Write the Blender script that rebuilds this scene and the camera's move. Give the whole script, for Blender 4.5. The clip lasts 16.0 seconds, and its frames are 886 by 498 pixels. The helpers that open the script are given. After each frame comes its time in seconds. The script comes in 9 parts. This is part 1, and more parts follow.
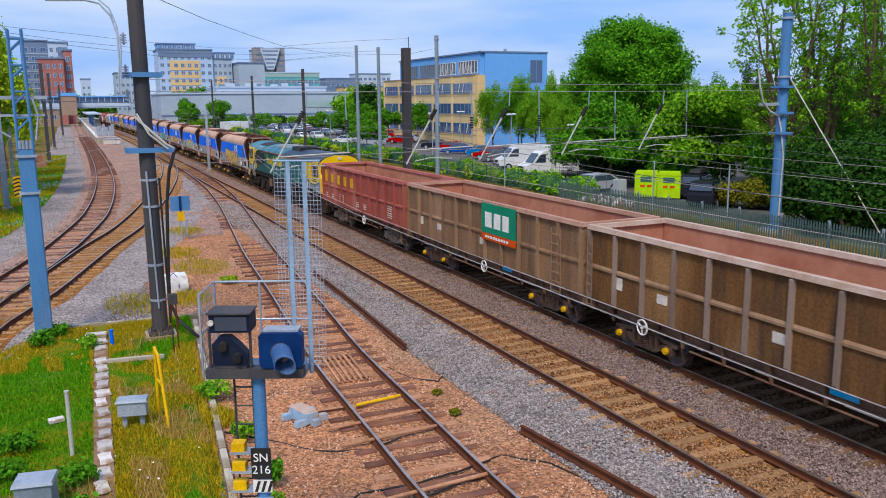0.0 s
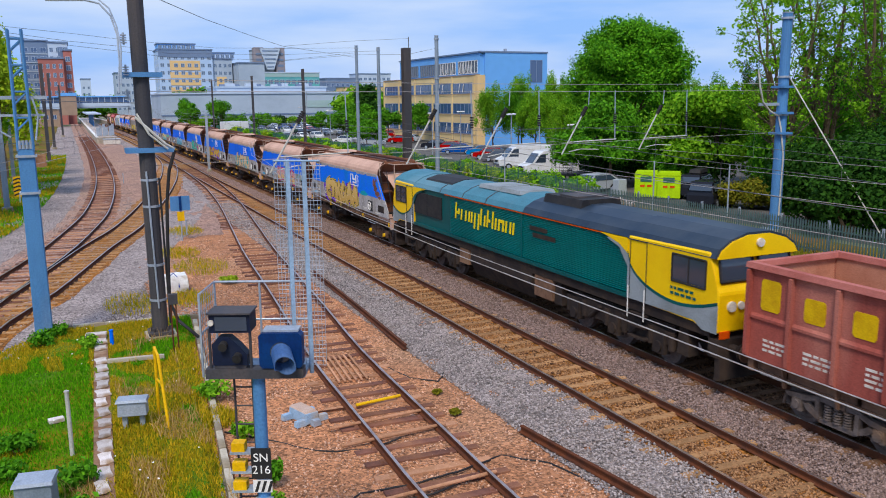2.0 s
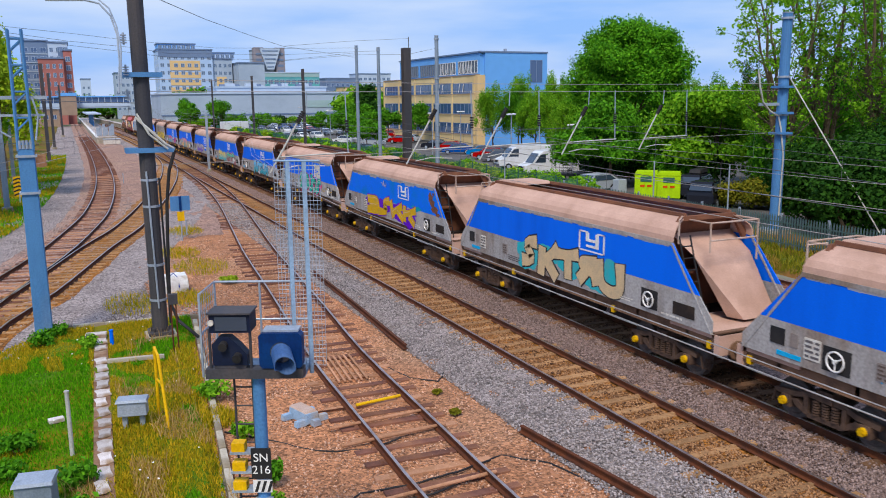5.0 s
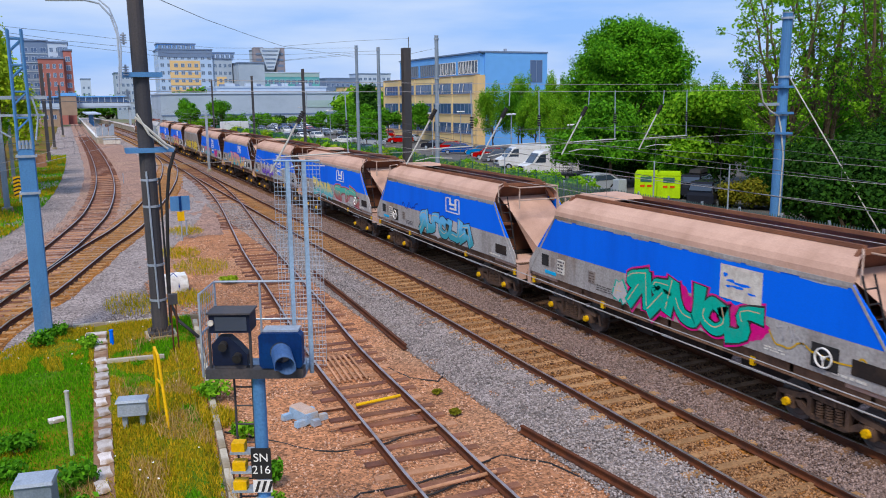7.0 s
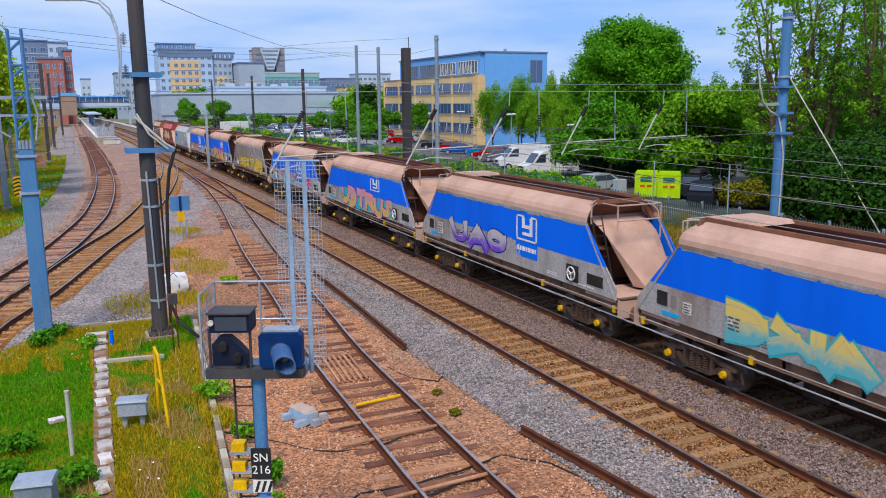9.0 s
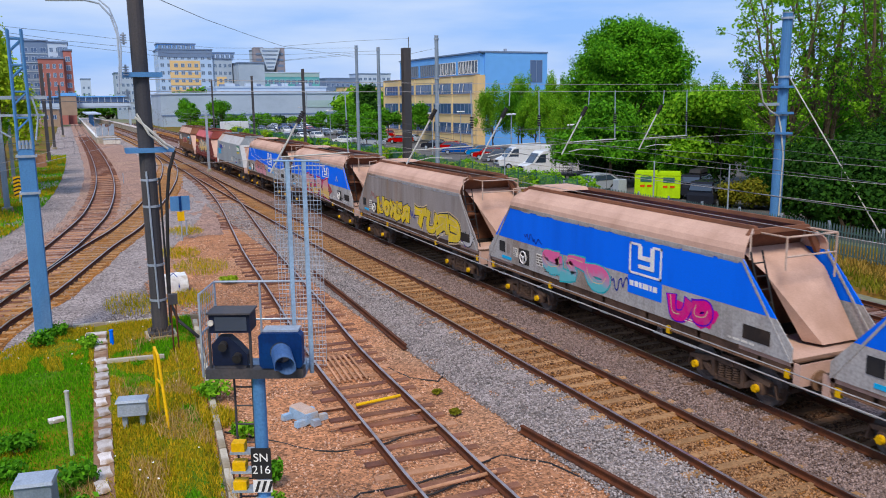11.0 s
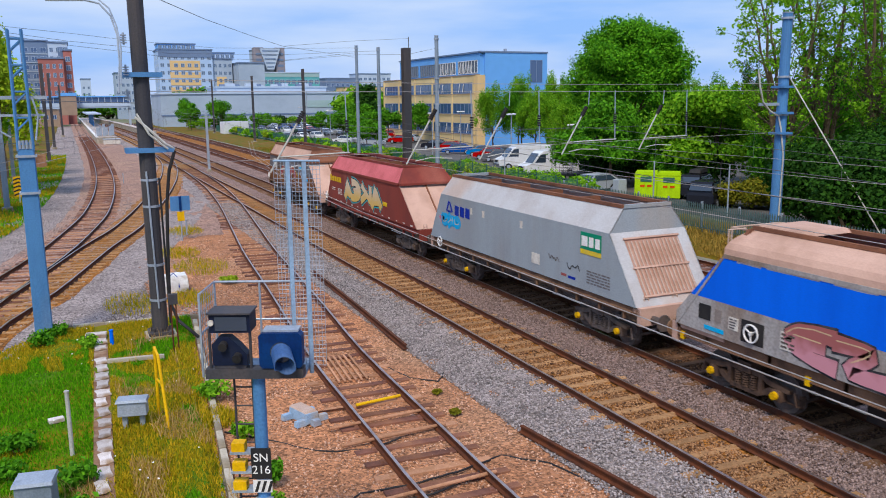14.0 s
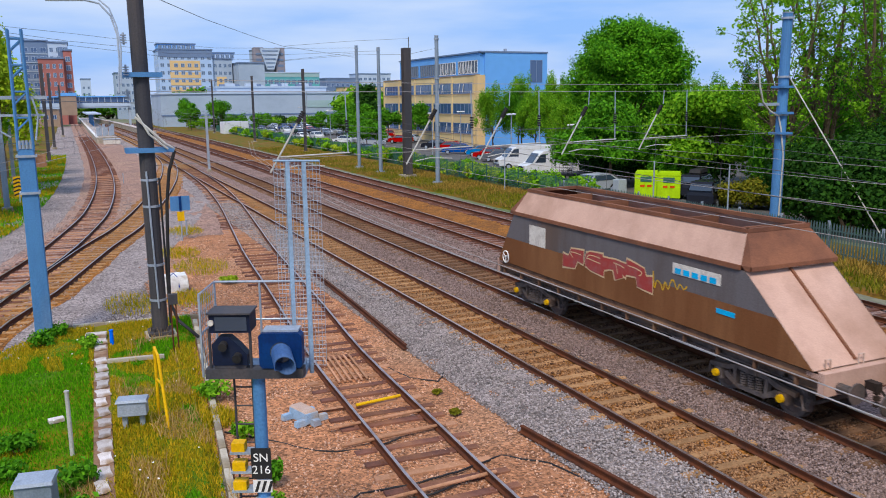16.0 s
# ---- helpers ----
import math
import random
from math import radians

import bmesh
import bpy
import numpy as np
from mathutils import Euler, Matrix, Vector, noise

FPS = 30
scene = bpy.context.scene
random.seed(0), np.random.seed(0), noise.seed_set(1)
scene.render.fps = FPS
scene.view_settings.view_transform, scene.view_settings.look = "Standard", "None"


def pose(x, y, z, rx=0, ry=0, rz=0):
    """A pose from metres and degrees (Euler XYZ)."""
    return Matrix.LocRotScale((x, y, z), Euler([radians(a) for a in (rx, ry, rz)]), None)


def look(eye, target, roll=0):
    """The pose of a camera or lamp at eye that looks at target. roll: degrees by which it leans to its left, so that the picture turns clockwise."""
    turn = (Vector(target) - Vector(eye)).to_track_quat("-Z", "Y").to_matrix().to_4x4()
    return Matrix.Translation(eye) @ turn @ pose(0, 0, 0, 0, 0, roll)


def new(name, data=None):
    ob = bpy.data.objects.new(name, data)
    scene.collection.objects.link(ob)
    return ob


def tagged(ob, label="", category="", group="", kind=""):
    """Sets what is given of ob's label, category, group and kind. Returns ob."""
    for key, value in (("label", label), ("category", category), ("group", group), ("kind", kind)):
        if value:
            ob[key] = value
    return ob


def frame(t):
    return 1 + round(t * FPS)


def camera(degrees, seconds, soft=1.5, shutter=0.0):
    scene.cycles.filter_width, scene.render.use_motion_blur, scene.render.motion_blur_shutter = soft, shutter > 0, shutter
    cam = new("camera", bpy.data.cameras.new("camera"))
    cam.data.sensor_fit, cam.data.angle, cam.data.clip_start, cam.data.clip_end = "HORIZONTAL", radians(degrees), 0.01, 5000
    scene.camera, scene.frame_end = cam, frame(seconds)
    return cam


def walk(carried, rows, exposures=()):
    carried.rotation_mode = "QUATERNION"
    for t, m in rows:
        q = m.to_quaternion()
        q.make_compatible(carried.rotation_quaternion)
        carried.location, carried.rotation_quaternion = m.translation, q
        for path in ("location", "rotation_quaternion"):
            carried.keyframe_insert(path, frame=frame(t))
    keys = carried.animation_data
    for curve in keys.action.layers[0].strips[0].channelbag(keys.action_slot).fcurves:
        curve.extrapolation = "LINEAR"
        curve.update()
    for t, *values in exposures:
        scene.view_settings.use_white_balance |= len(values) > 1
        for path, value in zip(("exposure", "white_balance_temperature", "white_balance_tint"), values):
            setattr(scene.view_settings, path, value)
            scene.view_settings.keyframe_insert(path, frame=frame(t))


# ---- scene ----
cam = camera(57.1, 16.0, soft=1.0, shutter=0.08)
EYE = (0.0, 0.0, 7.05)
CAM_POSE = Matrix(((0.90987, 0.08334, -0.40644, 0.0), (-0.41478, 0.15955, -0.89582, 0.0), (-0.00981, 0.98367, 0.17973, 7.05), (0, 0, 0, 1)))
walk(cam, [(0.0, CAM_POSE), (16.0, CAM_POSE)], exposures=[(0.0, 0.0, 6350, 10), (16.0, 0.0, 6350, 10)])

# ---------------------------------------------------------------- world and light
SUN_EL, SUN_AZ = 52.0, 215.0
world = bpy.data.worlds.new("sky")
scene.world = world
world.use_nodes = True
wn, wl = world.node_tree.nodes, world.node_tree.links
wn.clear()
w_out = wn.new("ShaderNodeOutputWorld")
w_bg = wn.new("ShaderNodeBackground")
w_bg2 = wn.new("ShaderNodeBackground")
w_mix = wn.new("ShaderNodeMixShader")
w_sky = wn.new("ShaderNodeTexSky")
w_sky.sky_type, w_sky.sun_disc = "NISHITA", False
w_sky.sun_elevation, w_sky.sun_rotation = radians(SUN_EL), radians(SUN_AZ)
w_co = wn.new("ShaderNodeTexCoord")
w_map = wn.new("ShaderNodeMapping")
w_map.inputs["Scale"].default_value = (1.6, 1.6, 9.0)
w_no = wn.new("ShaderNodeTexNoise")
w_no.inputs["Scale"].default_value, w_no.inputs["Detail"].default_value = 1.6, 6
w_ramp = wn.new("ShaderNodeValToRGB")
w_ramp.color_ramp.elements[0].position, w_ramp.color_ramp.elements[1].position = 0.34, 0.66
w_ramp.color_ramp.elements[0].color = (0.26, 0.49, 0.98, 1)
w_ramp.color_ramp.elements[1].color = (0.68, 0.78, 0.98, 1)
w_bg.inputs["Strength"].default_value = 0.10
w_bg2.inputs["Strength"].default_value = 1.05
w_mix.inputs["Fac"].default_value = 0.85
wl.new(w_co.outputs["Generated"], w_map.inputs["Vector"])
wl.new(w_map.outputs["Vector"], w_no.inputs["Vector"])
wl.new(w_no.outputs["Fac"], w_ramp.inputs["Fac"])
wl.new(w_ramp.outputs["Color"], w_bg2.inputs["Color"])
wl.new(w_sky.outputs["Color"], w_bg.inputs["Color"])
wl.new(w_bg.outputs["Background"], w_mix.inputs[1])
wl.new(w_bg2.outputs["Background"], w_mix.inputs[2])
wl.new(w_mix.outputs["Shader"], w_out.inputs["Surface"])

sun_data = bpy.data.lights.new("sun", "SUN")
sun_data.energy, sun_data.angle, sun_data.color = 3.3, radians(15), (1.0, 0.89, 0.75)
sun = new("sun", sun_data)
_az, _el = radians(SUN_AZ), radians(SUN_EL)
SUN_FROM = Vector((math.sin(_az) * math.cos(_el), math.cos(_az) * math.cos(_el), math.sin(_el)))
sun.matrix_world = look(SUN_FROM * 50, (0, 0, 0))


# ---------------------------------------------------------------- materials
def mat(name, a, b=None, rough=0.7, metal=0.0, scale=1.5, bump=0.15, fine=30.0, c=None, streak=False, rnd=0.0, cells=0.0, spec=0.2, edge=(0.42, 0.62), vary=0.14, sat=1.22):
    """Two colours mixed by large noise, fine grain, an optional third colour of stains, relief, and chips by cells."""
    m = bpy.data.materials.new(name)
    m.use_nodes = True
    n, l = m.node_tree.nodes, m.node_tree.links
    bs = n["Principled BSDF"]
    b = b or tuple(0.72 * v for v in a)
    co = n.new("ShaderNodeTexCoord")
    mp = n.new("ShaderNodeMapping")
    if streak:
        mp.inputs["Scale"].default_value = (1.0, 1.0, 0.16)
    l.new(co.outputs["Object"], mp.inputs["Vector"])
    n1 = n.new("ShaderNodeTexNoise")
    n1.inputs["Scale"].default_value, n1.inputs["Detail"].default_value, n1.inputs["Roughness"].default_value = scale, 6, 0.65
    l.new(mp.outputs["Vector"], n1.inputs["Vector"])
    r1 = n.new("ShaderNodeValToRGB")
    r1.color_ramp.elements[0].position, r1.color_ramp.elements[1].position = edge
    r1.color_ramp.elements[0].color, r1.color_ramp.elements[1].color = (*a, 1), (*b, 1)
    l.new(n1.outputs["Fac"], r1.inputs["Fac"])
    col = r1.outputs["Color"]
    n2 = n.new("ShaderNodeTexNoise")
    n2.inputs["Scale"].default_value, n2.inputs["Detail"].default_value = fine, 4
    l.new(co.outputs["Object"], n2.inputs["Vector"])
    if c:
        n3 = n.new("ShaderNodeTexNoise")
        n3.inputs["Scale"].default_value, n3.inputs["Detail"].default_value = scale * 0.43, 8
        l.new(mp.outputs["Vector"], n3.inputs["Vector"])
        r3 = n.new("ShaderNodeValToRGB")
        r3.color_ramp.elements[0].position, r3.color_ramp.elements[1].position = 0.52, 0.66
        l.new(n3.outputs["Fac"], r3.inputs["Fac"])
        mx = n.new("ShaderNodeMixRGB")
        mx.inputs["Color2"].default_value = (*c, 1)
        l.new(r3.outputs["Color"], mx.inputs["Fac"])
        l.new(col, mx.inputs["Color1"])
        col = mx.outputs["Color"]
    hs = n.new("ShaderNodeHueSaturation")
    add = n.new("ShaderNodeMapRange")
    add.inputs["From Min"].default_value, add.inputs["From Max"].default_value = 0.3, 0.7
    add.inputs["To Min"].default_value, add.inputs["To Max"].default_value = 1 - vary, 1 + vary
    l.new(n2.outputs["Fac"], add.inputs["Value"])
    val = add.outputs["Result"]
    relief = n2.outputs["Fac"]
    if cells:
        vo = n.new("ShaderNodeTexVoronoi")
        vo.inputs["Scale"].default_value = cells
        l.new(co.outputs["Object"], vo.inputs["Vector"])
        sp = n.new("ShaderNodeSeparateColor")
        l.new(vo.outputs["Color"], sp.inputs["Color"])
        vr = n.new("ShaderNodeMapRange")
        vr.inputs["To Min"].default_value, vr.inputs["To Max"].default_value = 0.42, 1.5
        l.new(sp.outputs["Red"], vr.inputs["Value"])
        ml = n.new("ShaderNodeMath")
        ml.operation = "MULTIPLY"
        l.new(val, ml.inputs[0])
        l.new(vr.outputs["Result"], ml.inputs[1])
        val = ml.outputs["Value"]
        iv = n.new("ShaderNodeMath")
        iv.operation = "SUBTRACT"
        iv.inputs[0].default_value = 1.0
        l.new(vo.outputs["Distance"], iv.inputs[1])
        relief = iv.outputs["Value"]
    if rnd:
        oi = n.new("ShaderNodeObjectInfo")
        rr = n.new("ShaderNodeMapRange")
        rr.inputs["To Min"].default_value, rr.inputs["To Max"].default_value = 1 - rnd, 1 + rnd
        l.new(oi.outputs["Random"], rr.inputs["Value"])
        ml2 = n.new("ShaderNodeMath")
        ml2.operation = "MULTIPLY"
        l.new(val, ml2.inputs[0])
        l.new(rr.outputs["Result"], ml2.inputs[1])
        val = ml2.outputs["Value"]
    l.new(val, hs.inputs["Value"])
    hs.inputs["Saturation"].default_value = sat
    l.new(col, hs.inputs["Color"])
    l.new(hs.outputs["Color"], bs.inputs["Base Color"])
    bs.inputs["Roughness"].default_value, bs.inputs["Metallic"].default_value = rough, metal
    bs.inputs["Specular IOR Level"].default_value = spec
    if bump:
        bp = n.new("ShaderNodeBump")
        bp.inputs["Strength"].default_value = bump
        bp.inputs["Distance"].default_value = 0.03 if cells else 0.01
        l.new(relief, bp.inputs["Height"])
        l.new(bp.outputs["Normal"], bs.inputs["Normal"])
    return m


def leaf_mat(name, a, b):
    """Leaves: colour varies leaf by leaf, a little light passes through."""
    m = bpy.data.materials.new(name)
    m.use_nodes = True
    n, l = m.node_tree.nodes, m.node_tree.links
    bs = n["Principled BSDF"]
    ge = n.new("ShaderNodeNewGeometry")
    rp = n.new("ShaderNodeValToRGB")
    rp.color_ramp.elements[0].color, rp.color_ramp.elements[1].color = (*a, 1), (*b, 1)
    l.new(ge.outputs["Random Per Island"], rp.inputs["Fac"])
    l.new(rp.outputs["Color"], bs.inputs["Base Color"])
    bs.inputs["Roughness"].default_value = 0.7
    bs.inputs["Specular IOR Level"].default_value = 0.08
    tr = n.new("ShaderNodeBsdfTranslucent")
    l.new(rp.outputs["Color"], tr.inputs["Color"])
    mx = n.new("ShaderNodeMixShader")
    mx.inputs["Fac"].default_value = 0.3
    l.new(bs.outputs["BSDF"], mx.inputs[1])
    l.new(tr.outputs["BSDF"], mx.inputs[2])
    l.new(mx.outputs["Shader"], n["Material Output"].inputs["Surface"])
    return m


def glass_mat(name, tint, rough=0.08):
    m = bpy.data.materials.new(name)
    m.use_nodes = True
    bs = m.node_tree.nodes["Principled BSDF"]
    bs.inputs["Base Color"].default_value = (*tint, 1)
    bs.inputs["Roughness"].default_value, bs.inputs["Metallic"].default_value = rough, 0.0
    bs.inputs["Specular IOR Level"].default_value = 0.9
    return m


M = {}
M["tan_ballast"] = mat("tan_ballast", (0.46, 0.255, 0.17), (0.33, 0.187, 0.128), 0.95, scale=0.35, cells=20, bump=0.9, fine=6, c=(0.372, 0.2376, 0.1696), sat=1.25)
M["grey_ballast"] = mat("grey_ballast", (0.33, 0.285, 0.275), (0.245, 0.21, 0.203), 0.95, scale=0.5, cells=19, bump=0.9, fine=5)
M["mauve_ballast"] = mat("mauve_ballast", (0.28, 0.20, 0.176), (0.208, 0.147, 0.13), 0.95, scale=0.5, cells=19, bump=0.9, fine=5)
M["brown_ballast"] = mat("brown_ballast", (0.33, 0.165, 0.078), (0.21, 0.108, 0.056), 0.95, scale=0.8, cells=19, bump=0.9, fine=6)
M["dark_ballast"] = mat("dark_ballast", (0.13, 0.072, 0.045), (0.20, 0.112, 0.068), 0.95, scale=0.8, cells=16, bump=0.9, fine=6)
M["far_ground"] = mat("far_ground", (0.20, 0.19, 0.15), (0.12, 0.15, 0.07), 0.95, scale=0.05, fine=2)
M["grass"] = mat("grass", (0.07, 0.15, 0.004), (0.22, 0.15, 0.008), 0.9, scale=0.5, fine=18, bump=0.6, c=(0.24, 0.14, 0.03))
M["verge"] = mat("verge", (0.17, 0.105, 0.035), (0.085, 0.105, 0.014), 0.9, scale=0.5, fine=12, bump=0.6, c=(0.20, 0.115, 0.055))
M["asphalt"] = mat("asphalt", (0.12, 0.115, 0.11), (0.09, 0.088, 0.086), 0.9, scale=0.3, fine=20)
M["concrete"] = mat("concrete", (0.42, 0.38, 0.32), (0.30, 0.27, 0.22), 0.9, scale=1.5, c=(0.22, 0.18, 0.13), rnd=0.15)
M["pale_slab"] = mat("pale_slab", (0.56, 0.52, 0.51), (0.40, 0.35, 0.32), 0.9, scale=3, c=(0.27, 0.19, 0.13), rnd=0.3)
M["trough"] = mat("trough", (0.27, 0.175, 0.125), (0.17, 0.105, 0.075), 0.95, scale=4, fine=40, bump=0.8, c=(0.36, 0.28, 0.22))
M["rail_rust"] = mat("rail_rust", (0.115, 0.05, 0.032), (0.075, 0.036, 0.026), 0.8, scale=2, fine=25)
M["rail_top"] = mat("rail_top", (0.32, 0.22, 0.17), (0.23, 0.14, 0.10), 0.38, 0.75, scale=1.2, bump=0.03)
M["rail_shiny"] = mat("rail_shiny", (0.55, 0.47, 0.43), (0.40, 0.31, 0.27), 0.3, 0.85, scale=1.2, bump=0.03)
M["sleeper_wood"] = mat("sleeper_wood", (0.1843, 0.09783, 0.07704), (0.1164, 0.06378, 0.05438), 0.9, scale=3, c=(0.2619, 0.1446, 0.0997), rnd=0.3)
M["sleeper_concrete"] = mat("sleeper_concrete", (0.40, 0.255, 0.155), (0.28, 0.175, 0.107), 0.9, scale=2.5, rnd=0.25)
M["visor_blue"] = mat("visor_blue", (0.075, 0.12, 0.24), (0.10, 0.15, 0.26), 0.5, scale=2)
M["head_navy"] = mat("head_navy", (0.010, 0.014, 0.032), (0.016, 0.02, 0.038), 0.5, scale=3)
M["sleeper_pale"] = mat("sleeper_pale", (0.4656, 0.2807, 0.1994), (0.3492, 0.2041, 0.136), 0.9, scale=2.5, rnd=0.2)
M["blue_steel"] = mat("blue_steel", (0.15, 0.27, 0.46), (0.12, 0.21, 0.37), 0.55, 0.1, scale=1.2, streak=True, c=(0.22, 0.31, 0.44))
M["grey_steel"] = mat("grey_steel", (0.30, 0.35, 0.41), (0.23, 0.27, 0.32), 0.55, 0.3, scale=1.5, streak=True)
M["galv"] = mat("galv", (0.42, 0.46, 0.52), (0.33, 0.37, 0.43), 0.5, 0.4, scale=2)
M["dark_steel"] = mat("dark_steel", (0.055, 0.055, 0.062), (0.085, 0.075, 0.075), 0.6, 0.1, scale=1.2, streak=True)
M["black"] = mat("black", (0.018, 0.018, 0.02), (0.03, 0.028, 0.028), 0.6, scale=3)
M["navy"] = mat("navy", (0.018, 0.045, 0.14), (0.013, 0.03, 0.10), 0.5, scale=3, bump=0.05)
M["wire"] = mat("wire", (0.10, 0.11, 0.12), (0.16, 0.15, 0.15), 0.6, 0.3, bump=0)
M["copper_wire"] = mat("copper_wire", (0.45, 0.42, 0.40), (0.33, 0.30, 0.28), 0.5, 0.4, bump=0)
M["pale_tube"] = mat("pale_tube", (0.55, 0.54, 0.50), (0.42, 0.41, 0.38), 0.6, 0.2)
M["yellow"] = mat("yellow", (0.75, 0.44, 0.008), (0.60, 0.34, 0.01), 0.5, scale=3)
M["blue_pale"] = mat("blue_pale", (0.34, 0.45, 0.58), (0.28, 0.36, 0.46), 0.6, scale=2, c=(0.42, 0.36, 0.30))
M["white"] = mat("white", (0.78, 0.77, 0.76), (0.66, 0.64, 0.62), 0.6, scale=3)
M["dark_glass"] = glass_mat("dark_glass", (0.03, 0.045, 0.07))
# far windows: haze put into a paler, bluer glass tint
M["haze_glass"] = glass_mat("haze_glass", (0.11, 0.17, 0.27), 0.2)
M["blue_glass"] = glass_mat("blue_glass", (0.05, 0.10, 0.22))
M["bark"] = mat("bark", (0.15, 0.115, 0.08), (0.09, 0.07, 0.05), 0.9, scale=6, bump=0.5)
M["leaf"] = leaf_mat("leaf", (0.030, 0.14, 0.006), (0.14, 0.40, 0.014))
M["leaf_light"] = leaf_mat("leaf_light", (0.07, 0.24, 0.006), (0.27, 0.52, 0.022))
M["leaf_mid"] = leaf_mat("leaf_mid", (0.030, 0.16, 0.005), (0.16, 0.44, 0.014))
# greens lowered so that the leaf colour holds the shade beneath tall trees
M["leaf_dark"] = leaf_mat("leaf_dark", (0.014, 0.055, 0.008), (0.05, 0.15, 0.014))
M["leaf_hedge"] = leaf_mat("leaf_hedge", (0.10, 0.13, 0.008), (0.30, 0.26, 0.02))
M["leaf_yellow"] = leaf_mat("leaf_yellow", (0.20, 0.34, 0.010), (0.46, 0.58, 0.03))
M["grass_blade"] = leaf_mat("grass_blade", (0.035, 0.20, 0.002), (0.18, 0.46, 0.005))
M["scrub_blade"] = leaf_mat("scrub_blade", (0.16, 0.12, 0.02), (0.48, 0.30, 0.06))
M["straw"] = leaf_mat("straw", (0.33, 0.19, 0.05), (0.66, 0.45, 0.18))
M["navy_roof"] = mat("navy_roof", (0.022, 0.034, 0.055), (0.04, 0.052, 0.07), 0.4, scale=0.8, bump=0.02, vary=0.08)
M["dry_blade"] = leaf_mat("dry_blade", (0.19, 0.24, 0.003), (0.66, 0.42, 0.018))
# train
M["wagon_brown"] = mat("wagon_brown", (0.18, 0.10, 0.052), (0.065, 0.042, 0.03), 0.85, scale=1.7, streak=True, c=(0.27, 0.165, 0.095), edge=(0.38, 0.66), fine=14, vary=0.25)
M["wagon_tan"] = mat("wagon_tan", (0.29, 0.20, 0.14), (0.20, 0.13, 0.09), 0.85, scale=0.9, streak=True, c=(0.17, 0.11, 0.08))
M["wagon_mid"] = mat("wagon_mid", (0.25, 0.16, 0.105), (0.13, 0.085, 0.06), 0.85, scale=1.7, streak=True, c=(0.31, 0.21, 0.145), edge=(0.38, 0.66), fine=14, vary=0.22)
M["wagon_rose"] = mat("wagon_rose", (0.33, 0.125, 0.108), (0.23, 0.085, 0.075), 0.75, scale=1.4, streak=True, c=(0.40, 0.19, 0.16), vary=0.2)
M["rim_pale"] = mat("rim_pale", (0.50, 0.40, 0.35), (0.40, 0.29, 0.235), 0.85, scale=1.2)
M["rim_dust"] = mat("rim_dust", (0.43, 0.28, 0.23), (0.36, 0.22, 0.175), 0.9, scale=1.2)
M["red_rim"] = mat("red_rim", (0.42, 0.19, 0.17), (0.34, 0.14, 0.125), 0.75, scale=1.0)
M["wagon_red"] = mat("wagon_red", (0.2255, 0.077, 0.066), (0.165, 0.0583, 0.0528), 0.75, scale=0.9, streak=True, c=(0.297, 0.1265, 0.1045))
M["hopper_pink"] = mat("hopper_pink", (0.58, 0.2204, 0.232), (0.464, 0.1682, 0.174), 0.8, scale=0.8)
M["dust"] = mat("dust", (0.56, 0.38, 0.31), (0.48, 0.32, 0.26), 0.95, scale=0.9, c=(0.38, 0.245, 0.19), vary=0.08, bump=0.05, sat=1.12)
M["dust_dark"] = mat("dust_dark", (0.23, 0.12, 0.085), (0.15, 0.08, 0.06), 0.95, scale=0.9)
M["red_inside"] = mat("red_inside", (0.48, 0.27, 0.205), (0.36, 0.18, 0.135), 0.95, scale=0.6)
M["hopper_blue"] = mat("hopper_blue", (0.002, 0.14, 0.86), (0.002, 0.115, 0.74), 0.7, scale=0.5, streak=True, bump=0.03, c=(0.01, 0.19, 0.82), vary=0.06)
M["hopper_blue_worn"] = mat("hopper_blue_worn", (0.003, 0.15, 0.84), (0.03, 0.20, 0.70), 0.7, scale=1.1, bump=0.05, c=(0.10, 0.24, 0.55), edge=(0.5, 0.75))
M["hopper_grey"] = mat("hopper_grey", (0.38, 0.365, 0.36), (0.27, 0.25, 0.24), 0.75, scale=1.3, streak=True, c=(0.22, 0.165, 0.13), vary=0.2, fine=16)
M["hopper_rust"] = mat("hopper_rust", (0.29, 0.26, 0.25), (0.21, 0.18, 0.165), 0.8, scale=1.1, streak=True, c=(0.22, 0.15, 0.105))
M["vtg_grey"] = mat("vtg_grey", (0.31, 0.345, 0.375), (0.27, 0.29, 0.31), 0.6, scale=0.7, streak=True, bump=0.04, c=(0.33, 0.31, 0.29))
M["vtg_light"] = mat("vtg_light", (0.46, 0.46, 0.47), (0.40, 0.38, 0.38), 0.7, scale=0.8, bump=0.03, c=(0.46, 0.38, 0.34))
M["nacco_grey"] = mat("nacco_grey", (0.135, 0.125, 0.13), (0.10, 0.085, 0.08), 0.7, scale=0.8, streak=True, c=(0.15, 0.10, 0.075))
M["nacco_brown"] = mat("nacco_brown", (0.17, 0.085, 0.05), (0.23, 0.125, 0.075), 0.85, scale=0.8, streak=True)
M["loco_green"] = mat("loco_green", (0.004, 0.085, 0.088), (0.004, 0.06, 0.064), 0.42, scale=0.8, streak=True, bump=0.03)
M["loco_yellow"] = mat("loco_yellow", (0.82, 0.53, 0.006), (0.76, 0.47, 0.008), 0.4, scale=0.8, bump=0.0, vary=0.05)
M["loco_roof"] = mat("loco_roof", (0.10, 0.22, 0.28), (0.08, 0.17, 0.22), 0.6, scale=0.5, bump=0.04, c=(0.14, 0.24, 0.29))
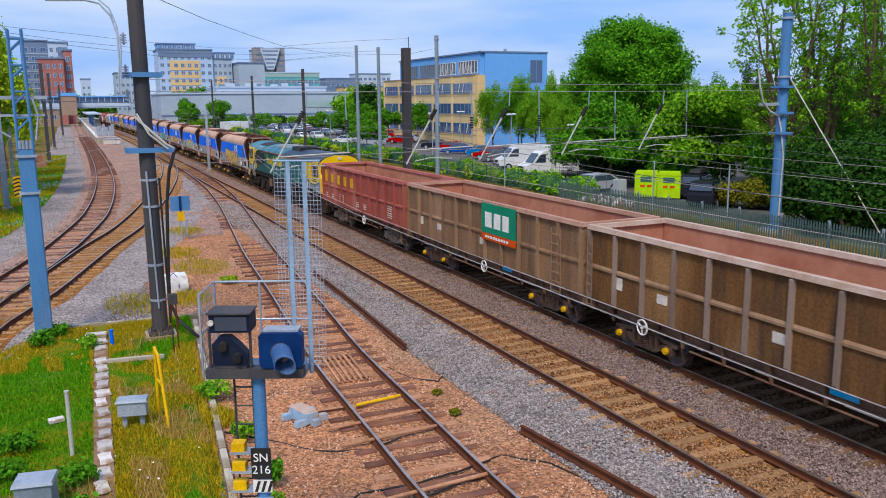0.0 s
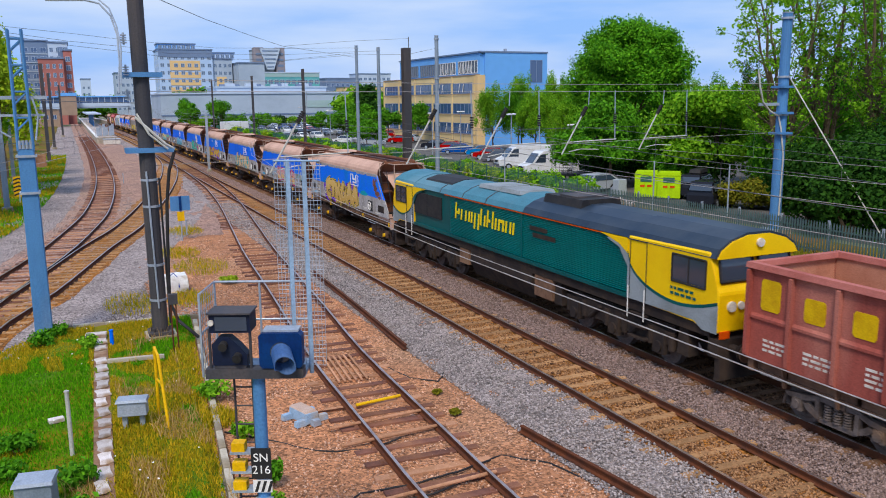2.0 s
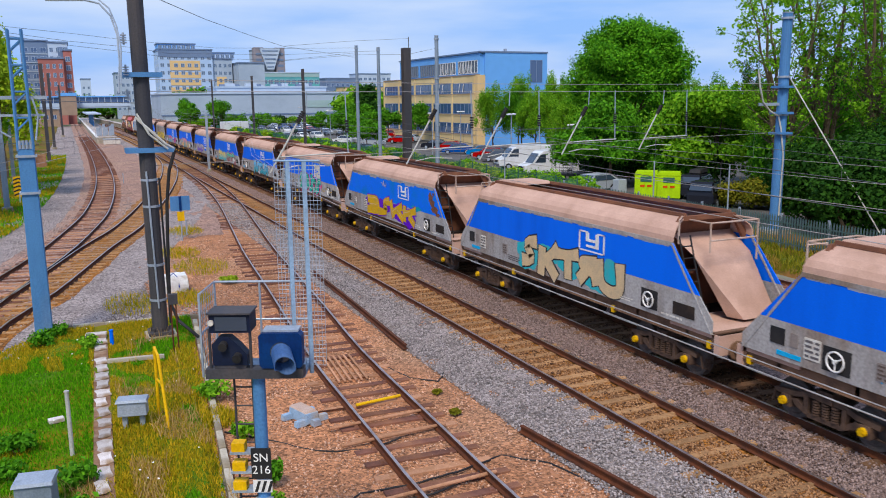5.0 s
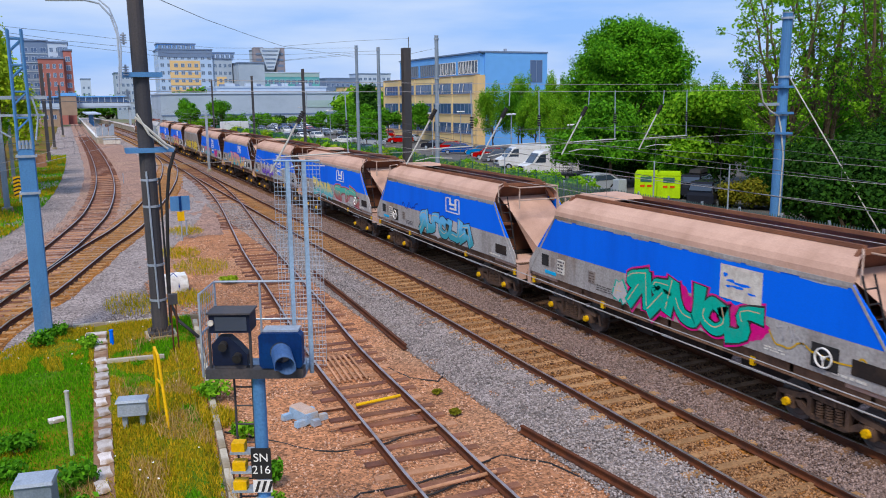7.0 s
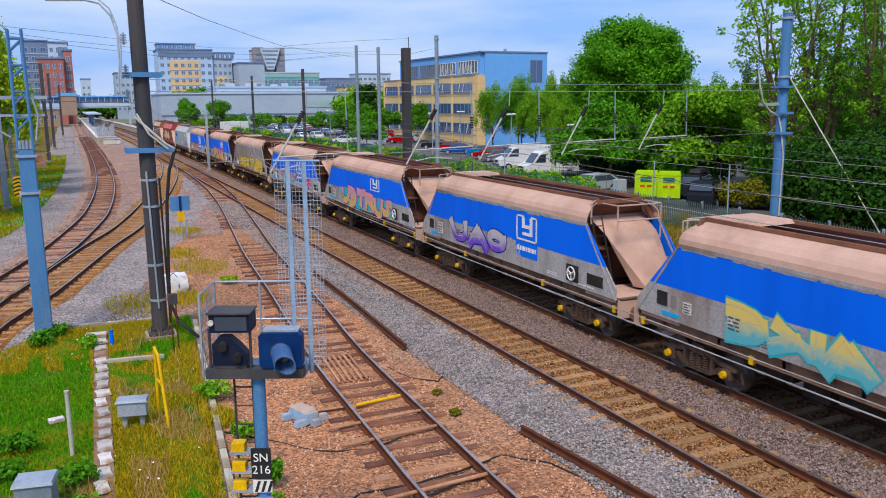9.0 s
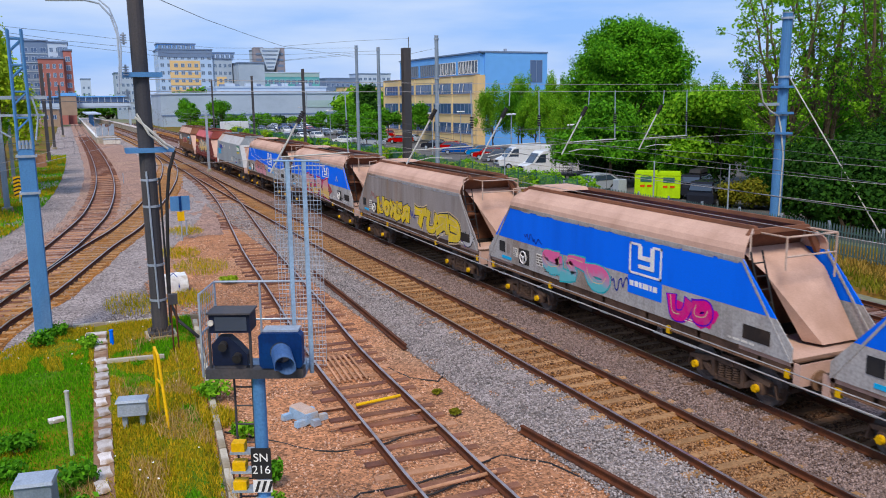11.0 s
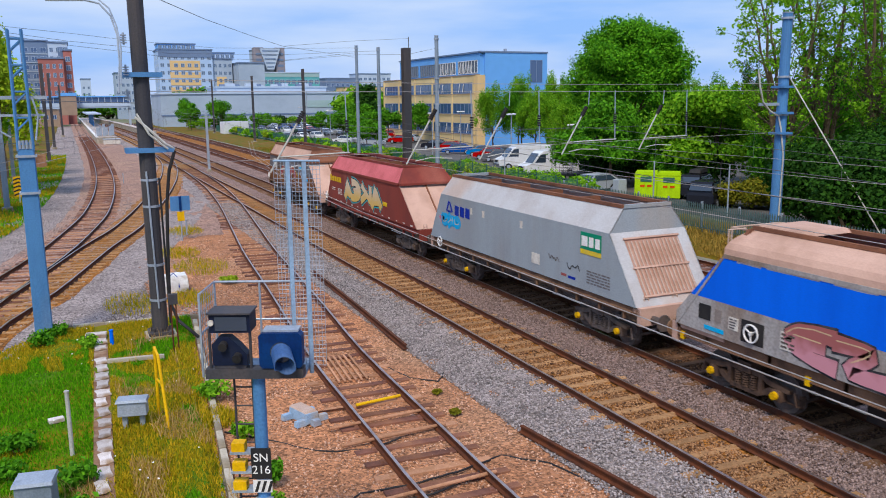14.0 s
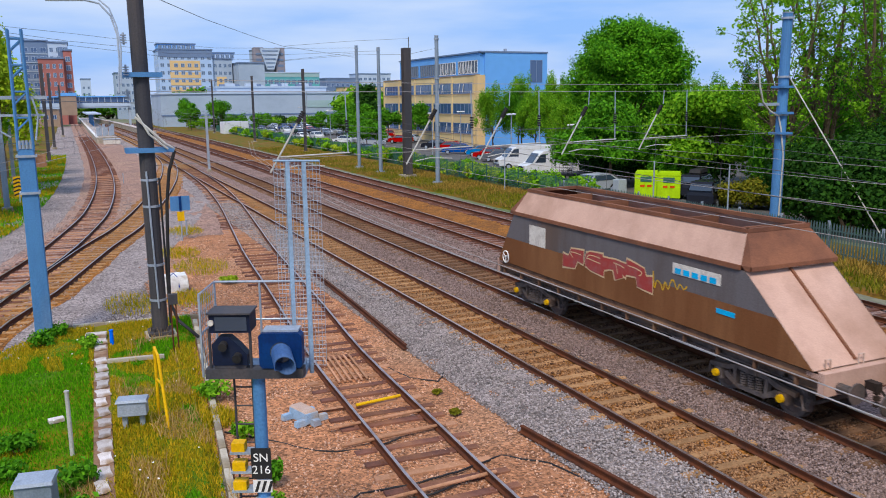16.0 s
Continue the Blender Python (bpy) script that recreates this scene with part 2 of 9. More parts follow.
# brighter copy of loco_green: light catching the louvres is put into the colour
M["loco_green_lit"] = mat("loco_green_lit", (0.008, 0.15, 0.145), (0.006, 0.115, 0.115), 0.4, scale=0.8, streak=True, bump=0.03)
M["rib_grey"] = mat("rib_grey", (0.27, 0.215, 0.185), (0.18, 0.14, 0.12), 0.8, scale=0.9, streak=True)
M["dust_pale"] = mat("dust_pale", (0.33, 0.37, 0.44), (0.38, 0.32, 0.29), 0.9, scale=1.5, bump=0.02)
M["loco_grey"] = mat("loco_grey", (0.27, 0.30, 0.32), (0.2, 0.22, 0.23), 0.6, scale=0.9)
M["underframe"] = mat("underframe", (0.024, 0.019, 0.018), (0.048, 0.035, 0.028), 0.85, scale=2)
M["bogie_brown"] = mat("bogie_brown", (0.105, 0.070, 0.054), (0.055, 0.038, 0.032), 0.85, scale=3, c=(0.15, 0.10, 0.075))
M["bogie_grey"] = mat("bogie_grey", (0.15, 0.125, 0.115), (0.085, 0.068, 0.060), 0.85, scale=3, c=(0.20, 0.14, 0.105))
M["under_brown"] = mat("under_brown", (0.20, 0.125, 0.09), (0.11, 0.07, 0.053), 0.85, scale=2, c=(0.23, 0.15, 0.105))
M["wheel_steel"] = mat("wheel_steel", (0.09, 0.08, 0.075), (0.14, 0.11, 0.10), 0.7, 0.2, scale=3)
SPRAY = dict(g_pink=(0.58, 0.25, 0.30), g_gold=(0.62, 0.40, 0.10), g_cyan=(0.10, 0.42, 0.47), g_purple=(0.16, 0.05, 0.50), g_green=(0.05, 0.43, 0.33), g_magenta=(0.66, 0.10, 0.28),
                   g_silver=(0.48, 0.46, 0.47), g_black=(0.02, 0.02, 0.025), g_red=(0.34, 0.10, 0.095), g_yellow=(0.70, 0.53, 0.13), g_cream=(0.62, 0.48, 0.32), g_sky=(0.12, 0.45, 0.75), g_teal=(0.03, 0.30, 0.38), g_straw=(0.50, 0.30, 0.06))
for _n, _c in SPRAY.items():
    M[_n] = mat(_n, _c, tuple(0.75 * v + 0.05 for v in _c), 0.7, scale=2.5, bump=0.03)
for _n in ("hopper_blue", "hopper_blue_worn"):
    M[_n].node_tree.nodes["Principled BSDF"].inputs["Specular IOR Level"].default_value = 0.15
M["sign_green"] = mat("sign_green", (0.012, 0.23, 0.13), (0.01, 0.19, 0.11), 0.5, bump=0.03)
M["sign_orange"] = mat("sign_orange", (0.62, 0.12, 0.05), (0.5, 0.1, 0.05), 0.5, bump=0.03)
M["letter_yellow"] = mat("letter_yellow", (0.62, 0.42, 0.06), (0.50, 0.32, 0.06), 0.6, scale=3, bump=0.03)
M["letter_bright"] = mat("letter_bright", (0.80, 0.62, 0.01), (0.74, 0.55, 0.01), 0.5, bump=0.0, vary=0.05)
M["letter_blue"] = mat("letter_blue", (0.045, 0.06, 0.30), (0.05, 0.07, 0.25), 0.6, bump=0.03)
M["label_white"] = mat("label_white", (0.66, 0.63, 0.58), (0.5, 0.46, 0.42), 0.7, scale=4, bump=0.03)
# buildings: distance haze is put into the cream, grey, white, slate and brick colours
M["wall_yellow"] = mat("wall_yellow", (0.70, 0.53, 0.27), (0.63, 0.47, 0.235), 0.85, scale=0.2, fine=8, c=(0.60, 0.44, 0.22), vary=0.05, bump=0.0, sat=1.0)
M["wall_blue"] = mat("wall_blue", (0.145, 0.385, 0.78), (0.13, 0.355, 0.74), 0.6, scale=0.08, fine=1, vary=0.03, bump=0, sat=1.0)
M["wall_cream_hazy"] = mat("wall_cream_hazy", (0.42, 0.5626, 0.77), (0.378, 0.5141, 0.715), 0.8, scale=0.1, fine=4, vary=0.05, bump=0.0, sat=1.0)
M["wall_tan"] = mat("wall_tan", (0.72, 0.50, 0.24), (0.66, 0.45, 0.22), 0.8, scale=0.1, fine=4, vary=0.05, bump=0.0, sat=1.0)
M["wall_grey_hazy"] = mat("wall_grey_hazy", (0.3872, 0.4655, 0.561), (0.3256, 0.399, 0.4896), 0.8, scale=0.08, fine=3, vary=0.05, bump=0.0, sat=1.0)
M["wall_brick"] = mat("wall_brick", (0.4, 0.1482, 0.124), (0.34, 0.1248, 0.108), 0.85, scale=0.2, fine=6, vary=0.05, bump=0.0, sat=1.0)
M["wall_slate_hazy"] = mat("wall_slate_hazy", (0.136, 0.198, 0.32), (0.168, 0.234, 0.36), 0.7, scale=0.1, fine=3, vary=0.05, bump=0.0, sat=1.0)
M["wall_white_hazy"] = mat("wall_white_hazy", (0.4644, 0.551, 0.6656), (0.4042, 0.4845, 0.6032), 0.8, scale=0.1, fine=3, vary=0.05, bump=0.0, sat=1.0)
M["wall_sage"] = mat("wall_sage", (0.30, 0.44, 0.44), (0.34, 0.46, 0.47), 0.7, scale=0.1, fine=3, vary=0.05, bump=0.0, sat=1.0)
M["wall_teal"] = mat("wall_teal", (0.12, 0.40, 0.42), (0.10, 0.32, 0.36), 0.6, scale=0.1, fine=3, vary=0.05, bump=0.0, sat=1.0)
M["wall_brown"] = mat("wall_brown", (0.34, 0.24, 0.17), (0.28, 0.20, 0.15), 0.8, scale=0.2, fine=4, vary=0.05, bump=0.0, sat=1.0)
M["bin_green"] = mat("bin_green", (0.42, 0.66, 0.02), (0.36, 0.56, 0.02), 0.5, scale=2, bump=0.03)
M["fence_steel"] = mat("fence_steel", (0.11, 0.155, 0.15), (0.075, 0.115, 0.105), 0.65, 0.2, scale=2)
M["mesh_green"] = mat("mesh_green", (0.05, 0.12, 0.09), (0.07, 0.14, 0.11), 0.7, scale=2)
CAR_COLOURS = [("car_white", (0.75, 0.76, 0.78)), ("car_silver", (0.42, 0.45, 0.48)), ("car_black", (0.02, 0.022, 0.03)), ("car_blue", (0.02, 0.08, 0.32)), ("car_red", (0.42, 0.03, 0.03)), ("car_grey", (0.14, 0.15, 0.17)), ("car_sky", (0.05, 0.22, 0.50))]
for _n, _c in CAR_COLOURS:
    M[_n] = mat(_n, _c, tuple(0.9 * v for v in _c), 0.25, 0.1, scale=0.5, bump=0)


# ---------------------------------------------------------------- mesh helpers
def box(bm, x0, x1, y0, y1, z0, z1, tx=0.0, ty=0.0):
    """A box; tx, ty draw its top in on each side."""
    v = [bm.verts.new(q) for q in ((x0, y0, z0), (x1, y0, z0), (x1, y1, z0), (x0, y1, z0), (x0 + tx, y0 + ty, z1), (x1 - tx, y0 + ty, z1), (x1 - tx, y1 - ty, z1), (x0 + tx, y1 - ty, z1))]
    for f in ((3, 2, 1, 0), (4, 5, 6, 7), (0, 1, 5, 4), (1, 2, 6, 5), (2, 3, 7, 6), (3, 0, 4, 7)):
        bm.faces.new([v[i] for i in f])
    return bm


def rod(bm, a, b, r, seg=8, r2=None):
    """A round bar from a to b."""
    a, b = Vector(a), Vector(b)
    q = (b - a).to_track_quat("Z", "Y")
    ra, rb = r, r if r2 is None else r2
    rings = []
    for c, rr in ((a, ra), (b, rb)):
        rings.append([bm.verts.new(c + q @ Vector((rr * math.cos(2 * math.pi * i / seg), rr * math.sin(2 * math.pi * i / seg), 0))) for i in range(seg)])
    for i in range(seg):
        j = (i + 1) % seg
        bm.faces.new((rings[0][i], rings[0][j], rings[1][j], rings[1][i]))
    bm.faces.new(rings[0][::-1])
    bm.faces.new(rings[1])
    return bm


def prism(bm, outline, axis, a, b):
    """An outline (in the two other axes, in order) drawn out along an axis from a to b."""
    def at(p, t):
        return {"x": (t, p[0], p[1]), "y": (p[0], t, p[1]), "z": (p[0], p[1], t)}[axis]
    u = [bm.verts.new(at(p, a)) for p in outline]
    w = [bm.verts.new(at(p, b)) for p in outline]
    n = len(outline)
    for i in range(n):
        bm.faces.new((u[i], u[(i + 1) % n], w[(i + 1) % n], w[i]))
    bm.faces.new(u[::-1])
    bm.faces.new(w)
    return bm


def tube(bm, pts, r, seg=6):
    """A round bar bent through several points."""
    pts = [Vector(p) for p in pts]
    rings = []
    side = None
    for k, p in enumerate(pts):
        d = (pts[min(k + 1, len(pts) - 1)] - pts[max(k - 1, 0)]).normalized()
        if side is None:
            side = d.orthogonal().normalized()
        side = (side - d * side.dot(d)).normalized()
        up = d.cross(side)
        rings.append([bm.verts.new(p + r * (side * math.cos(2 * math.pi * i / seg) + up * math.sin(2 * math.pi * i / seg))) for i in range(seg)])
    for a, b in zip(rings, rings[1:]):
        for i in range(seg):
            j = (i + 1) % seg
            bm.faces.new((a[i], a[j], b[j], b[i]))
    bm.faces.new(rings[0][::-1])
    bm.faces.new(rings[-1])
    return bm


def quad(bm, *pts):
    bm.faces.new([bm.verts.new(q) for q in pts])
    return bm


def mesh_of(name, bm, material, bevel=0.0):
    if bevel:
        bmesh.ops.bevel(bm, geom=list(bm.edges), offset=bevel, segments=1, affect="EDGES", clamp_overlap=True)
    bmesh.ops.recalc_face_normals(bm, faces=list(bm.faces))
    me = bpy.data.meshes.new(name)
    bm.to_mesh(me)
    bm.free()
    me.materials.append(material)
    return me


def part(name, bm, material, parent, label="", bevel=0.0):
    ob = new(name, mesh_of(name, bm, material, bevel))
    ob.parent = parent
    if label:
        tagged(ob, label)
    return ob


def thing(name, label, category, m=None, group="", kind=""):
    ob = new(name)
    if m is not None:
        ob.matrix_basis = m
    return tagged(ob, label, category, group, kind)


def solid(name, bm, material, label, category, m=None, group="", kind="", bevel=0.0):
    """A thing that is one mesh."""
    ob = new(name, mesh_of(name, bm, material, bevel))
    if m is not None:
        ob.matrix_basis = m
    return tagged(ob, label, category, group, kind)


def from_arrays(name, verts, faces, material):
    me = bpy.data.meshes.new(name)
    me.from_pydata(verts, [], faces)
    me.materials.append(material)
    return me


# ---------------------------------------------------------------- lines of the tracks
def bend(y):
    """The slow leftward curve of the main lines towards the station."""
    u = max(0.0, y - 100.0)
    return -u * u / 12000.0


X_B, X_C, X_D, X_E = 11.55, 15.07, 19.44, 24.21


def main_line(x0):
    return lambda y: x0 + bend(y)


def spline(pts):
    """A smooth line x(y) through points (x, y)."""
    ys = [q[1] for q in pts]
    xs = [q[0] for q in pts]

    def f(y):
        if y <= ys[0]:
            return xs[0] + (xs[1] - xs[0]) / (ys[1] - ys[0]) * (y - ys[0])
        if y >= ys[-1]:
            return xs[-1] + (xs[-1] - xs[-2]) / (ys[-1] - ys[-2]) * (y - ys[-1])
        i = max(k for k in range(len(ys) - 1) if ys[k] <= y)
        h = ys[i + 1] - ys[i]
        t = (y - ys[i]) / h

        def slope(k):
            a, b = max(0, k - 1), min(len(ys) - 1, k + 1)
            return (xs[b] - xs[a]) / (ys[b] - ys[a])
        return (xs[i] * (2 * t ** 3 - 3 * t ** 2 + 1) + h * slope(i) * (t ** 3 - 2 * t ** 2 + t) + xs[i + 1] * (-2 * t ** 3 + 3 * t ** 2) + h * slope(i + 1) * (t ** 3 - t ** 2))
    return f


LINE_A = spline([(6.0, -40), (6.02, 0), (6.07, 12.2), (6.2, 16), (6.42, 21.5), (6.92, 27), (7.35, 32), (7.9, 38.7), (8.8, 47), (10.15, 60), (11.05, 73), (11.5, 88), (11.55, 96)])
LINE_F = spline([(-7.2, 16), (-4.6, 28), (-2.4, 37.8), (-1.5, 41.5), (-0.3, 47.8), (1.25, 58.4), (2.5, 76.6), (3.15, 102), (3.3, 145), (3.05, 204), (2.9, 372)])
LINE_G = spline([(-6.0, 16), (-3.27, 29.1), (-1.67, 34.05), (-0.58, 38.3), (0.83, 43.9), (2.7, 50.4), (5.25, 63), (7.9, 78.8), (9.6, 92.2), (10.8, 106), (11.5, 126)])


def steps(a, b, d):
    n = max(1, round((b - a) / d))
    return [a + (b - a) * i / n for i in range(n + 1)]


def frame_at(line, y):
    d = line(y + 0.25) - line(y - 0.25)
    t = Vector((d, 0.5, 0)).normalized()
    return Vector((line(y), y, 0)), Vector((t.y, -t.x, 0)), t


def sweep(bm, line, ys, outline, off=0.0):
    """An outline (across, up) swept along a line."""
    rings = []
    for y in ys:
        c, s, _ = frame_at(line, y)
        rings.append([bm.verts.new(c + s * (off + p[0]) + Vector((0, 0, p[1]))) for p in outline])
    n = len(outline)
    for a, b in zip(rings, rings[1:]):
        for i in range(n):
            bm.faces.new((a[i], a[(i + 1) % n], b[(i + 1) % n], b[i]))
    bm.faces.new(rings[0][::-1])
    bm.faces.new(rings[-1])
    return bm


RAIL_FOOT = [(-0.07, -0.159), (0.07, -0.159), (0.07, -0.148), (0.012, -0.125), (0.012, -0.045), (0.034, -0.036), (0.034, -0.004), (-0.034, -0.004), (-0.034, -0.036), (-0.012, -0.045), (-0.012, -0.125), (-0.07, -0.148)]
RAIL_HEAD = [(-0.033, -0.006), (0.033, -0.006), (0.031, 0.0), (-0.031, 0.0)]


def sleeper_mesh(name, material, half=1.25, w=0.125, top=-0.165):
    bm = bmesh.new()
    box(bm, -half, half, -w, w, -0.33, top, 0.015, 0.02)
    for s in (-0.7525, 0.7525):
        for q in (-0.13, 0.13):
            box(bm, s + q - 0.045, s + q + 0.045, -0.06, 0.06, top, top + 0.035, 0.012, 0.012)
    return mesh_of(name, bm, material)


def track(name, line, y0, y1, near, far, sleepers, label, shiny=True, spacing=0.65, skew=0.0):
    """Two rails and their sleepers; those between near and far are pieces of their own."""
    t = thing(name, label, "railway track", kind="structure")
    ys = steps(y0, min(y1, 130), 2.0) + ([130 + 5 * k for k in range(1, int((y1 - 130) / 5) + 1)] if y1 > 130 else [])
    for s in (-0.7525, 0.7525):
        r = part("rail", sweep(bmesh.new(), line, ys, RAIL_FOOT, s), M["rail_rust"], t, "rust-brown steel rail")
        part("rail_head", sweep(bmesh.new(), line, ys, RAIL_HEAD, s), M["rail_shiny" if shiny else "rail_top"], r, "worn running surface")
    rnd = random.Random(name)
    verts, faces = [], []
    y, k = y0, 0
    while y < min(y1, 200):
        c, s, d = frame_at(line, y)
        a = math.atan2(-d.x, d.y) + radians(rnd.uniform(-1.2, 1.2) + skew)
        me = sleepers[k % len(sleepers)] if rnd.random() < 0.7 else rnd.choice(sleepers)
        if near <= y <= far:
            o = new("sleeper", me)
            o.parent = t
            o.matrix_basis = Matrix.Translation((c.x + rnd.uniform(-0.05, 0.05), c.y, rnd.uniform(-0.012, 0.008))) @ Matrix.Rotation(a, 4, "Z")
        else:
            b = len(verts)
            for sx, sy, z in ((-1.25, -0.12, -0.165), (1.25, -0.12, -0.165), (1.25, 0.12, -0.165), (-1.25, 0.12, -0.165), (-1.25, -0.13, -0.3), (1.25, -0.13, -0.3), (1.25, 0.13, -0.3), (-1.25, 0.13, -0.3)):
                w = c + s * sx + d * sy
                verts.append((w.x, w.y, z))
            faces += [(b, b + 1, b + 2, b + 3), (b + 4, b + 5, b + 1, b), (b + 6, b + 7, b + 3, b + 2), (b + 5, b + 6, b + 2, b + 1), (b + 7, b + 4, b, b + 3)]
        y += spacing
        k += 1
    if verts:
        o = new("distant_sleepers", from_arrays("distant_sleepers", verts, faces, sleepers[0].materials[0]))
        o.parent = t
        tagged(o, kind="stuff")
    return t


def bed(name, line, y0, y1, left, right, z, material, label, amp=0.03, step=0.5, across=8, slope=0.25):
    """A strip of ground along a line, uneven, with sloping shoulders."""
    ys = steps(y0, min(y1, 90), step) + ([90 + 4 * k for k in range(1, int((y1 - 90) / 4) + 1)] if y1 > 90 else [])
    us = [left - slope, left] + [left + (right - left) * k / across for k in range(1, across)] + [right, right + slope]
    verts, faces = [], []
    for y in ys:
        c, s, _ = frame_at(line, y)
        for i, u in enumerate(us):
            w = c + s * (u + (0.18 * noise.noise((y * 0.7, u, z)) if i in (0, 1, len(us) - 2, len(us) - 1) else 0))
            h = z - 0.2 if i in (0, len(us) - 1) else z + amp * noise.noise((w.x * 1.3, w.y * 1.3, 0)) + amp * 0.5 * noise.noise((w.x * 5, w.y * 5, 3))
            verts.append((w.x, w.y, h))
    n = len(us)
    for j in range(len(ys) - 1):
        for i in range(n - 1):
            faces.append((j * n + i, j * n + i + 1, (j + 1) * n + i + 1, (j + 1) * n + i))
    ob = new(name, from_arrays(name, verts, faces, material))
    return tagged(ob, label, "ground", kind="structure")


# ---------------------------------------------------------------- ground
def ground_sheet():
    verts, faces = [], []
    xs = [-3000, -400, -120, -60, -40] + list(range(-30, 61, 2)) + [80, 120, 200, 500, 3000]
    ys = [-3000, -500, -340, -200, -100, -50] + list(range(-30, 121, 2)) + list(range(130, 400, 15)) + [450, 700, 1500, 4000]
    for y in ys:
        for x in xs:
            near = abs(x) < 60 and -40 < y < 125
            verts.append((x, y, -0.30 + (0.05 * noise.noise((x * 0.3, y * 0.3, 1)) if near else 0)))
    n = len(xs)
    for j in range(len(ys) - 1):
        for i in range(n - 1):
            faces.append((j * n + i, j * n + i + 1, (j + 1) * n + i + 1, (j + 1) * n + i))
    ob = new("ground", from_arrays("ground", verts, faces, M["far_ground"]))
    tagged(ob, "dull green and grey ground reaching to the horizon", "ground", kind="structure")


ground_sheet()
straight = main_line
bed("ballast_yard", lambda y: 6.0, -60, 46, -3.6, 4.8, -0.205, M["tan_ballast"], "pinkish tan stone ballast around the sidings", amp=0.05, step=0.6, across=20)
M["yard_far"] = mat("yard_far", (0.37, 0.25, 0.205), (0.28, 0.195, 0.168), 0.95, scale=0.3, cells=14, bump=0.8, fine=5, c=(0.36, 0.25, 0.20))
bed("ballast_yard", lambda y: 6.0, 45.6, 300, -3.6, 4.8, -0.207, M["yard_far"], "mauve-brown stone ballast of the far yard", amp=0.05, step=0.8, across=16)
bed("ballast_yard", lambda y: -4.0, -60, 300, -6.0, 7.0, -0.27, M["grey_ballast"], "tan stone ballast of the outer yard", amp=0.04, step=0.8, across=20)
bed("ballast_strip", LINE_G, 22, 66, 1.3, 3.7, -0.195, M["grey_ballast"], "grey stone ballast beside the crossover", amp=0.03)
bed("ballast_strip", LINE_F, 24, 120, -4.6, -1.6, -0.21, M["grey_ballast"], "grey stone ballast shoulder of the curving track", amp=0.03)
bed("ballast_shoulder", straight(9.75), -60, 330, -1.15, 0.85, -0.19, M["grey_ballast"], "fresh grey stone ballast beside the line", amp=0.05)
bed("ballast_bed", straight(X_B), -60, 330, -1.0, 1.0, -0.20, M["brown_ballast"], "rust-brown ballast between the rails")
bed("ballast_strip", straight(13.3), -60, 330, -0.95, 0.95, -0.205, M["mauve_ballast"], "grey stone ballast between two tracks", amp=0.05)
bed("ballast_bed", straight(X_C), -340, 330, -1.1, 1.1, -0.215, M["dark_ballast"], "dark brown ballast between the rails", step=0.8)
bed("ballast_strip", straight(17.25), -60, 330, -1.35, 1.35, -0.22, M["mauve_ballast"], "grey-brown stone ballast between two tracks", amp=0.05)
bed("ballast_bed", straight(X_D), -60, 330, -1.1, 1.1, -0.215, M["mauve_ballast"], "grey ballast between the rails")
bed("ballast_strip", straight(21.8), -60, 330, -1.5, 1.5, -0.22, M["brown_ballast"], "brown stone ballast between two tracks", amp=0.05)
bed("ballast_bed", straight(X_E), -60, 330, -1.2, 1.6, -0.215, M["mauve_ballast"], "grey-brown ballast between the rails")
bed("ballast_bed", LINE_F, 20, 330, -1.9, 1.6, -0.195, M["yard_far"], "grey ballast under the curving track", amp=0.04)
bed("ballast_bed", LINE_G, 20, 100, -1.3, 1.35, -0.19, M["brown_ballast"], "brown ballast between the rails of the crossover", amp=0.04)
bed("verge", straight(30.4), -60, 330, -3.6, 4.2, -0.15, M["verge"], "rough yellow-green grass verge along the fence", amp=0.14, step=0.7, across=12)
bed("grass_verge", lambda y: -9.0 if y < 60 else -6.5, 8, 330, -8.0, 3.4, -0.17, M["verge"], "rough green and yellow grass verge beside the curving track", amp=0.12, step=0.8, across=14)
bed("car_park", lambda y: 56.0, -20, 330, -20.0, 30.0, -0.24, M["asphalt"], "grey asphalt of the car park", amp=0.01, step=6, across=4)

SL_WOOD = [sleeper_mesh("sleeper", M["sleeper_wood"]), sleeper_mesh("sleeper", M["sleeper_wood"], 1.3)]
SL_MIX = SL_WOOD + [sleeper_mesh("sleeper", M["sleeper_pale"])]
SL_CON = [sleeper_mesh("sleeper", M["sleeper_concrete"])]
M["sleeper_dark"] = mat("sleeper_dark", (0.22, 0.135, 0.088), (0.15, 0.092, 0.062), 0.9, scale=2.5, rnd=0.25)
SL_DARK = [sleeper_mesh("sleeper", M["sleeper_dark"])]
track("siding_track", LINE_A, -40, 95, -2, 75, SL_MIX, "worn siding track with dark timber sleepers")
track("railway_track", straight(X_B), -60, 320, 0, 90, SL_CON, "main-line track with brown-stained sleepers")
track("railway_track", straight(X_C), -340, 330, 0, 90, SL_DARK, "track on which the goods train runs")
track("railway_track", straight(X_D), -60, 320, 15, 80, SL_WOOD, "main-line track on dark sleepers")
track("railway_track", straight(X_E), -60, 320, 20, 80, SL_WOOD, "main-line track nearest the grass verge")
track("railway_track", LINE_F, 18, 330, 24, 90, SL_MIX, "track curving away to the bay platform")
track("crossover_track", LINE_G, 18, 124, 24, 90, SL_CON, "crossover track curving across the yard")


# ---------------------------------------------------------------- the train
V0, ACC = 16.8545, 0.1177


def run(t):
    """How far the train has come by t seconds."""
    return V0 * t + 0.5 * ACC * t * t


TRAIN = []       # (vehicle, its middle's place along the line at the start)
WHEELSETS = []


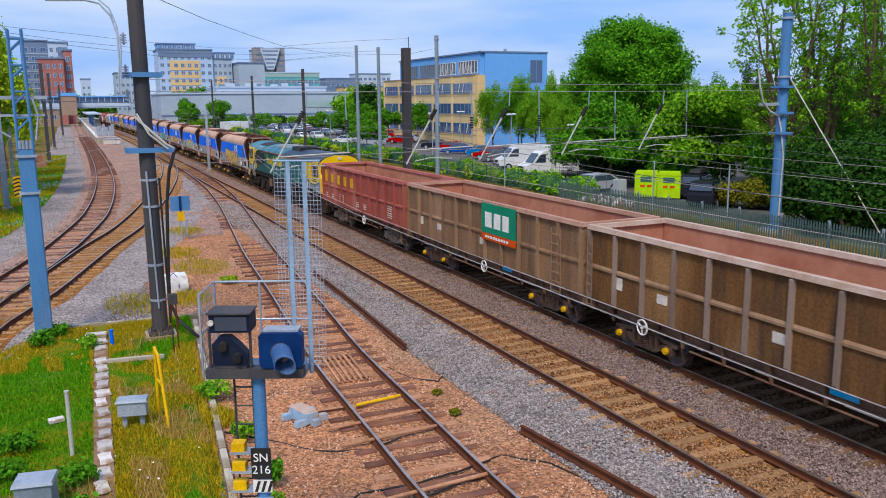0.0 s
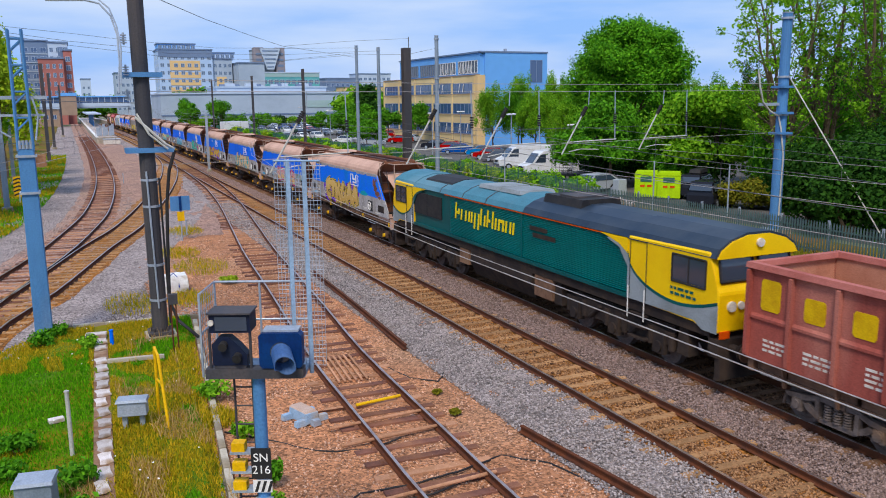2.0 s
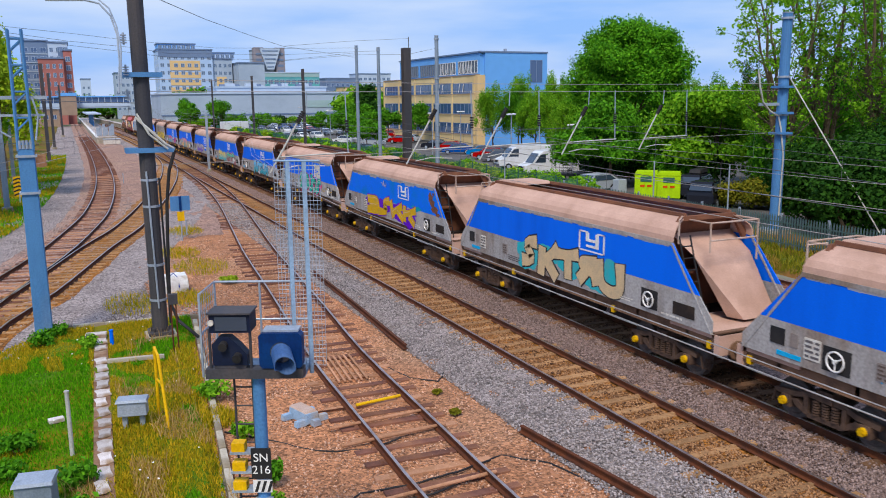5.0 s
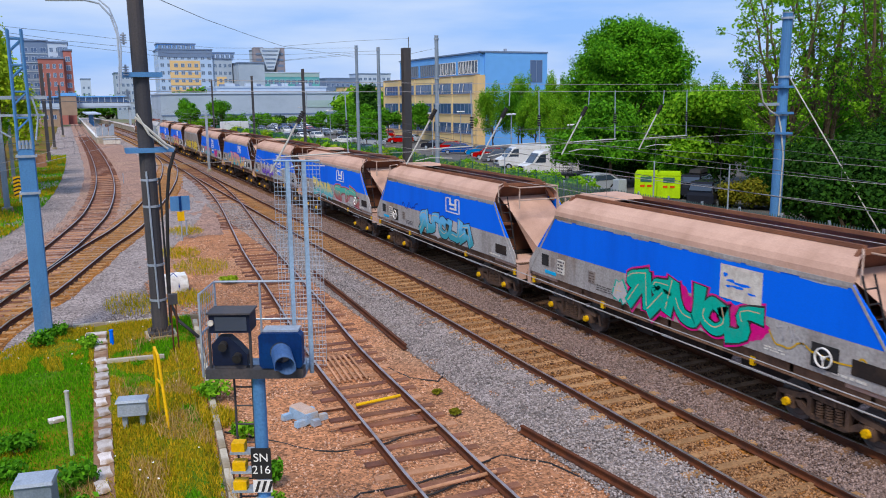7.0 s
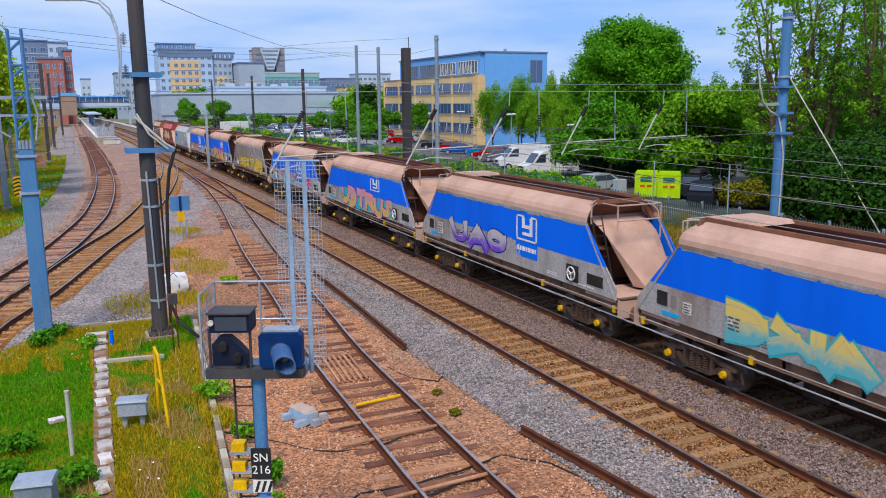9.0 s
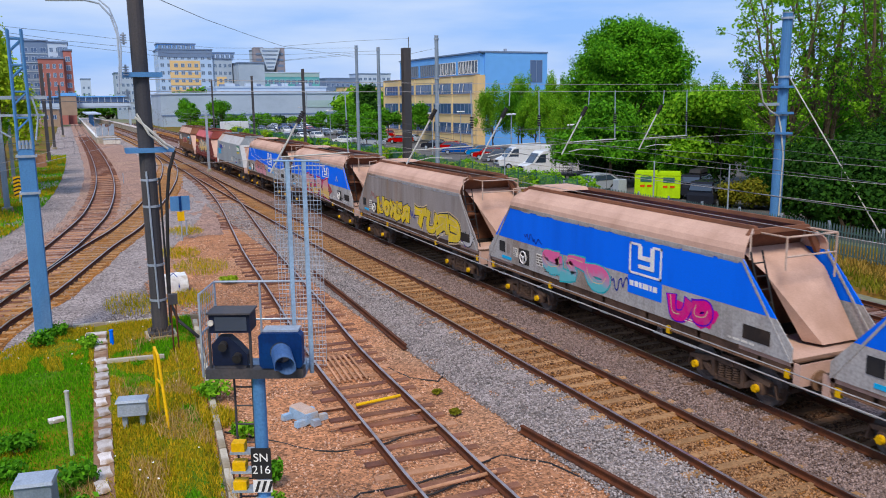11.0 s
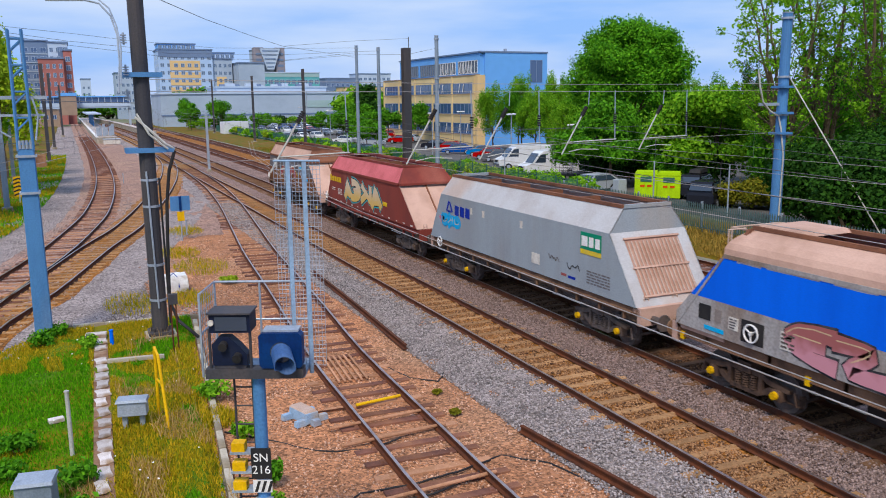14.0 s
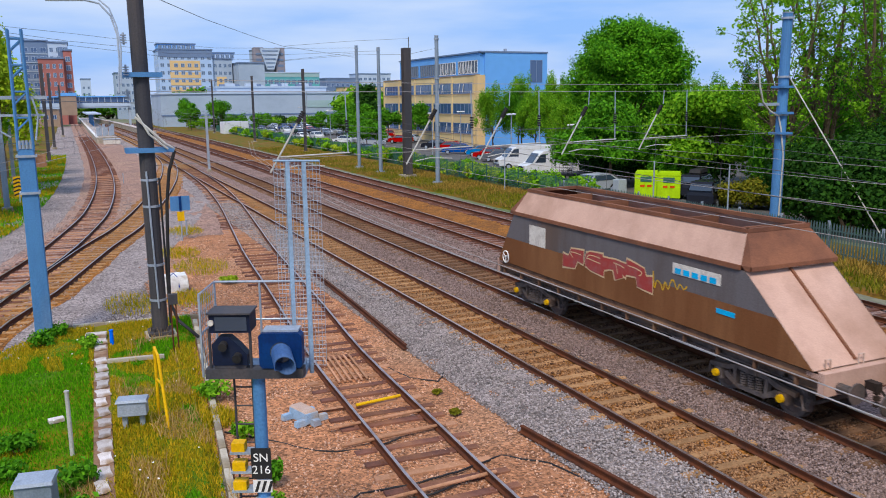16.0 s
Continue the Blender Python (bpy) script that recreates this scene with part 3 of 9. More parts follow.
def wheel_bm(r=0.46, x=0.75):
    bm = bmesh.new()
    for s in (-1, 1):
        rod(bm, (s * (x - 0.065), 0, 0), (s * (x + 0.065), 0, 0), r, 28)
        rod(bm, (s * (x - 0.095), 0, 0), (s * (x - 0.065), 0, 0), r + 0.03, 28)
        rod(bm, (s * (x + 0.065), 0, 0), (s * (x + 0.085), 0, 0), r * 0.8, 24, r * 0.72)
        rod(bm, (s * (x + 0.085), 0, 0), (s * (x + 0.12), 0, 0), 0.16, 14)
        box(bm, min(s * (x + 0.085), s * (x + 0.1)), max(s * (x + 0.085), s * (x + 0.1)), 0.20, 0.27, -0.04, 0.04)
    rod(bm, (-1.0, 0, 0), (1.0, 0, 0), 0.08, 10)
    return bm


WHEEL_ME = mesh_of("wheelset", wheel_bm(), M["wheel_steel"])
LOCO_WHEEL_ME = mesh_of("wheelset", wheel_bm(0.52), M["wheel_steel"])


def bogie_mesh(kind):
    """Open cast side frames: arched top bar, dropped lower bar, coil springs, axle boxes, brake hangers and a bolster."""
    bm = bmesh.new()
    for s in (-1, 1):
        xs = sorted((s * 0.96, s * 1.07))
        prism(bm, [(-1.32, 0.66), (-1.30, 0.56), (-0.75, 0.60), (-0.42, 0.70), (0.42, 0.70), (0.75, 0.60), (1.30, 0.56), (1.32, 0.66), (0.78, 0.72), (0.42, 0.82), (-0.42, 0.82), (-0.78, 0.72)], "x", *xs)
        prism(bm, [(-0.86, 0.52), (-0.80, 0.42), (-0.42, 0.24), (0.42, 0.24), (0.80, 0.42), (0.86, 0.52), (0.74, 0.56), (0.40, 0.34), (-0.40, 0.34), (-0.74, 0.56)], "x", *xs)
        for y in (-1.0, 1.0):
            box(bm, s * 1.02 - 0.11, s * 1.02 + 0.11, y - 0.14, y + 0.14, 0.33, 0.58, 0.01, 0.03)
            rod(bm, (s * 1.08, y, 0.46), (s * 1.16, y, 0.46), 0.10, 12)
            rod(bm, (s * 0.98, y * 1.38, 0.62), (s * 0.98, y * 1.46, 0.30), 0.03, 6)
            box(bm, s * 0.80 - 0.05, s * 0.80 + 0.05, y * 1.45 - 0.05, y * 1.45 + 0.05, 0.26, 0.54)
        for y in (-0.24, 0.0, 0.24):
            for k in range(6):
                rod(bm, (s * 1.02, y, 0.35 + 0.058 * k), (s * 1.02, y, 0.385 + 0.058 * k), 0.095, 10)
        for y in (-0.48, 0.48):
            box(bm, s * 1.02 - 0.07, s * 1.02 + 0.07, y - 0.05, y + 0.05, 0.3, 0.74)
        rod(bm, (s * 0.9, -1.5, 0.30), (s * 0.9, 1.5, 0.30), 0.022, 6)
    box(bm, -1.1, 1.1, -0.20, 0.20, 0.70, 0.95)
    for y in (-1.45, 1.45):
        rod(bm, (-0.9, y, 0.42), (0.9, y, 0.42), 0.045, 8)
    return mesh_of("bogie", bm, M["bogie_brown" if kind == "brown" else "bogie_grey"])


BOGIE_ME = {k: bogie_mesh(k) for k in ("dark", "brown")}


def cap_mesh():
    bm = bmesh.new()
    rod(bm, (-1.16, 0, 0), (-1.235, 0, 0), 0.10, 14, 0.088)
    rod(bm, (-1.235, 0, 0), (-1.25, 0, 0), 0.06, 10)
    for k in range(6):
        a = k * math.pi / 3
        rod(bm, (-1.235, 0.075 * math.cos(a), 0.075 * math.sin(a)), (-1.25, 0.075 * math.cos(a), 0.075 * math.sin(a)), 0.016, 5)
    return mesh_of("axle_cap", bm, M["yellow"])


CAP_ME = cap_mesh()


def add_bogie(veh, y, kind="dark", caps=True):
    b = new("bogie", BOGIE_ME[kind])
    b.parent, b.location = veh, (0, y, 0)
    for dy in (-1.0, 1.0):
        w = new("wheelset", WHEEL_ME)
        w.parent, w.location = b, (0, dy, 0.46)
        WHEELSETS.append(w)
        if caps:
            c = new("axle_cap", CAP_ME)
            c.parent, c.location = b, (0, dy, 0.46)
            tagged(c, "yellow axle-box cover")
    return b


def hand_wheel_bm(r=0.205, spokes=3):
    """A brake wheel that faces the near side."""
    bm = bmesh.new()
    n = 20
    for k in range(n):
        a, b = 2 * math.pi * k / n, 2 * math.pi * (k + 1) / n
        rod(bm, (0, r * math.cos(a), r * math.sin(a)), (0, r * math.cos(b), r * math.sin(b)), 0.022, 6)
    for k in range(spokes):
        a = 2 * math.pi * k / spokes + 0.5
        rod(bm, (0, 0, 0), (0, r * math.cos(a), r * math.sin(a)), 0.018, 6)
    rod(bm, (-0.03, 0, 0), (0.10, 0, 0), 0.045, 8)
    return bm


HAND_WHEEL_ME = mesh_of("brake_wheel", hand_wheel_bm(), M["white"])


def add_wheel(veh, x, y, z):
    o = new("brake_wheel", HAND_WHEEL_ME)
    o.parent, o.location = veh, (x, y, z)
    tagged(o, "white round brake wheel")


def buffers(veh, half, kind="under_brown"):
    for s in (-1, 1):
        for x in (-0.87, 0.87):
            bm = bmesh.new()
            rod(bm, (x, s * half, 1.06), (x, s * (half + 0.28), 1.06), 0.11, 12)
            rod(bm, (x, s * (half + 0.24), 1.06), (x, s * (half + 0.42), 1.06), 0.085, 12)
            rod(bm, (x, s * (half + 0.42), 1.06), (x, s * (half + 0.46), 1.06), 0.23, 16)
            part("buffer", bm, M[kind], veh, "round steel buffer on the headstock")
        bm = bmesh.new()
        box(bm, -0.09, 0.09, min(s * half, s * (half + 0.3)), max(s * half, s * (half + 0.3)), 0.92, 1.10)
        for k in range(3):
            box(bm, -0.05, 0.05, s * (half + 0.25) - 0.05, s * (half + 0.25) + 0.05, 0.85 - 0.14 * k, 0.95 - 0.14 * k)
        tube(bm, [(0.35, s * half, 0.9), (0.35, s * (half + 0.22), 0.7), (0.2, s * (half + 0.4), 0.55)], 0.028)
        part("coupling", bm, M["underframe"], veh, "screw coupling and brake hose")


def underframe(veh, half, z0, z1, material="underframe", w=1.15):
    bm = bmesh.new()
    for s in (-1, 1):
        xs = sorted((s * w, s * (w - 0.09)))
        box(bm, xs[0], xs[1], -half, half, z0, z1)
        box(bm, *sorted((s * w, s * (w + 0.05))), -half, half, z1 - 0.03, z1)
        box(bm, *sorted((s * w, s * (w + 0.05))), -half, half, z0, z0 + 0.03)
    for y in (-half, half):
        box(bm, -1.28, 1.28, y - 0.08, y + 0.08, z0 - 0.03, z1 + 0.03)
    for k in range(7):
        y = -half + 2 * half * (k + 0.5) / 7
        box(bm, -w, w, y - 0.05, y + 0.05, z0, z1 - 0.02)
    part("underframe", bm, M[material], veh, "dirty steel underframe")
    bm = bmesh.new()
    rod(bm, (-0.55, -1.4, 0.72), (-0.55, 0.5, 0.72), 0.17, 14)
    box(bm, -0.95, -0.55, 1.0, 1.7, 0.62, 0.95)
    rod(bm, (0.5, -1.0, 0.7), (0.5, 1.3, 0.7), 0.2, 14)
    tube(bm, [(-1.0, -half + 0.4, z0 - 0.06), (-1.0, half - 0.4, z0 - 0.06)], 0.025)
    part("brake_gear", bm, M["underframe"], veh, "air tanks and brake gear")


# graffiti: fat block strokes with flared ends, woven into each other; they spell nothing
STROKES = (
    (((-0.42, -0.5), (-0.05, 0.5)), ((0.0, 0.5), (0.36, -0.5)), ((-0.22, -0.12), (0.26, -0.16))),
    (((-0.32, -0.5), (-0.28, 0.48)), ((-0.28, 0.46), (0.30, 0.42), (0.36, 0.08), (-0.18, -0.02)), ((0.0, 0.0), (0.42, -0.5))),
    (((-0.46, 0.40), (0.0, 0.47), (0.46, 0.42)), ((0.02, 0.44), (-0.04, -0.5))),
    (((-0.30, 0.30), (-0.36, -0.26), (0.0, -0.48), (0.36, -0.24), (0.34, 0.28), (0.0, 0.48), (-0.32, 0.28)),),
    (((0.40, 0.44), (-0.28, 0.46), (-0.34, -0.44), (0.42, -0.46)), ((-0.3, 0.02), (0.26, 0.0))),
    (((-0.38, 0.46), (-0.32, -0.48)), ((-0.34, -0.1), (0.05, 0.12), (0.42, 0.5)), ((0.0, 0.05), (0.40, -0.5))),
    (((-0.40, 0.42), (0.34, 0.46), (-0.30, -0.42), (0.44, -0.46)),),
    (((-0.42, 0.48), (-0.34, -0.4), (0.02, -0.5), (0.34, -0.4), (0.36, 0.48)),),
)


def smooth_path(ctl, soft):
    """The corners of a stroke cut off a little."""
    pts = [Vector(q) for q in ctl]
    for _ in range(2):
        if len(pts) < 3:
            break
        out = [pts[0]]
        for a, b, c in zip(pts, pts[1:], pts[2:]):
            out += [b.lerp(a, soft), b.lerp(c, soft)]
        pts = out + [pts[-1]]
    return pts


def ribbon(bm, pts, x, r, tip=1.0):
    """A flat painted band along pts on the near side."""
    left, right = [], []
    for k, p in enumerate(pts):
        d = (pts[min(k + 1, len(pts) - 1)] - pts[max(k - 1, 0)]).normalized()
        ext = -d * r * 0.5 if k == 0 else d * r * 0.5 if k == len(pts) - 1 else d * 0
        rr = r * (1.0 if 0 < k < len(pts) - 1 else tip)
        s_ = Vector((-d.y, d.x)) * rr
        left.append(bm.verts.new((x, *(p + ext + s_))))
        right.append(bm.verts.new((x, *(p + ext - s_))))
    for k in range(len(pts) - 1):
        bm.faces.new((left[k], left[k + 1], right[k + 1], right[k]))


def cloud(bm, rnd, cy, cz, ry, rz, x):
    ph = [rnd.uniform(0, 6.28) for _ in range(3)]
    pts = []
    for k in range(28):
        a = 2 * math.pi * k / 28
        f = 1 + 0.13 * math.sin(3 * a + ph[0]) + 0.10 * math.sin(5 * a + ph[1]) + 0.07 * math.sin(9 * a + ph[2])
        pts.append((x, cy + ry * f * math.cos(a), cz + rz * f * math.sin(a)))
    quad(bm, *pts)


FADES = {}


def fade(top, low, z0, z1):
    """Spray paint that changes from one colour to another over the height of the letters."""
    key = (top, low, round(z0, 1), round(z1, 1))
    if key not in FADES:
        m = bpy.data.materials.new("spray_" + top)
        m.use_nodes = True
        n, l = m.node_tree.nodes, m.node_tree.links
        co, sep, ns, ad = n.new("ShaderNodeTexCoord"), n.new("ShaderNodeSeparateXYZ"), n.new("ShaderNodeTexNoise"), n.new("ShaderNodeMath")
        ns.inputs["Scale"].default_value = 4.0
        ad.operation, ad.inputs[2].default_value = "MULTIPLY_ADD", 0.0
        ad.inputs[1].default_value = 0.5
        l.new(co.outputs["Object"], sep.inputs["Vector"])
        l.new(co.outputs["Object"], ns.inputs["Vector"])
        l.new(ns.outputs["Fac"], ad.inputs[0])
        l.new(sep.outputs["Z"], ad.inputs[2])
        mr = n.new("ShaderNodeMapRange")
        mr.inputs["From Min"].default_value, mr.inputs["From Max"].default_value = 0.25 + z0 + 0.25 * (z1 - z0), 0.25 + z0 + 0.75 * (z1 - z0)
        l.new(ad.outputs["Value"], mr.inputs["Value"])
        mx = n.new("ShaderNodeMixRGB")
        mx.inputs["Color1"].default_value, mx.inputs["Color2"].default_value = (*SPRAY[low], 1), (*SPRAY[top], 1)
        l.new(mr.outputs["Result"], mx.inputs["Fac"])
        l.new(mx.outputs["Color"], n["Principled BSDF"].inputs["Base Color"])
        n["Principled BSDF"].inputs["Roughness"].default_value = 0.7
        FADES[key] = m
    return FADES[key]


def graffiti(veh, seed, y0, y1, z0, z1, fill, edge, x, back=None, n=5, halo=None, second=None):
    """Fat outlined shapes along the near side between y0 and y1 (y falls towards the front)."""
    rnd = random.Random(seed + 5)
    paint = fade(fill, second, z0, z1) if second else M[fill]
    w, h = (y1 - y0) / n, z1 - z0
    if back:
        for k in range(n):
            bm = bmesh.new()
            cloud(bm, rnd, y0 + w * (k + rnd.uniform(0.2, 0.8)), z0 + h * rnd.uniform(0.3, 0.62), w * rnd.uniform(0.5, 0.72), h * rnd.uniform(0.36, 0.5), x - 0.0003 * (k % 3 + 1))
            part("paint_cloud", bm, M[back], veh, "sprayed cloud of colour behind the graffiti")
    for k in range(n):
        cy, cz = y0 + w * (k + 0.5), (z0 + z1) / 2 + rnd.uniform(-0.05, 0.05) * h
        lean = rnd.uniform(-0.18, 0.18)
        r = min(0.17, 0.145 * w + 0.03) * rnd.uniform(0.88, 1.08)
        ww, hh = w * 1.22 - r, max(0.3, h * rnd.uniform(0.9, 1.08) - 1.5 * r)
        f = rnd.choice((-1, 1))
        lay = {q: bmesh.new() for q in ("halo", "outline", "fill", "glint")}
        soft = rnd.choice((0.22, 0.3, 0.36))
        for j, ctl in enumerate(rnd.choice(STROKES)):
            q = [Vector((cy + f * v.x * ww + lean * v.y * hh, cz + v.y * hh)) for v in smooth_path([(a + rnd.uniform(-0.10, 0.10), b + rnd.uniform(-0.12, 0.12)) for a, b in ctl], soft)]
            dx = 0.0004 * (k * 3 + j)
            if halo:
                ribbon(lay["halo"], q, x - 0.0015 - dx * 0.2, r + 0.085, 1.3)
            ribbon(lay["outline"], q, x - 0.003 - dx * 0.3, r + 0.042, 1.28)
            ribbon(lay["fill"], q, x - 0.009 - dx, r, 1.25)
            g = [p + Vector((0.3 * r, 0.35 * r)) for p in q[:max(2, len(q) * 2 // 3)]]
            ribbon(lay["glint"], g, x - 0.0096 - dx, 0.014, 1.0)
        g = part("graffiti", lay["fill"], paint, veh, "sprayed graffiti of fat flared strokes")
        part("outline", lay["outline"], M[edge], g, "sprayed outline")
        part("highlight", lay["glint"], M["g_cream"], g, "thin pale sprayed highlight")
        if halo:
            part("halo", lay["halo"], M[halo], g, "coloured spray around the outline")
        else:
            lay["halo"].free()


def scribble(veh, seed, y0, y1, z0, z1, material, x, n=7):
    """A thin sprayed tag."""
    rnd = random.Random(seed)
    bm = bmesh.new()
    ctl = [(y0 + (y1 - y0) * (k + rnd.uniform(-0.6, 0.6)) / (n * 2), rnd.uniform(z0, z1)) for k in range(n * 2 + 1)]
    ribbon(bm, smooth_path(ctl, 0.3), x - 0.008, 0.02)
    part("tag", bm, M[material], veh, "thin sprayed scribble")


def bars(veh, y0, y1, z0, z1, rows, material, x, seed=1, name="lettering", label="rows of small lettering"):
    """Small writing as plain bars."""
    rnd = random.Random(seed)
    bm = bmesh.new()
    h = (z1 - z0) / rows
    for r in range(rows):
        y = y1
        while y > y0 + 0.05:
            w = min(rnd.uniform(0.08, 0.26), y - y0)
            box(bm, x - 0.006, x, y - w, y, z0 + h * (r + 0.25), z0 + h * (r + 0.75))
            y -= w + 0.05
    part(name, bm, M[material], veh, label)


def plate(veh, y0, y1, z0, z1, material, x, name="panel", label="", t=0.012):
    return part(name, box(bmesh.new(), x - t, x, y0, y1, z0, z1), M[material], veh, label)


def box_wagon(label, mid, length, body, rim, style, seed):
    """An open box wagon: ribbed sides, capping rail, floor, ends and running gear."""
    w = thing("box_wagon", label, "goods wagon", group="wagons of the goods train")
    h, x, z0, z1 = length / 2, 1.36, 1.22, 3.30
    t = 0.05
    for s in (-1, 1):
        part("side", box(bmesh.new(), *sorted((s * x, s * (x - t))), -h, h, z0, z1), M[body], w, "ribbed steel side")
        part("end", box(bmesh.new(), -x + t, x - t, *sorted((s * h, s * (h - t))), z0, z1), M[body], w)
        bm = bmesh.new()
        box(bm, *sorted((s * (x + 0.10), s * (x - 0.11))), -h - 0.04, h + 0.04, z1, z1 + 0.13, 0.02, 0.02)
        part("top_rail", bm, M[rim], w, "pale capping rail")
        bm = bmesh.new()
        box(bm, -x + 0.11, x - 0.11, *sorted((s * (h + 0.04), s * (h - 0.16))), z1, z1 + 0.127, 0, 0.02)
        part("top_rail", bm, M[rim], w)
    part("floor", box(bmesh.new(), -x + t, x - t, -h + t, h - t, z0, z0 + 0.08), M["red_inside"], w, "dusty pink wagon floor")
    bm = bmesh.new()
    for s in (-1, 1):
        box(bm, *sorted((s * (x - t - 0.004), s * (x - t - 0.012))), -h + t, h - t, z0 + 0.08, z1 - 0.01)
        box(bm, -x + 0.1, x - 0.1, *sorted((s * (h - t - 0.004), s * (h - t - 0.012))), z0 + 0.08, z1 - 0.01)
    part("lining", bm, M["red_inside"], w, "dust-coated pinkish inner walls")
    n = round(length / 1.24)
    for k in range(n + 1):
        y = -h + 0.06 + (2 * h - 0.12) * k / n
        for s in (-1, 1):
            bm = bmesh.new()
            prism(bm, [(s * x, z0 - 0.04), (s * (x + 0.11), z0 + 0.08), (s * (x + 0.11), z1 - 0.05), (s * x, z1 + 0.0)], "y", y - 0.047, y + 0.047)
            part("rib", bm, M["wagon_tan" if style == "tan" else "rib_grey" if style == "brown" else body], w)
    for k in range(n):
        y = -h + 0.06 + (2 * h - 0.12) * k / n
        part("rail_bar", prism(bmesh.new(), [(-x, 2.15), (-x - 0.05, 2.17), (-x - 0.05, 2.23), (-x, 2.29)], "y", y + 0.062, y + (2 * h - 0.12) / n - 0.062), M["wagon_tan" if style == "brown" else body], w)
    for s in (-1, 1):
        bm = bmesh.new()
        for q in (-0.9, -0.3, 0.3, 0.9):
            box(bm, q - 0.05, q + 0.05, *sorted((s * h, s * (h + 0.09))), z0, z1 - 0.02)
        box(bm, -x, x, *sorted((s * h, s * (h + 0.07))), 2.2, 2.3)
        part("end_rib", bm, M[body], w)
    underframe(w, h - 0.1, 0.92, 1.2, "under_brown")
    for k in range(9):
        y = -h + 1.0 + (2 * h - 2.0) * k / 8
        part("sill_bracket", prism(bmesh.new(), [(-1.2, 0.72), (-1.14, 0.72), (-1.14, 1.2), (-1.3, 1.2)], "y", y - 0.03, y + 0.03), M["under_brown"], w)
    part("brake_rod", rod(bmesh.new(), (-1.16, -h + 4.2, 0.70), (-1.16, h - 4.2, 0.70), 0.03, 6), M["under_brown"], w)
    kind = "dark" if style == "red" else "brown"
    for y in (-h + 2.3, h - 2.3):
        add_bogie(w, y, kind, caps=style != "red")
    buffers(w, h)
    X = -x - 0.001
    if style == "red":
        add_wheel(w, -1.52, -h + 7.5 - 2.1, 1.0)
        # bold yellow shapes of a name, one to a panel
        bm = bmesh.new()
        p = (2 * h - 0.12) / n
        for k in range(5):
            y = h - 0.06 - p * (k + 0.5)
            tall = 0.78 if k == 0 else 0.6
            prism(bm, [(y - 0.22, 2.40), (y + 0.22, 2.40), (y + 0.27, 2.46), (y + 0.27, 2.26 + tall), (y + 0.22, 2.32 + tall), (y - 0.22, 2.32 + tall), (y - 0.27, 2.26 + tall), (y - 0.27, 2.46)], "x", X - 0.012, X)
            part("lettering", bm, M["letter_yellow"], w, "large worn yellow block of a painted name")
            bm = bmesh.new()
        bm.free()
        for k, (a, rows) in enumerate(((0.5, 3), (1.6, 3), (3.1, 4), (5.7, 3), (6.9, 3), (10.6, 6))):
            bars(w, h - a - 0.75, h - a, 1.45, 1.45 + 0.11 * rows, rows, "label_white", X, seed + k)
    else:
        add_wheel(w, -1.5, h - (2.7 if seed == 1 else 7.6), 1.0)
        for k in range(3):
            y = h - 1.2 - k * (0.9 + k)
            plate(w, y - 0.4, y, 1.75, 2.0 + 0.1 * (k == 0), "label_white", X, label="faded white stencil panel", name="stencil")
        plate(w, -h + 4.6, -h + 5.3, 1.02, 1.14, "g_sky", -1.21, label="small blue plate on the frame", name="blue_plate")
        bm = bmesh.new()
        for y in (-h + 1.0, -h + 1.55) if seed == 2 else (h - 0.35, h - 0.12):
            rod(bm, (-x - 0.16, y, 1.0), (-x - 0.16, y, 3.1), 0.018, 6)
        for k in range(7):
            y = (-h + 1.0, -h + 1.55) if seed == 2 else (h - 0.35, h - 0.12)
            rod(bm, (-x - 0.16, y[0], 1.1 + 0.3 * k), (-x - 0.16, y[1], 1.1 + 0.3 * k), 0.016, 6)
        part("ladder", bm, M["wagon_tan"], w, "steel side ladder")
    if style == "tan":
        pl = plate(w, 26.48 - 2.55 - mid, 26.48 - mid, 2.28, 3.36, "sign_green", -x - 0.115, "nameplate", "green and orange company board")
        plate(w, 26.48 - 2.55 - mid, 26.48 - mid, 2.02, 2.275, "sign_orange", -x - 0.115, "nameplate_strip", "orange lower strip")
        bm = bmesh.new()
        y = 26.48 - mid - 0.30
        X2 = -x - 0.128
        for a, b, c, d in ((0.0, 0.46, 0, 0.55), (0.62, 1.05, 0, 0.55), (1.2, 1.6, 0, 0.55)):
            part("emblem", box(bmesh.new(), X2 - 0.01, X2, y - b * 1.1, y - a * 1.1, 2.5 + c, 2.5 + d), M["white"], w, "white block shape")
        for k in range(9):
            box(bm, X2 - 0.01, X2, y - 0.2 * k - 0.13, y - 0.2 * k, 2.1, 2.19)
        part("lettering", bm, M["white"], w, "row of small white block shapes")
    TRAIN.append((w, mid))
    return w


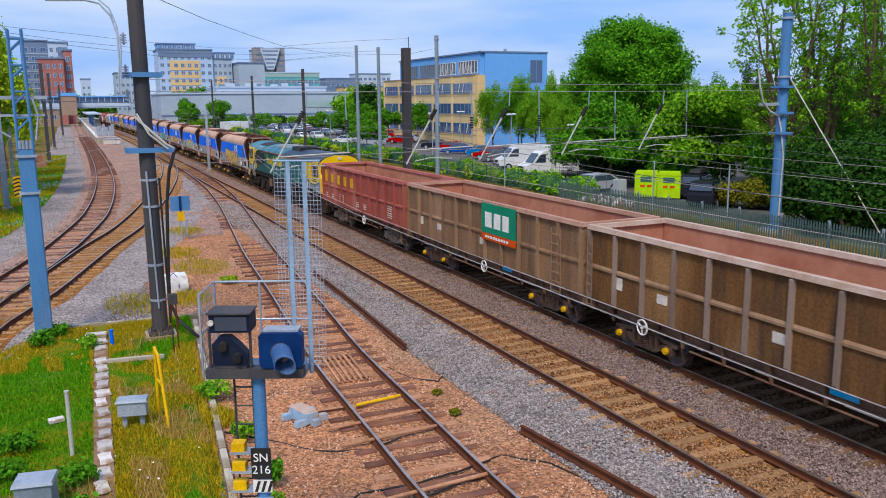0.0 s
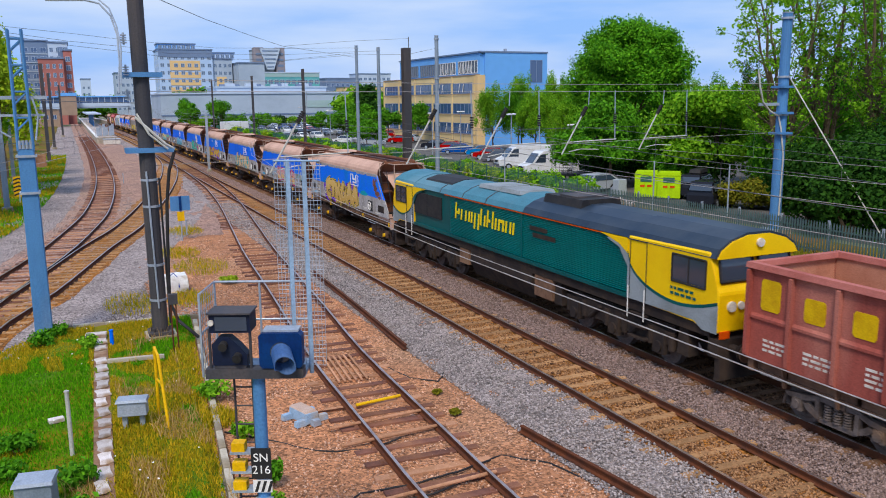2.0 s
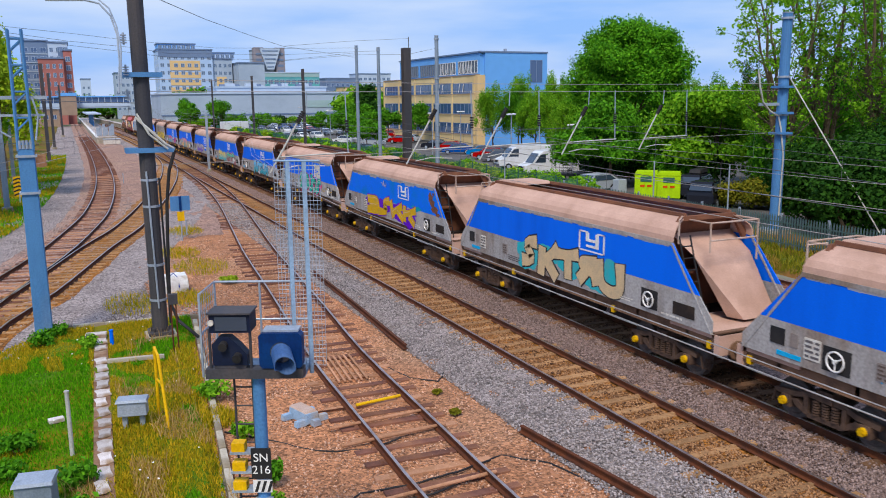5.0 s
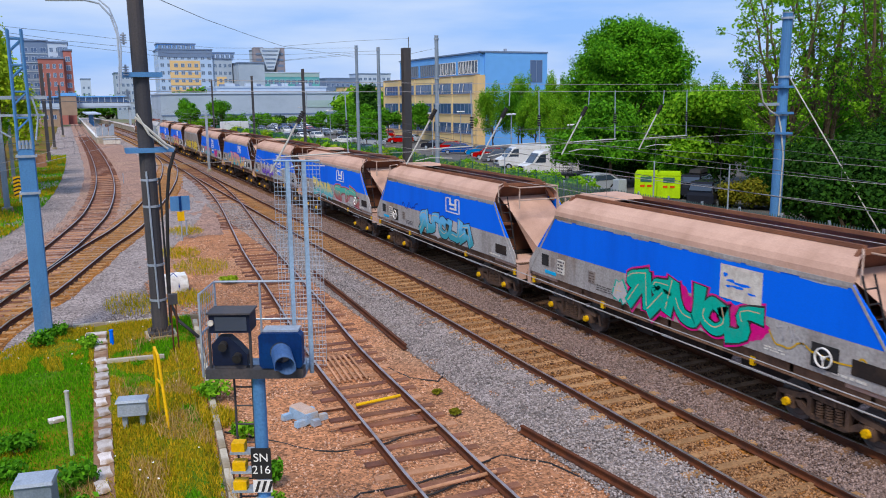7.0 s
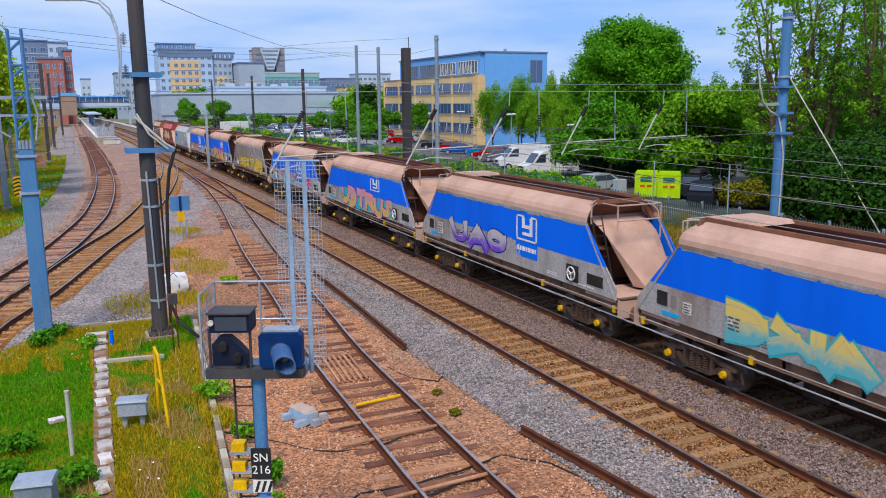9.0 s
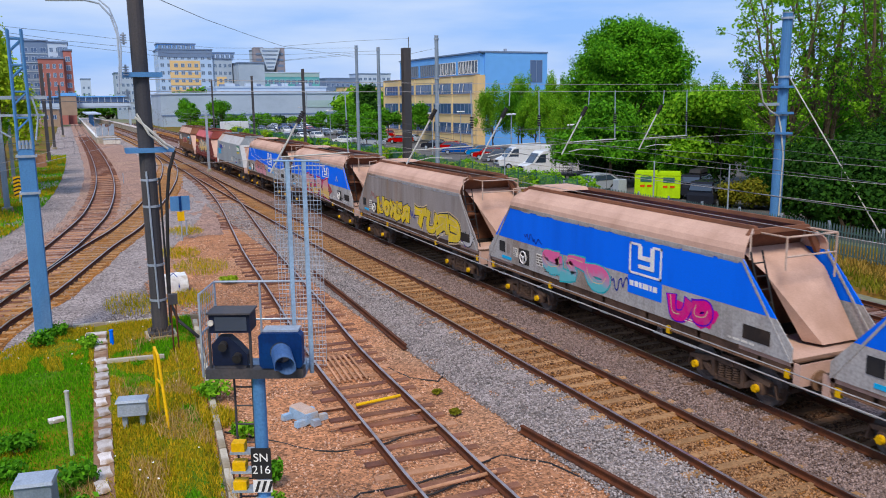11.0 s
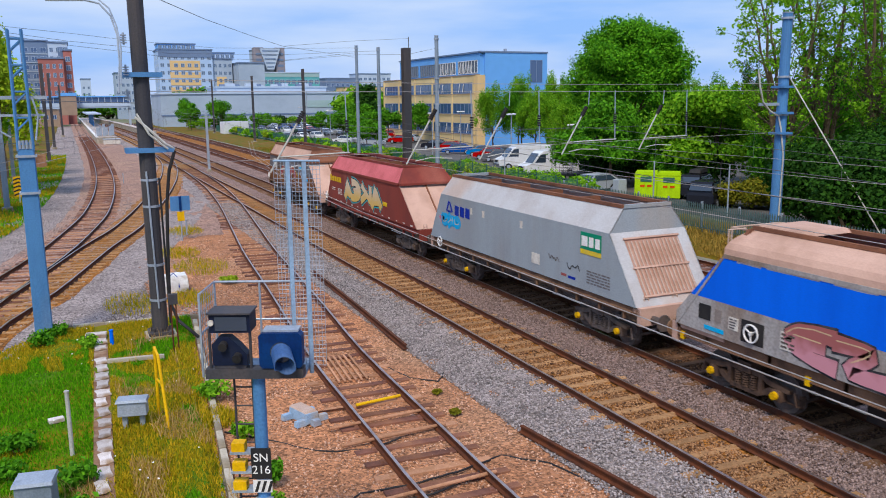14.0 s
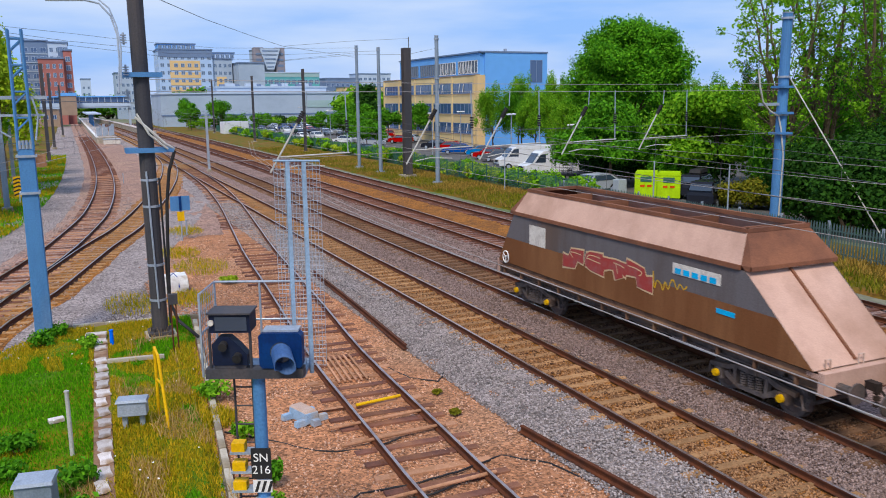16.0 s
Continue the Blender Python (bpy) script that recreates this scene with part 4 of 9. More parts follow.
def jha_hopper(label, mid, upper, seed, art=None, logo=None):
    """A covered-side hopper wagon: trapezium sides, inward-sloped top plates, recessed end chutes, ladders and rails."""
    w = thing("hopper_wagon", label, "hopper wagon", group="hopper wagons of the goods train")
    h, x = 6.97, 1.36
    zs, zb, zt, zr = 1.42, 2.28, 3.42, 4.02     # sill, paint line, shoulder, rim
    def yb(z):
        return h - 1.55 * max(0.0, (z - 1.75)) / (zt - 1.75)
    for s in (-1, 1):
        xs = sorted((s * x, s * (x - 0.03)))
        lo = [(-h, zs), (h, zs), (h, 1.75), (yb(zb), zb), (-yb(zb), zb), (-h, 1.75)]
        part("lower_side", prism(bmesh.new(), lo, "x", *xs), M["hopper_grey" if upper != "hopper_rust" else "hopper_rust"], w, "dirty grey lower side")
        hi = [(-yb(zb), zb), (yb(zb), zb), (yb(zt), zt), (-yb(zt), zt)]
        part("upper_side", prism(bmesh.new(), hi, "x", *xs), M[upper], w)
        bm = bmesh.new()
        e, er, xr = yb(zt), yb(zt) - 0.25, 0.77
        prof = [(x, e, zt), (x - 0.015, e, zt + 0.16), (x - 0.09, e - 0.03, zt + 0.30), (x - 0.24, e - 0.12, zt + 0.43), (xr, er, zr)]
        o = [[bm.verts.new((s * (a - d), f * b, c)) for a, b, c in prof] for d in (0.0, 0.04) for f in (-1, 1)]
        for j in range(4):
            bm.faces.new((o[0][j], o[1][j], o[1][j + 1], o[0][j + 1]))
            bm.faces.new((o[2][j], o[3][j], o[3][j + 1], o[2][j + 1]))
            for q in (0, 1):
                bm.faces.new((o[q][j], o[q][j + 1], o[q + 2][j + 1], o[q + 2][j]))
        for j in (0, 4):
            bm.faces.new((o[0][j], o[1][j], o[3][j], o[2][j]))
        part("roof_plate", bm, M["dust"], w, "dust-coated sloping top plate")
        bm = bmesh.new()
        box(bm, *sorted((s * (x + 0.012), s * (x - 0.02))), -e, e, zt - 0.07, zt + 0.03)
        part("gutter_strip", bm, M["hopper_grey"], w, "pale grey strip under the top plate")
        bm = bmesh.new()
        box(bm, *sorted((s * (xr + 0.03), s * (xr - 0.07))), -er, er, zr, zr + 0.09, 0.01, 0.02)
        part("hatch_rim", bm, M["dust_dark"], w, "rusty rim of the open hatch")
    part("top_cover", box(bmesh.new(), -0.78, 0.78, e - 1.7, e - 0.3, zr + 0.02, zr + 0.12, 0.10, 0.10), M["dust"], w, "dust-covered plate over the rear of the hatch")
    # cross bars over the load space and the inside
    bm = bmesh.new()
    box(bm, -0.9, 0.9, -5.1, 5.1, 2.5, 2.56)
    for k in range(6):
        y = -4.4 + 8.8 * k / 5
        rod(bm, (-0.9, y, 3.3), (0.9, y, 3.3), 0.05, 8)
    part("inside", bm, M["dust_dark"], w, "dark rusty load space with cross bars")
    # end chutes, posts and head frames
    for s in (-1, 1):
        e = yb(zt)
        bm = bmesh.new()
        quad(bm, (-0.75, s * (e - 0.75), 3.5), (1.28, s * (e - 0.75), 3.5), (1.28, s * (e + 0.0), 3.0), (-0.62, s * (e + 0.0), 3.0))
        quad(bm, (-0.3, s * (e + 0.0), 3.0), (1.28, s * (e + 0.0), 3.0), (1.2, s * (h - 0.45), 1.5), (0.1, s * (h - 0.45), 1.5))
        quad(bm, (-0.62, s * (e + 0.0), 3.0), (-0.3, s * (e + 0.0), 3.0), (0.1, s * (h - 0.45), 1.5), (-0.05, s * (h - 0.9), 1.5))
        part("end_chute", bm, M["dust"], w, "tan sloping end chute")
        bm = bmesh.new()
        quad(bm, (-1.3, s * (e - 0.8), 1.44), (1.3, s * (e - 0.8), 1.44), (1.3, s * (e - 0.8), 3.5), (-1.3, s * (e - 0.8), 3.5))
        quad(bm, (-1.3, s * (e - 0.8), 3.5), (1.3, s * (e - 0.8), 3.5), (0.9, s * (e - 0.3), 4.0), (-0.9, s * (e - 0.3), 4.0))
        prism(bm, [(-x, zt - 0.1), (-x + 0.12, zt - 0.1), (-0.86, zr - 0.1), (0.86, zr - 0.1), (x - 0.12, zt - 0.1), (x, zt - 0.1), (x - 0.06, zt + 0.12), (0.9, zr + 0.02), (-0.9, zr + 0.02), (-x + 0.06, zt + 0.12)], "y", *sorted((s * (e - 0.32), s * (e - 0.22))))
        part("head_frame", bm, M["dust_dark"], w, "rusty end frame")
        for q in (-x - 0.014, x - 0.056):
            part("end_post", prism(bmesh.new(), [(s * h, zs), (s * (h - 0.07), zs), (s * (yb(zt) - 0.07), zt), (s * yb(zt), zt)], "x", q, q + 0.07), M["hopper_grey"], w)
        bm = bmesh.new()
        box(bm, -1.28, 1.28, *sorted((s * (h - 1.6), s * (h + 0.18))), 1.30, 1.42)
        box(bm, -1.30, 1.30, *sorted((s * (h + 0.02), s * (h + 0.2))), 0.92, 1.42)
        part("end_platform", bm, M["dust"], w, "dusty end platform and headstock")
        # ladder and hand rails
        bm = bmesh.new()
        for q in (-1.2, -0.85):
            rod(bm, (q, s * (h - 0.75), 1.42), (q, s * (e + 0.06), 3.6), 0.022, 6)
        for k in range(7):
            f = (k + 0.6) / 7.5
            y, z = s * ((h - 0.75) + (e + 0.06 - h + 0.75) * f), 1.42 + 2.18 * f
            rod(bm, (-1.2, y, z), (-0.85, y, z), 0.018, 6)
        part("ladder", bm, M["black"], w, "dark steel end ladder")
        top, yy = 3.95, s * (e + 0.55)
        bm = bmesh.new()
        tube(bm, [(-0.62, s * (e - 0.3), top), (-0.62, yy, top), (0.95, yy, top), (0.95, s * (e - 0.3), top)], 0.026)
        tube(bm, [(-0.62, yy, 3.2), (-0.62, yy, top)], 0.026)
        tube(bm, [(0.95, yy, 2.9), (0.95, yy, top)], 0.026)
        tube(bm, [(-0.62, yy, 3.5), (0.95, yy, 3.5)], 0.026)
        part("hand_rail", bm, M["rim_pale"], w, "pale tubular hand rail")
        bm = bmesh.new()
        tube(bm, [(-1.2, s * (e + 0.05), 3.4), (-1.2, s * (e + 0.05), 4.0), (-0.9, s * (e - 0.2), 4.05)], 0.024)
        part("hand_rail", bm, M["rim_pale"], w, "pale tubular hand rail")
        bm = bmesh.new()
        tube(bm, [(-1.26, s * (h - 0.4), 1.42), (-1.26, s * (h - 0.45), 2.05), (-1.26, s * (h - 0.62), 2.15), (-1.26, s * (h - 0.8), 1.98)], 0.022)
        part("hand_rail", bm, M["rim_pale"], w, "pale tubular hand rail")
    bm = bmesh.new()
    box(bm, -1.2, 1.2, -5.0, 5.0, 1.3, 1.44)
    for k in range(3):
        y = -3.0 + 3.0 * k
        box(bm, -0.8, 0.8, y - 0.9, y + 0.9, 0.75, 1.35, 0.0, 0.0)
    part("discharge_gear", bm, M["underframe"], w, "dark discharge doors below the body")
    underframe(w, h, 1.1, 1.42, "under_brown", 1.24)
    for y in (-4.85, 4.85):
        add_bogie(w, y, "brown")
    buffers(w, h + 0.2)
    X = -x - 0.002
    wy = {0: -4.38, 4: -4.9, 7: -4.75}.get(seed, -4.6) if seed in (0, 2, 3, 4, 6, 7, 8, 11) else 4.42
    add_wheel(w, -x - 0.05, wy, 1.78)
    # flat black plates paint the shade of recesses that are not cut in
    plate(w, wy - 0.34, wy + 0.34, 1.53, 2.05, "black", X - 0.001, "recess", "black plate painting the shade of the recess behind the brake wheel", 0.006)
    plate(w, 5.75, 6.15, 1.75, 2.12, "black", X, "window_recess", "small black plate painting the shade of a recess")
    plate(w, 4.95 + 0.45, 5.6, 1.78, 2.08, "hopper_rust", X, "panel")
    for a, c, d, m_ in ((5.02, 0.42, 0.46, "label_white"), (3.35, 0.34, 0.36, "hopper_rust")) if seed % 3 else ((5.0, 0.3, 0.3, "label_white"), (3.4, 0.42, 0.40, "label_white")):
        plate(w, a - c / 2, a + c / 2, 1.86 - d / 2, 1.86 + d / 2, m_, X, "data_panel", "pale printed data panel")
        bars(w, a - c / 2 + 0.03, a + c / 2 - 0.03, 1.88 - d / 2, 1.84 + d / 2, 4, "nacco_grey", X - 0.012, seed)
    bars(w, 2.3, 3.1, 1.52, 1.72, 3, "nacco_grey", X, seed + 3)
    bars(w, -3.9, -3.3, 1.52, 1.64, 2, "label_white", X, seed + 4)
    plate(w, 5.3, 5.95, 1.52, 1.62, "g_sky", X, "blue_plate", "small bright blue plate")
    plate(w, -6.35, -5.55, 1.62, 1.95, "underframe", X, "grille", "dark louvred panel")
    bars(w, -5.9, -5.1, 1.48, 1.58, 1, "label_white", X, seed + 5)
    for y in (-4.9 - 1.9, -2.9, 2.9, 6.8):
        part("jacking_pad", box(bmesh.new(), -1.3, -1.2, y - 0.06, y + 0.06, 1.02, 1.22), M["yellow"], w, "yellow jacking point on the frame")
    rnd = random.Random(seed + 900)
    e = yb(zt) - 0.1
    y = -e
    while y < e - 0.5:
        d = min(rnd.uniform(0.5, 1.5), e - y)
        deep = rnd.uniform(0.01, 0.045) * (2.2 if upper == "hopper_blue_worn" else 1.0)
        pts = [(y, zt - 0.07), (y + d, zt - 0.07)]
        pts += [(y + d * (1 - f), zt - 0.09 - deep * rnd.uniform(0.25, 1.0)) for f in (0.03, 0.2, 0.35, 0.5, 0.65, 0.8, 0.97)]
        bm = bmesh.new()
        quad(bm, *[(X - 0.0005, *q) for q in pts])
        part("dust_stain", bm, M["dust_pale"], w, "dust washed down from the top plate")
        y += d + rnd.uniform(0.0, 0.5)
    if upper == "hopper_blue_worn":
        for cy, cz, ry, rz in ((-5.0, 3.0, 0.22, 0.20), (-5.2, 2.75, 0.24, 0.16), (-5.45, 2.5, 0.34, 0.14), (-5.75, 2.33, 0.22, 0.08), (-5.3, 3.15, 0.10, 0.08)):
            bm = bmesh.new()
            cloud(bm, rnd, cy, cz, ry, rz, X - 0.0007)
            part("rust_patch", bm, M["dust_dark"], w, "patch of bare rust in the blue paint")
        bm = bmesh.new()
        cloud(bm, rnd, -3.4, 2.33, 0.55, 0.12, X - 0.0006)
        part("paint_patch", bm, M["g_teal"], w, "faded teal paint patch")
    if logo:
        y0, z0, ww, hh = logo
        for a, b, c, d in ((0, 1, 0.0, 0.07), (0, 0.36, 0.93, 1), (0.72, 1, 0.93, 1), (0, 0.05, 0, 1), (0.95, 1, 0, 1), (0.28, 0.40, 0.5, 0.93), (0.40, 0.66, 0.5, 0.64), (0.66, 0.78, 0.22, 0.93), (0.30, 0.66, 0.22, 0.34)):
            part("emblem_bar", box(bmesh.new(), X - 0.012, X - 0.001, y0 - b * ww, y0 - a * ww, z0 + c * hh, z0 + d * hh), M["white"], w, "white bar of the square company emblem")
        if hh > 0.8:
            plate(w, y0 - ww - 0.04, y0 + 0.04, z0 - 0.56, zb, "hopper_blue", X, "emblem_field", "blue field below the emblem", 0.004)
            bars(w, y0 - ww + 0.05, y0 - 0.05, z0 - 0.42, z0 - 0.12, 1, "white", X - 0.005, seed, "emblem_bar", "white block shapes below the emblem")
    if art:
        for k, a in enumerate(art):
            if a[0] == "g":
                graffiti(w, seed * 7 + k, *a[1:5], *a[5:7], X - 0.002, *a[7:])
            else:
                scribble(w, seed * 7 + k, *a[1:6], X - 0.002)
    TRAIN.append((w, mid))
    return w


def slope_hopper(label, mid, style, seed):
    """An open hopper with long sloped ends, side plates leaning in above the waist, on a long frame."""
    w = thing("hopper_wagon", label, "hopper wagon", group="hopper wagons of the goods train")
    h, x = 7.05, 1.36
    low, high, top, end = {"vtg": ("vtg_grey", "vtg_grey", "vtg_light", "vtg_light"), "red": ("wagon_red", "wagon_red", "hopper_pink", "dust"), "nacco": ("nacco_brown", "nacco_grey", "dust", "dust")}[style]
    zs, zw, zr, xr = 1.40, 3.28, 3.98, 0.84 if style == "vtg" else 0.98
    zm = 2.3
    # half-lengths of the hopper at the sill, the waist and the rim: front (-1) and rear (1)
    EB = {-1: 6.95, 1: 7.0} if style == "vtg" else {-1: 6.85, 1: 6.9}
    EW = {-1: 5.65, 1: 5.9} if style == "vtg" else {-1: 4.7, 1: 5.75}
    ER = {q: EW[q] - (0.06 if style == "vtg" else 0.25) for q in EW}
    EM = {q: EB[q] + (EW[q] - EB[q]) * (zm - zs) / (zw - zs) for q in EB}
    for s in (-1, 1):
        eb, ew, er = EB[s], EW[s], ER[s]
        xs = sorted((s * x, s * (x - 0.03)))
        part("lower_side", prism(bmesh.new(), [(-EB[-1], zs), (EB[1], zs), (EM[1], zm), (-EM[-1], zm)], "x", *xs), M[low], w)
        part("upper_side", prism(bmesh.new(), [(-EM[-1], zm), (EM[1], zm), (EW[1], zw), (-EW[-1], zw)], "x", *xs), M[high], w)
        bm = bmesh.new()
        o = [bm.verts.new(q) for q in ((s * x, -EW[-1], zw), (s * x, EW[1], zw), (s * xr, ER[1], zr), (s * xr, -ER[-1], zr))]
        i_ = [bm.verts.new(q) for q in ((s * (x - 0.05), -EW[-1], zw), (s * (x - 0.05), EW[1], zw), (s * (xr - 0.05), ER[1], zr), (s * (xr - 0.05), -ER[-1], zr))]
        bm.faces.new(o)
        bm.faces.new(i_)
        for a in range(4):
            b = (a + 1) % 4
            bm.faces.new((o[a], o[b], i_[b], i_[a]))
        part("roof_plate", bm, M[top], w, "inward-sloping upper plate")
        bm = bmesh.new()
        box(bm, *sorted((s * (xr + 0.04), s * (xr - 0.08))), -ER[-1], ER[1], zr - 0.02, zr + 0.08)
        if style != "vtg":
            box(bm, *sorted((s * (x + 0.05), s * (x - 0.02))), -EW[-1], EW[1], zw - 0.11, zw)
        part("top_rail", bm, M["dust_dark" if style != "red" else "wagon_red"], w)
        bm = bmesh.new()
        quad(bm, (-x, s * eb, zs), (x, s * eb, zs), (x, s * ew, zw), (-x, s * ew, zw))
        quad(bm, (-x, s * (eb - 0.06), zs), (x, s * (eb - 0.06), zs), (x, s * (ew - 0.06), zw), (-x, s * (ew - 0.06), zw))
        part("end_slope", bm, M[end], w, "dust-coated sloping end sheet")
        bm = bmesh.new()
        lip = ew if style == "vtg" else ew + 0.32
        quad(bm, (-x, s * lip, zw), (x, s * lip, zw), (xr, s * er, zr), (-xr, s * er, zr))
        if style != "vtg":
            for q in (-1, 1):
                quad(bm, (q * x, s * ew, zw), (q * x, s * lip, zw), (q * xr, s * er, zr))
                prism(bm, [(s * (ew - 0.05), zw - 0.12), (s * lip, zw - 0.1), (s * lip, zw), (s * (ew - 0.05), zw)], "x", *sorted((q * x, q * (x - 0.03))))
            box(bm, -x, x, *sorted((s * lip, s * (lip - 0.03))), zw - 0.1, zw)
            for q in (-0.7, 0.0, 0.7):
                quad(bm, (q, s * ew, zw - 0.05), (q, s * (lip - 0.03), zw - 0.05), (q * 0.75, s * (er + 0.02), zr - 0.05))
        box(bm, -xr, xr, *sorted((s * (er + 0.03), s * (er - 0.09))), zr - 0.02, zr + 0.08)
        part("end_hood", bm, M["dust_dark" if style == "nacco" else "wagon_red" if style == "red" else "vtg_grey"], w, "upper end plate")
        bm = bmesh.new()
        d = Vector((0, s * (ew - eb), zw - zs))
        nrm = Vector((0, s * (zw - zs), -(ew - eb))).normalized()
        qs = [k * 0.135 - 0.88 for k in range(14)] if style == "vtg" else [-0.05]
        if style == "vtg":
            pan = bmesh.new()
            p0, p1 = Vector((0, s * eb, zs)) + d * 0.12 + nrm * 0.012, Vector((0, s * eb, zs)) + d * 0.9 + nrm * 0.012
            quad(pan, p0 + Vector((-0.95, 0, 0)), p0 + Vector((0.95, 0, 0)), p1 + Vector((0.95, 0, 0)), p1 + Vector((-0.95, 0, 0)))
            part("end_panel", pan, M["rim_dust"], w, "pinkish dusty panel in the end sheet")
            pan = bmesh.new()
            for f in (0.12, 0.5, 0.9):
                c0 = Vector((0, s * eb, zs)) + d * f
                e0 = [c0 + Vector((a, 0, 0)) + d * b + nrm * 0.065 for a, b in ((-0.98, -0.012), (0.98, -0.012), (0.98, 0.012), (-0.98, 0.012))]
                e1 = [q - nrm * 0.065 for q in e0]
                u, v2 = [pan.verts.new(q) for q in e0], [pan.verts.new(q) for q in e1]
                pan.faces.new(u)
                for k in range(4):
                    pan.faces.new((u[k], u[(k + 1) % 4], v2[(k + 1) % 4], v2[k]))
            part("end_bar", pan, M["dust"], w, "cross bars over the end panel")
        for q in qs:
            a = Vector((q - 0.02, s * eb, zs))
            f0, f1 = (0.12, 0.86) if style == "vtg" else (0.03, 0.97)
            p0, p1 = a + d * f0, a + d * f1
            ww = Vector((0.04 if style == "vtg" else 0.06, 0, 0))
            lift = nrm * 0.05
            pts = [p0, p0 + ww, p1 + ww, p1]
            u, v2 = [bm.verts.new(z) for z in pts], [bm.verts.new(z + lift) for z in pts]
            bm.faces.new(v2)
            for k in range(4):
                bm.faces.new((u[k], u[(k + 1) % 4], v2[(k + 1) % 4], v2[k]))
        part("end_rib", bm, M["rim_pale" if style == "vtg" else "dust_dark"], w, "stiffening ribs on the end sheet")
        bm = bmesh.new()
        box(bm, -1.3, 1.3, *sorted((s * (eb - 0.2), s * (h + 0.05))), 1.24, 1.36)
        box(bm, -1.3, 1.3, *sorted((s * (h - 0.1), s * (h + 0.06))), 0.9, 1.4)
        part("end_platform", bm, M["dust" if style != "red" else "wagon_red"], w)
        bm = bmesh.new()
        for q in (-1.0, 0.0, 1.0):
            tube(bm, [(q, s * (h - 0.2), 1.36), (q, s * (h - 0.2), 1.6), (q + 0.15, s * (h - 0.2), 1.6), (q + 0.15, s * (h - 0.2), 1.36)], 0.02)
        part("hand_rail", bm, M["rim_pale"], w, "short pale hand rails")
        bm = bmesh.new()
        box(bm, -x + 0.05, x - 0.05, *sorted((s * (ew - 0.4), s * (er - 0.1))), 2.6, 2.66)
        part("inside", bm, M["dust_dark"], w)
    bm = bmesh.new()
    for k in range(5):
        y = -ER[-1] + (ER[-1] + ER[1]) * (k + 0.5) / 5
        box(bm, -xr + 0.06, xr - 0.06, y - 0.04, y + 0.04, 3.5, 3.9)
    box(bm, -1.25, 1.25, -ER[-1], ER[1], 2.3, 2.36)
    part("inside_bulkhead", bm, M["dust_dark"], w, "rusty inner cross plates")
    bm = bmesh.new()
    box(bm, -1.3, -1.2, -h, h, 1.2, 1.36)
    box(bm, 1.2, 1.3, -h, h, 1.2, 1.36)
    box(bm, -1.42, -1.3, -h + 0.3, h - 0.3, 1.2, 1.26)
    for k in range(12):
        y = -h + 0.6 + (2 * h - 1.2) * k / 11
        box(bm, -1.40, -1.30, y - 0.03, y + 0.03, 1.0, 1.2)
    part("solebar", bm, M["wagon_red" if style == "red" else "under_brown"], w, "long frame with lamp irons and brackets")
    bm = bmesh.new()
    for k in range(4):
        y = -3.0 + 2.0 * k
        box(bm, -0.9, 0.9, y - 0.6, y + 0.6, 0.8, 1.5)
    part("discharge_gear", bm, M["bogie_grey"], w)
    underframe(w, h - 0.05, 0.95, 1.2, "bogie_grey", 1.15)
    for y in (-4.9, 4.9):
        add_bogie(w, y, "dark", caps=style != "red")
    buffers(w, h + 0.05, "wheel_steel")
    X = -x - 0.002
    add_wheel(w, -1.44, {"vtg": 5.9, "red": 6.7, "nacco": 6.24}[style], 1.62 if style != "vtg" else 1.3)
    if style == "vtg":
        bm = bmesh.new()
        y = 5.4
        prism(bm, [(y, 2.66), (y - 0.1, 2.60), (y - 0.32, 3.04), (y - 0.22, 3.06)], "x", X - 0.01, X)
        prism(bm, [(y - 0.62, 2.66), (y - 0.52, 2.60), (y - 0.30, 3.0), (y - 0.38, 3.05)], "x", X - 0.01, X)
        box(bm, X - 0.01, X, y - 0.45, y - 0.17, 2.6, 2.68)
        for a in (0.8, 1.28, 1.76):
            prism(bm, [(y - a, 2.56), (y - a - 0.36, 2.54), (y - a - 0.38, 2.92), (y - a - 0.02, 2.95)], "x", X - 0.01, X)
        part("lettering", bm, M["letter_blue"], w, "dark blue block shapes of a company mark")
        plate(w, -5.3, -4.25, 2.64, 3.16, "sign_green", X, "nameplate", "green and yellow company board")
        plate(w, -5.3, -4.25, 2.5, 2.638, "g_yellow", X, "nameplate_strip", "yellow lower strip")
        bm = bmesh.new()
        for a, b, c, d in ((0, 0.3, 0, 0.3), (0.38, 0.6, 0, 0.3), (0.7, 0.92, 0, 0.3)):
            box(bm, X - 0.022, X - 0.013, -4.32 - b, -4.32 - a, 2.74 + c, 2.74 + d)
        part("emblem", bm, M["white"], w, "white block shapes")
        for k, y in enumerate((2.2, -0.6, 3.2)):
            plate(w, y - 0.16, y, 2.75, 3.0, "label_white", X, "label_plate", "small white label")
        plate(w, -1.9, -1.4, 1.7, 2.05, "label_white", X, "label_plate", "small white label")
        bars(w, -5.75, -4.6, 1.62, 2.05, 5, "nacco_grey", X, seed)
        scribble(w, seed, -4.2, -3.5, 1.86, 2.12, "g_black", X, 5)
        scribble(w, seed + 1, -3.1, -2.5, 2.0, 2.25, "nacco_grey", X, 5)
        graffiti(w, seed, 4.1, 5.8, 2.1, 2.45, "g_sky", "g_sky", X, "g_pink", n=3)
        plate(w, -3.5, -3.2, 1.62, 1.70, "g_red", X, "paint_patch", t=0.004)
        plate(w, -4.0, -3.6, 1.60, 1.68, "letter_blue", X, "paint_patch", t=0.004)
    elif style == "red":
        bm = bmesh.new()
        for k in range(5):
            y = 6.15 - 0.43 * k
